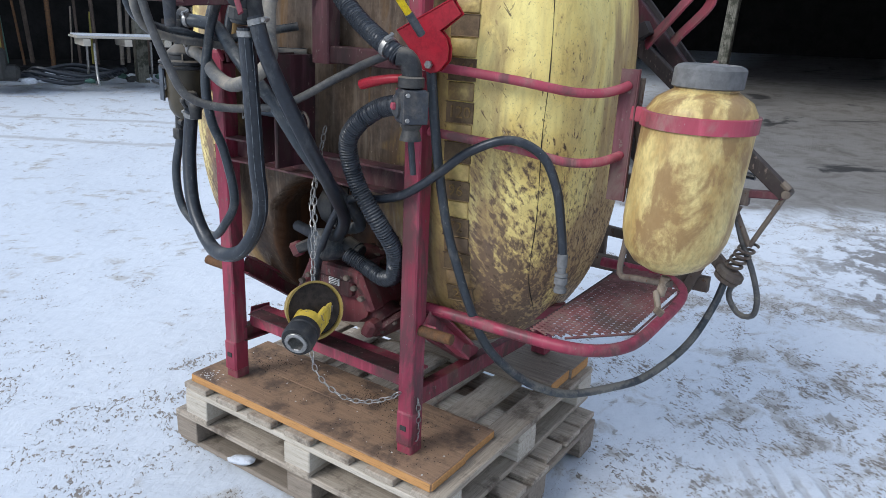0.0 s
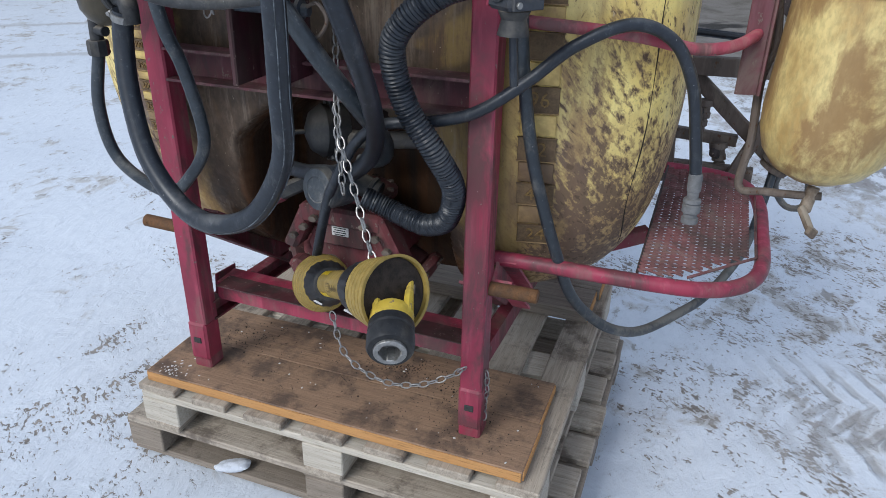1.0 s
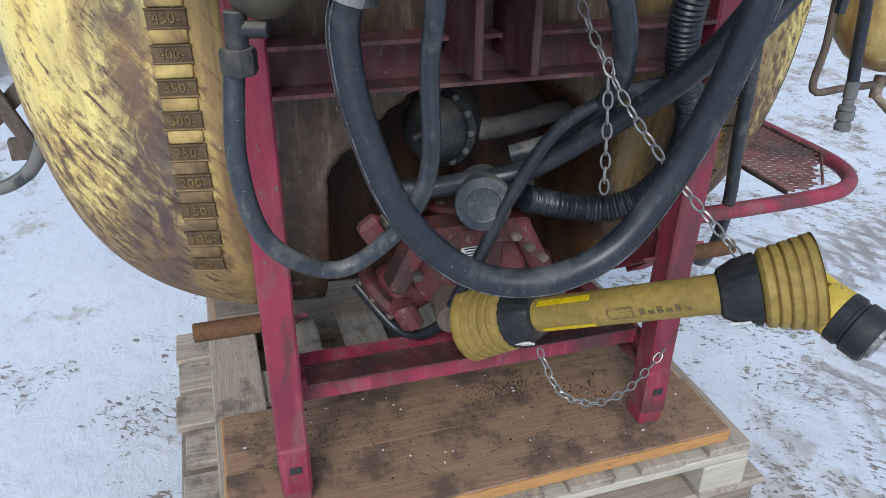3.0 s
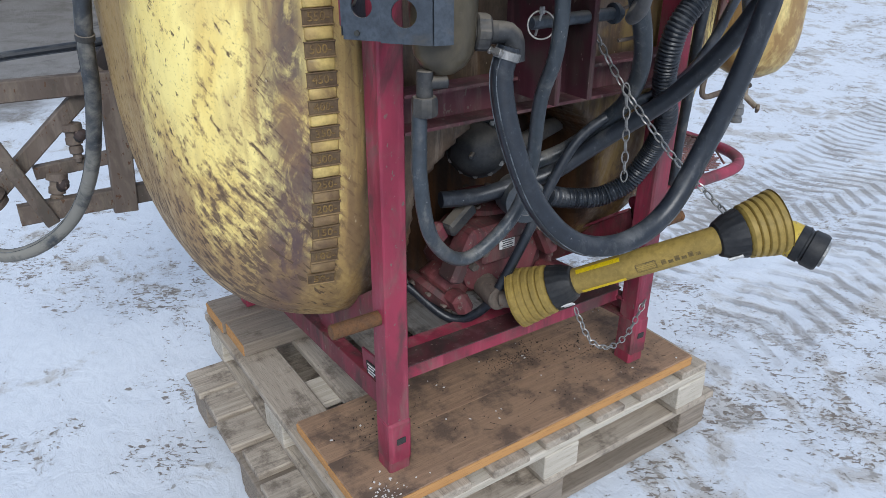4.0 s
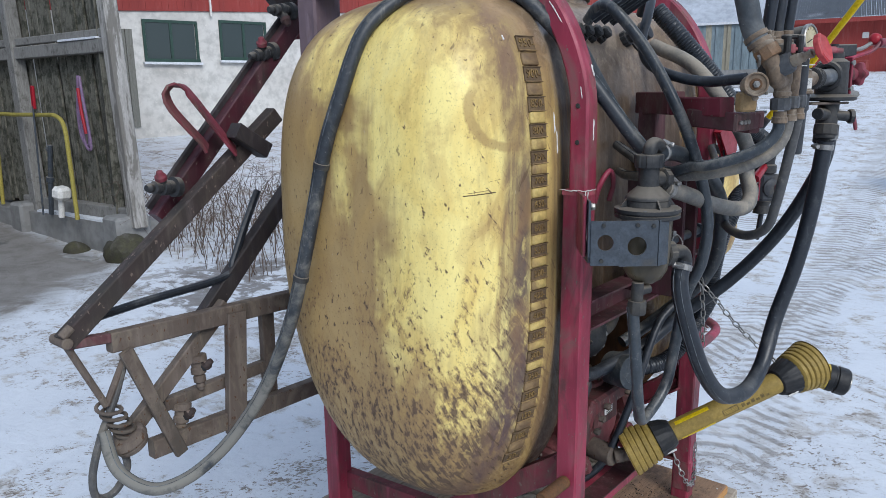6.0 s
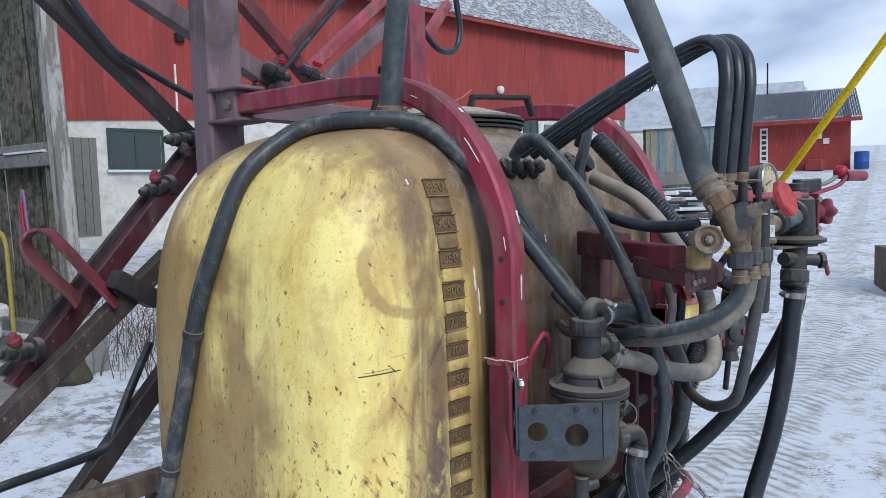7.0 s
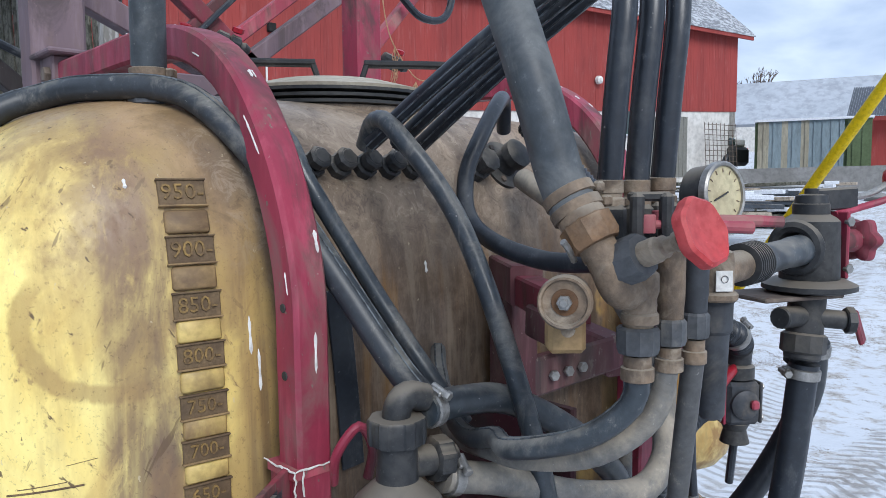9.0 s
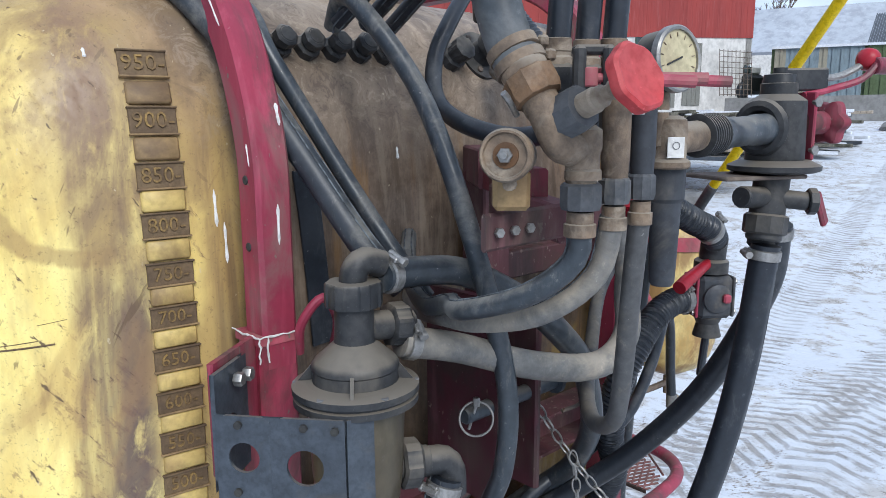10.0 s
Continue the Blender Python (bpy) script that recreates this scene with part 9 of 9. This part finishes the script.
part("ledge_snow", b, M["snow_cap"], OS, "snow on the ledge", False)
b = bmesh.new()
box(b, (WALL(7.4) + 0.03, 7.4, 0.46), (0.14, 2.2, 0.14), pose(0, 0, 0, 0, 0, 4), 0.01)
part("sill_beam", b, M["old_beam"], OS, "grey sill beam")
y = 6.42
while y < 15:
    w = rnd.uniform(0.10, 0.17)
    low = 0.42 + rnd.uniform(-0.05, 0.05)
    b = bmesh.new()
    t = rnd.uniform(-0.6, 0.6)
    box(b, (WALL(y) + 0.06 + rnd.uniform(0, 0.03), y + w / 2, (low + 4.7) / 2), (0.026, w - rnd.uniform(0.004, 0.03), 4.7 - low), pose(0, 0, 0, t, 0, 4), 0.003)
    part("board", b, M["old_wood"], OS, "", True)
    y += w
for yy, w in ((6.32, 0.15), (8.28, 0.17), (10.6, 0.19), (13.0, 0.19)):
    b = bmesh.new()
    box(b, (WALL(yy) - 0.02, yy, 2.55), (0.14, w, 4.4), None, 0.012)
    part("post", b, M["peeling"] if yy < 7 else M["old_beam"], OS, "timber post with peeling pale paint" if yy < 7 else "weathered timber post")
    b = bmesh.new()
    box(b, (WALL(yy) - 0.06, yy, 0.26), (0.36, 0.32, 0.42), None, 0.03)
    part("post_footing", b, M["concrete"], OS, "concrete post footing")
for zz, h in ((2.12, 0.13), (2.24, 0.08), (4.5, 0.2)):
    b = bmesh.new()
    box(b, (WALL(10.6) - 0.02, 10.6, zz), (0.10 if zz != 2.24 else 0.05, 8.6, h), pose(0, 0, 0, 0, 0, 4), 0.008)
    part("wall_rail", b, M["old_beam"], OS, "horizontal grey rail")
b = bmesh.new()
slab(b, [(WALL(6.6) - 0.07, 6.5, 2.188), (WALL(6.6) + 0.02, 6.5, 2.188), (WALL(7.5) + 0.02, 7.2, 2.188), (WALL(7.5) - 0.07, 7.2, 2.188)], 0.02)
part("rail_snow", b, M["snow_cap"], OS, "snow on the rail", False)
# unseen front eave added over the boards to shade them
b = bmesh.new()
slab(b, [(0.75, 6.1, 4.7), (2.2, 6.1, 4.8), (4.6, 13.6, 4.9), (0.3, 15.2, 4.7)], 0.12)
part("roof", b, M["slate"], OS, "snowy roof", False)
b = bmesh.new()
slab(b, [(1.72, 6.5, 0.0), (3.95, 12.6, 0.0), (3.95, 12.6, 4.7), (1.72, 6.5, 4.7)], 0.08)
part("side_wall", b, M["old_wood"], OS, "grey board side wall", False)
# the old frame leans away
for o in OS.children:
    if o.name.split(".")[0] in ("board", "post", "wall_rail", "rail_snow"):
        for v in o.data.vertices:
            v.co.y += 0.075 * (v.co.z - 2.4)
# things hung on it
b = bmesh.new()
sweep(b, smooth_path([(1.56, 6.66, 1.84), (1.55, 6.67, 1.5), (1.55, 6.64, 1.20), (1.55, 6.55, 1.12), (1.55, 6.52, 1.22), (1.56, 6.60, 1.6), (1.57, 6.66, 1.83), (1.56, 6.74, 1.5), (1.56, 6.72, 1.25), (1.56, 6.60, 1.16), (1.56, 6.56, 1.3), (1.57, 6.65, 1.83)], 0.03), 0.014, 8)
lone("hung_hose", b, M["mauve"], "mauve hose hung in a loop on the boards", "hose")
b = bmesh.new()
sweep(b, smooth_path([(1.54, 6.64, 1.72), (1.535, 6.61, 1.5), (1.54, 6.57, 1.28)], 0.03), 0.016, 8)
lone("rope", b, M["bright_red"], "faded red rope hanging on the boards", "rope")
b = bmesh.new()
sweep(b, smooth_path([(1.5, 8.86, 0.40), (1.5, 8.80, 1.0), (1.5, 8.74, 1.36), (1.5, 8.58, 1.46), (1.5, 8.2, 1.46), (1.5, 7.5, 1.46), (1.5, 7.12, 1.45), (1.5, 6.95, 1.34), (1.5, 6.92, 1.0), (1.5, 6.90, 0.40)], 0.03), 0.022, 10)
lone("tube_rail", b, M["pipe_yellow"], "bent tube painted dull yellow by the shed", "tube")
b = bmesh.new()
rod(b, (1.5, 7.53, 0.40), (1.5, 7.34, 1.15), 0.026, 10)
lathe(b, (1.5, 7.45, 0.75), (0, -0.25, 1), [(0.026, 0), (0.04, 0.01), (0.04, 0.06), (0.026, 0.07)], 12)
rod(b, (1.5, 7.37, 1.05), (1.5, 7.43, 1.12), 0.015, 8)
lone("standpipe", b, M["steel_dull"], "pale standpipe with a collar on the ledge", "standpipe")
b = bmesh.new()
box(b, (1.47, 7.13, 0.66), (0.16, 0.16, 0.14), pose(0, 0, 0, 8, 0, 12), 0.035)
rod(b, (1.47, 7.2, 0.40), (1.47, 7.16, 0.62), 0.03, 10)
lone("float_bowl", b, M["white"], "pale water bowl on the ledge", "bowl")
b = bmesh.new()
rod(b, (1.42, 7.53, 0.40), (1.44, 7.49, 1.55), 0.010, 8)
lone("tool_handle", b, M["steel_dull"], "silver tool handle leaning on the post", "tool")
b = bmesh.new()
box(b, (1.45, 7.48, 1.64), (0.03, 0.06, 0.24), pose(0, 0, 0, 4, 0, 0), 0.01)
lone("hung_grip", b, M["bright_red"], "red grip hung on the post", "tool")
for k, (cx, cy, s) in enumerate(((1.66, 6.2, 0.22), (1.45, 6.9, 0.13), (1.5, 9.3, 0.15))):
    b = bmesh.new()
    bmesh.ops.create_icosphere(b, subdivisions=3, radius=s)
    for v in b.verts:
        v.co *= 1 + 0.3 * noise.noise(v.co * 6)
        v.co.z *= 0.9
        v.co += Vector((cx, cy, s * 0.5))
    lone("mossy_stone", b, M["moss"], "mossy broken stone by the plinth", "stone", "stones by the shed")
for k in range(3):
    b = bmesh.new()
    box(b, (1.35 - 0.1 * k, 6.6 + 0.45 * k, 0.04), (0.10, 0.42, 0.07), pose(0, 0, 0, 0, 0, 15 + 8 * k), 0.01)
    lone("stone_edging", b, M["concrete"], "loose concrete edging piece", "edging", "edging by the shed")


# bramble and dead stems behind the machine
def brush():
    r = random.Random(9)
    b = bmesh.new()
    for _ in range(620):
        x, y = r.uniform(1.9, 4.6), r.uniform(4.6, 7.6)
        p = Vector((x, y, 0.0))
        lean = Vector((r.uniform(-0.9, 0.9), r.uniform(-0.9, 0.9), 0))
        h = r.uniform(0.25, 0.95)
        pts = [p, p + lean * 0.15 * h + Vector((0, 0, 0.45 * h)), p + lean * 0.5 * h + Vector((0, 0, 0.85 * h)), p + lean * 1.0 * h + Vector((0, 0, h * r.uniform(0.6, 1.05)))]
        w = r.uniform(0.002, 0.0055)
        for i in range(3):
            a, c = pts[i], pts[i + 1]
            rod(b, a, c, w * (1 - i * 0.25), 4, w * (0.75 - i * 0.2), 0.0004)
    tagged(lone("dead_brush", b, M["twig"], "tangle of dead brambles and dry stems in snow", "brush", kind="stuff"), kind="stuff")


brush()

# ---------------------------------------------------------------- dark open shed at the back
OP = thing("open_shed", (-3, 14, 0.3), "deep open-fronted shed, dark inside", "shed")
# walls coloured near black in place of the shade inside
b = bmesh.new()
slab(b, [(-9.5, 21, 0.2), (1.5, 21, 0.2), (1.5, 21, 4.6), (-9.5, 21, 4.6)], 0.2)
part("back_wall", b, M["black_gap"], OP, "back wall coloured near black for the shade inside", False)
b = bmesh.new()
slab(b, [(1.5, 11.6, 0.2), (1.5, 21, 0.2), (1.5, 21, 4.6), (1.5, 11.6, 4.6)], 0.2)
part("side_wall", b, M["black_gap"], OP, "side wall coloured near black for the shade inside", False)
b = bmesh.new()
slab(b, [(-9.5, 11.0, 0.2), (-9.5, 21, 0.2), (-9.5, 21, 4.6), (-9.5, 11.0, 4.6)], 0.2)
part("side_wall", b, M["black_gap"], OP, "side wall coloured near black for the shade inside", False)
b = bmesh.new()
slab(b, [(-10, 10.2, 3.4), (2, 10.2, 3.4), (2, 21.4, 4.8), (-10, 21.4, 4.8)], 0.15)
part("roof", b, M["slate"], OP, "snowy lean-to roof", False)
for xx in (-1.58, -5.2, -8.8):
    b = bmesh.new()
    box(b, (xx, 11.0, 1.95), (0.16, 0.16, 3.2), pose(0, 0, 0, 0, 2, 0), 0.01)
    part("post", b, M["old_wood"], OP, "dark timber post")

# ---------------------------------------------------------------- cluttered timber store on the far side
CS = thing("timber_store", (-10, 6, 0.4), "cluttered open timber store with dark bays", "store")
P5a, P5b = Vector((-9.9, 2.2, 0)), Vector((-7.6, 8.6, 0))
u5 = (P5b - P5a).normalized()
n5 = Vector((-u5.y, u5.x, 0))
P5 = lambda s, z, o=0.0: P5a + u5 * s - n5 * o + Vector((0, 0, z))
# near-black wall and floor carry the store's inner shade in their colour
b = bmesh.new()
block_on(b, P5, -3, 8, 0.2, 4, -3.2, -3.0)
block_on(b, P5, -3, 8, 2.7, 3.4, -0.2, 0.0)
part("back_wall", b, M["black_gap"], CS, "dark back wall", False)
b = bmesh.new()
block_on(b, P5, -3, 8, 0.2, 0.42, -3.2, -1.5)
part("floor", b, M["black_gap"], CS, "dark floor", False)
b = bmesh.new()
block_on(b, P5, -3.3, 8.3, 3.4, 3.55, -3.6, -0.25)
part("roof", b, M["slate"], CS, "snowy roof", False)
for s in (0.9, 3.35, 5.8):
    b = bmesh.new()
    block_on(b, P5, s, s + 0.16, 0.3, 3.4, -0.2, 0.0)
    part("post", b, M["old_wood"], CS, "dark timber post", False)
rnd = random.Random(4)
for k in range(40):
    s = rnd.uniform(-0.4, 4.5)
    b = bmesh.new()
    h = rnd.uniform(0.7, 1.9)
    a = P5(s, 0.5, -rnd.uniform(0.4, 1.4))
    rod(b, a, a + Vector((rnd.uniform(-0.15, 0.15), rnd.uniform(-0.15, 0.15), h)), rnd.uniform(0.012, 0.035), 6)
    lone("leaning_pole", b, M[rnd.choice(("old_wood", "twig", "pallet_dark", "rust", "pipe_yellow", "green_iron"))], "old pole leaning in the dark store", "pole", "poles in the store")
# trestle with an iced pallet top
TB_ = thing("trestle_table", (-8.6, 5.0, 0.4), "snowy slatted top on bent tube trestles", "table")
T0 = Vector((-8.62, 5.05, 0))
b = bmesh.new()
for k in range(4):
    box(b, T0 + u5 * 0.0 - n5 * (k * 0.16 - 0.24) + Vector((0, 0, 0.98)), (1.35, 0.12, 0.03), pose(0, 0, 0, 0, 0, math.degrees(math.atan2(u5.y, u5.x))), 0.004)
for k in (-0.55, 0, 0.55):
    box(b, T0 + u5 * k + Vector((0, 0, 0.91)), (0.1, 0.6, 0.1), pose(0, 0, 0, 0, 0, math.degrees(math.atan2(u5.y, u5.x))), 0.006)
part("slatted_top", b, M["pallet_pale"], TB_, "pale slatted pallet top")
b = bmesh.new()
box(b, T0 + Vector((0, 0, 1.005)), (1.3, 0.55, 0.02), pose(0, 0, 0, 0, 0, math.degrees(math.atan2(u5.y, u5.x))), 0.008)
part("snow_cover", b, M["snow_cap"], TB_, "snow on the top")
for k in (-0.45, 0.45):
    b = bmesh.new()
    q = T0 + u5 * k
    sweep(b, smooth_path([q + n5 * 0.25 + Vector((0, 0, 0.9)), q + n5 * 0.28 + Vector((0, 0, 0.5)), q + n5 * 0.30 + Vector((0, 0, 0.33)), q - n5 * 0.30 + Vector((0, 0, 0.33)), q - n5 * 0.28 + Vector((0, 0, 0.5)), q - n5 * 0.25 + Vector((0, 0, 0.9))], 0.04), 0.018, 8)
    part("trestle_leg", b, M["steel"], TB_, "bent tube leg")
b = bmesh.new()
for k in range(3):
    pts = [T0 + u5 * (-0.75 + 0.65 * math.cos(t) + 0.1 * k) - n5 * (-0.45 + 0.38 * math.sin(t)) + Vector((0, 0, 0.37 + 0.05 * k + 0.05 * math.sin(3 * t))) for t in [2 * math.pi * i / 12 for i in range(13)]]
    sweep(b, smooth_path(pts, 0.05), 0.03, 8)
lone("hose_coil", b, M["hose"], "coil of black pipe lying in the snow", "hose coil")
b = bmesh.new()
path = smooth_path([P5(-0.1, 0.75, 0.1), P5(0.9, 0.75, 0.1)], 0.02)
sweep(b, path, lambda s: 0.13 + 0.012 * math.sin(s * 2 * math.pi / 0.06), 14)
lone("drain_pipe", b, M["hose"], "black corrugated drain pipe", "pipe")
b = bmesh.new()
torus(b, P5(-0.35, 1.12, 0.25), (0.92, -0.35, 0.1), 0.22, 0.02, 28, 8)
for k in range(3):
    t = k * math.pi / 3
    rod(b, P5(-0.35, 1.12, 0.25) + Vector((0.02, 0.2 * math.cos(t), 0.2 * math.sin(t))), P5(-0.35, 1.12, 0.25) - Vector((0.02, 0.2 * math.cos(t), 0.2 * math.sin(t))), 0.014, 6)
lone("iron_wheel", b, M["green_iron"], "pale green iron hand wheel on a machine", "wheel")
b = bmesh.new()
box(b, P5(-0.28, 0.62, 0.55), (0.5, 0.5, 0.58), pose(0, 0, 0, 0, 0, 20), 0.02)
lone("stone_block", b, M["plaster"], "pale concrete block lying in the snow", "block")
b = bmesh.new()
for k in range(5):
    box(b, P5(0.22 + 0.075 * k, 1.2, 0.05), (0.045, 0.03, 1.0), pose(0, 0, 0, 0, 4, 20), 0.004)
for zz in (0.9, 1.2, 1.5):
    box(b, P5(0.37, zz, 0.03), (0.40, 0.02, 0.03), pose(0, 0, 0, 0, 4, 68), 0.004)
lone("slatted_gate", b, M["rust"], "rusty red slatted gate leaning by the store", "gate")
for s, w, h, mm, lb in ((1.45, 0.30, 0.42, "ink", "black stacked crates"), (1.62, 0.26, 0.2, "ink", "black plastic tray")):
    b = bmesh.new()
    box(b, P5(s, 0.38 + h / 2, 0.2), (w, 0.4, h), pose(0, 0, 0, 0, 0, 30 + 20 * s), 0.05)
    lone("junk_item", b, M[mm], lb + " among yard clutter", "clutter", "clutter by the store")
rnd = random.Random(77)
for k in range(26):
    q = T0 + u5 * rnd.uniform(-1.7, 0.9) + n5 * rnd.uniform(0.05, 0.75)
    b = bmesh.new()
    bmesh.ops.create_icosphere(b, subdivisions=2, radius=rnd.uniform(0.04, 0.11))
    for v in b.verts:
        v.co *= 1 + 0.5 * noise.noise(v.co * 14 + Vector((k, 0, 0)))
        v.co.z *= 0.5
        v.co += q + Vector((0, 0, 0.36))
    lone("scrap", b, M[rnd.choice(("snow_cap", "snow_cap", "plaster", "ink", "green_iron", "blue_drum"))], "scrap half covered by snow in the yard", "scrap", "scraps by the store")
# frayed twine hanging from the boom
b = bmesh.new()
r = random.Random(2)
for k in range(34):
    a = Vector((0.60, 0.98, 2.12)) if k < 8 else Vector((0.655, 0.95, 2.02))
    p = [a]
    for i in range(4):
        p.append(p[-1] + Vector((r.uniform(-0.012, 0.012), r.uniform(-0.01, 0.01), -0.02 - 0.012 * r.random())))
    sweep(b, smooth_path(p, 0.01), 0.0012, 4)
sweep(b, smooth_path([(0.56, 0.99, 2.30), (0.575, 0.99, 2.2), (0.60, 0.98, 2.12), (0.66, 0.95, 2.03), (0.73, 0.93, 2.04), (0.80, 0.92, 2.08)], 0.01), 0.002, 5)
lone("twine", b, M["straw"], "frayed orange baler twine hanging from the boom", "twine")

# rusty sheet bin at the edge of the yard
b = bmesh.new()
q = [(9.35, -0.15, 0.2), (10.25, 0.05, 0.2), (10.05, 0.75, 0.2), (9.2, 0.42, 0.2)]
slab(b, [Vector(p) for p in q], 0.62)
lone("sheet_bin", b, M["rust_grey"], "brown rusty sheet bin standing in the snow", "bin")
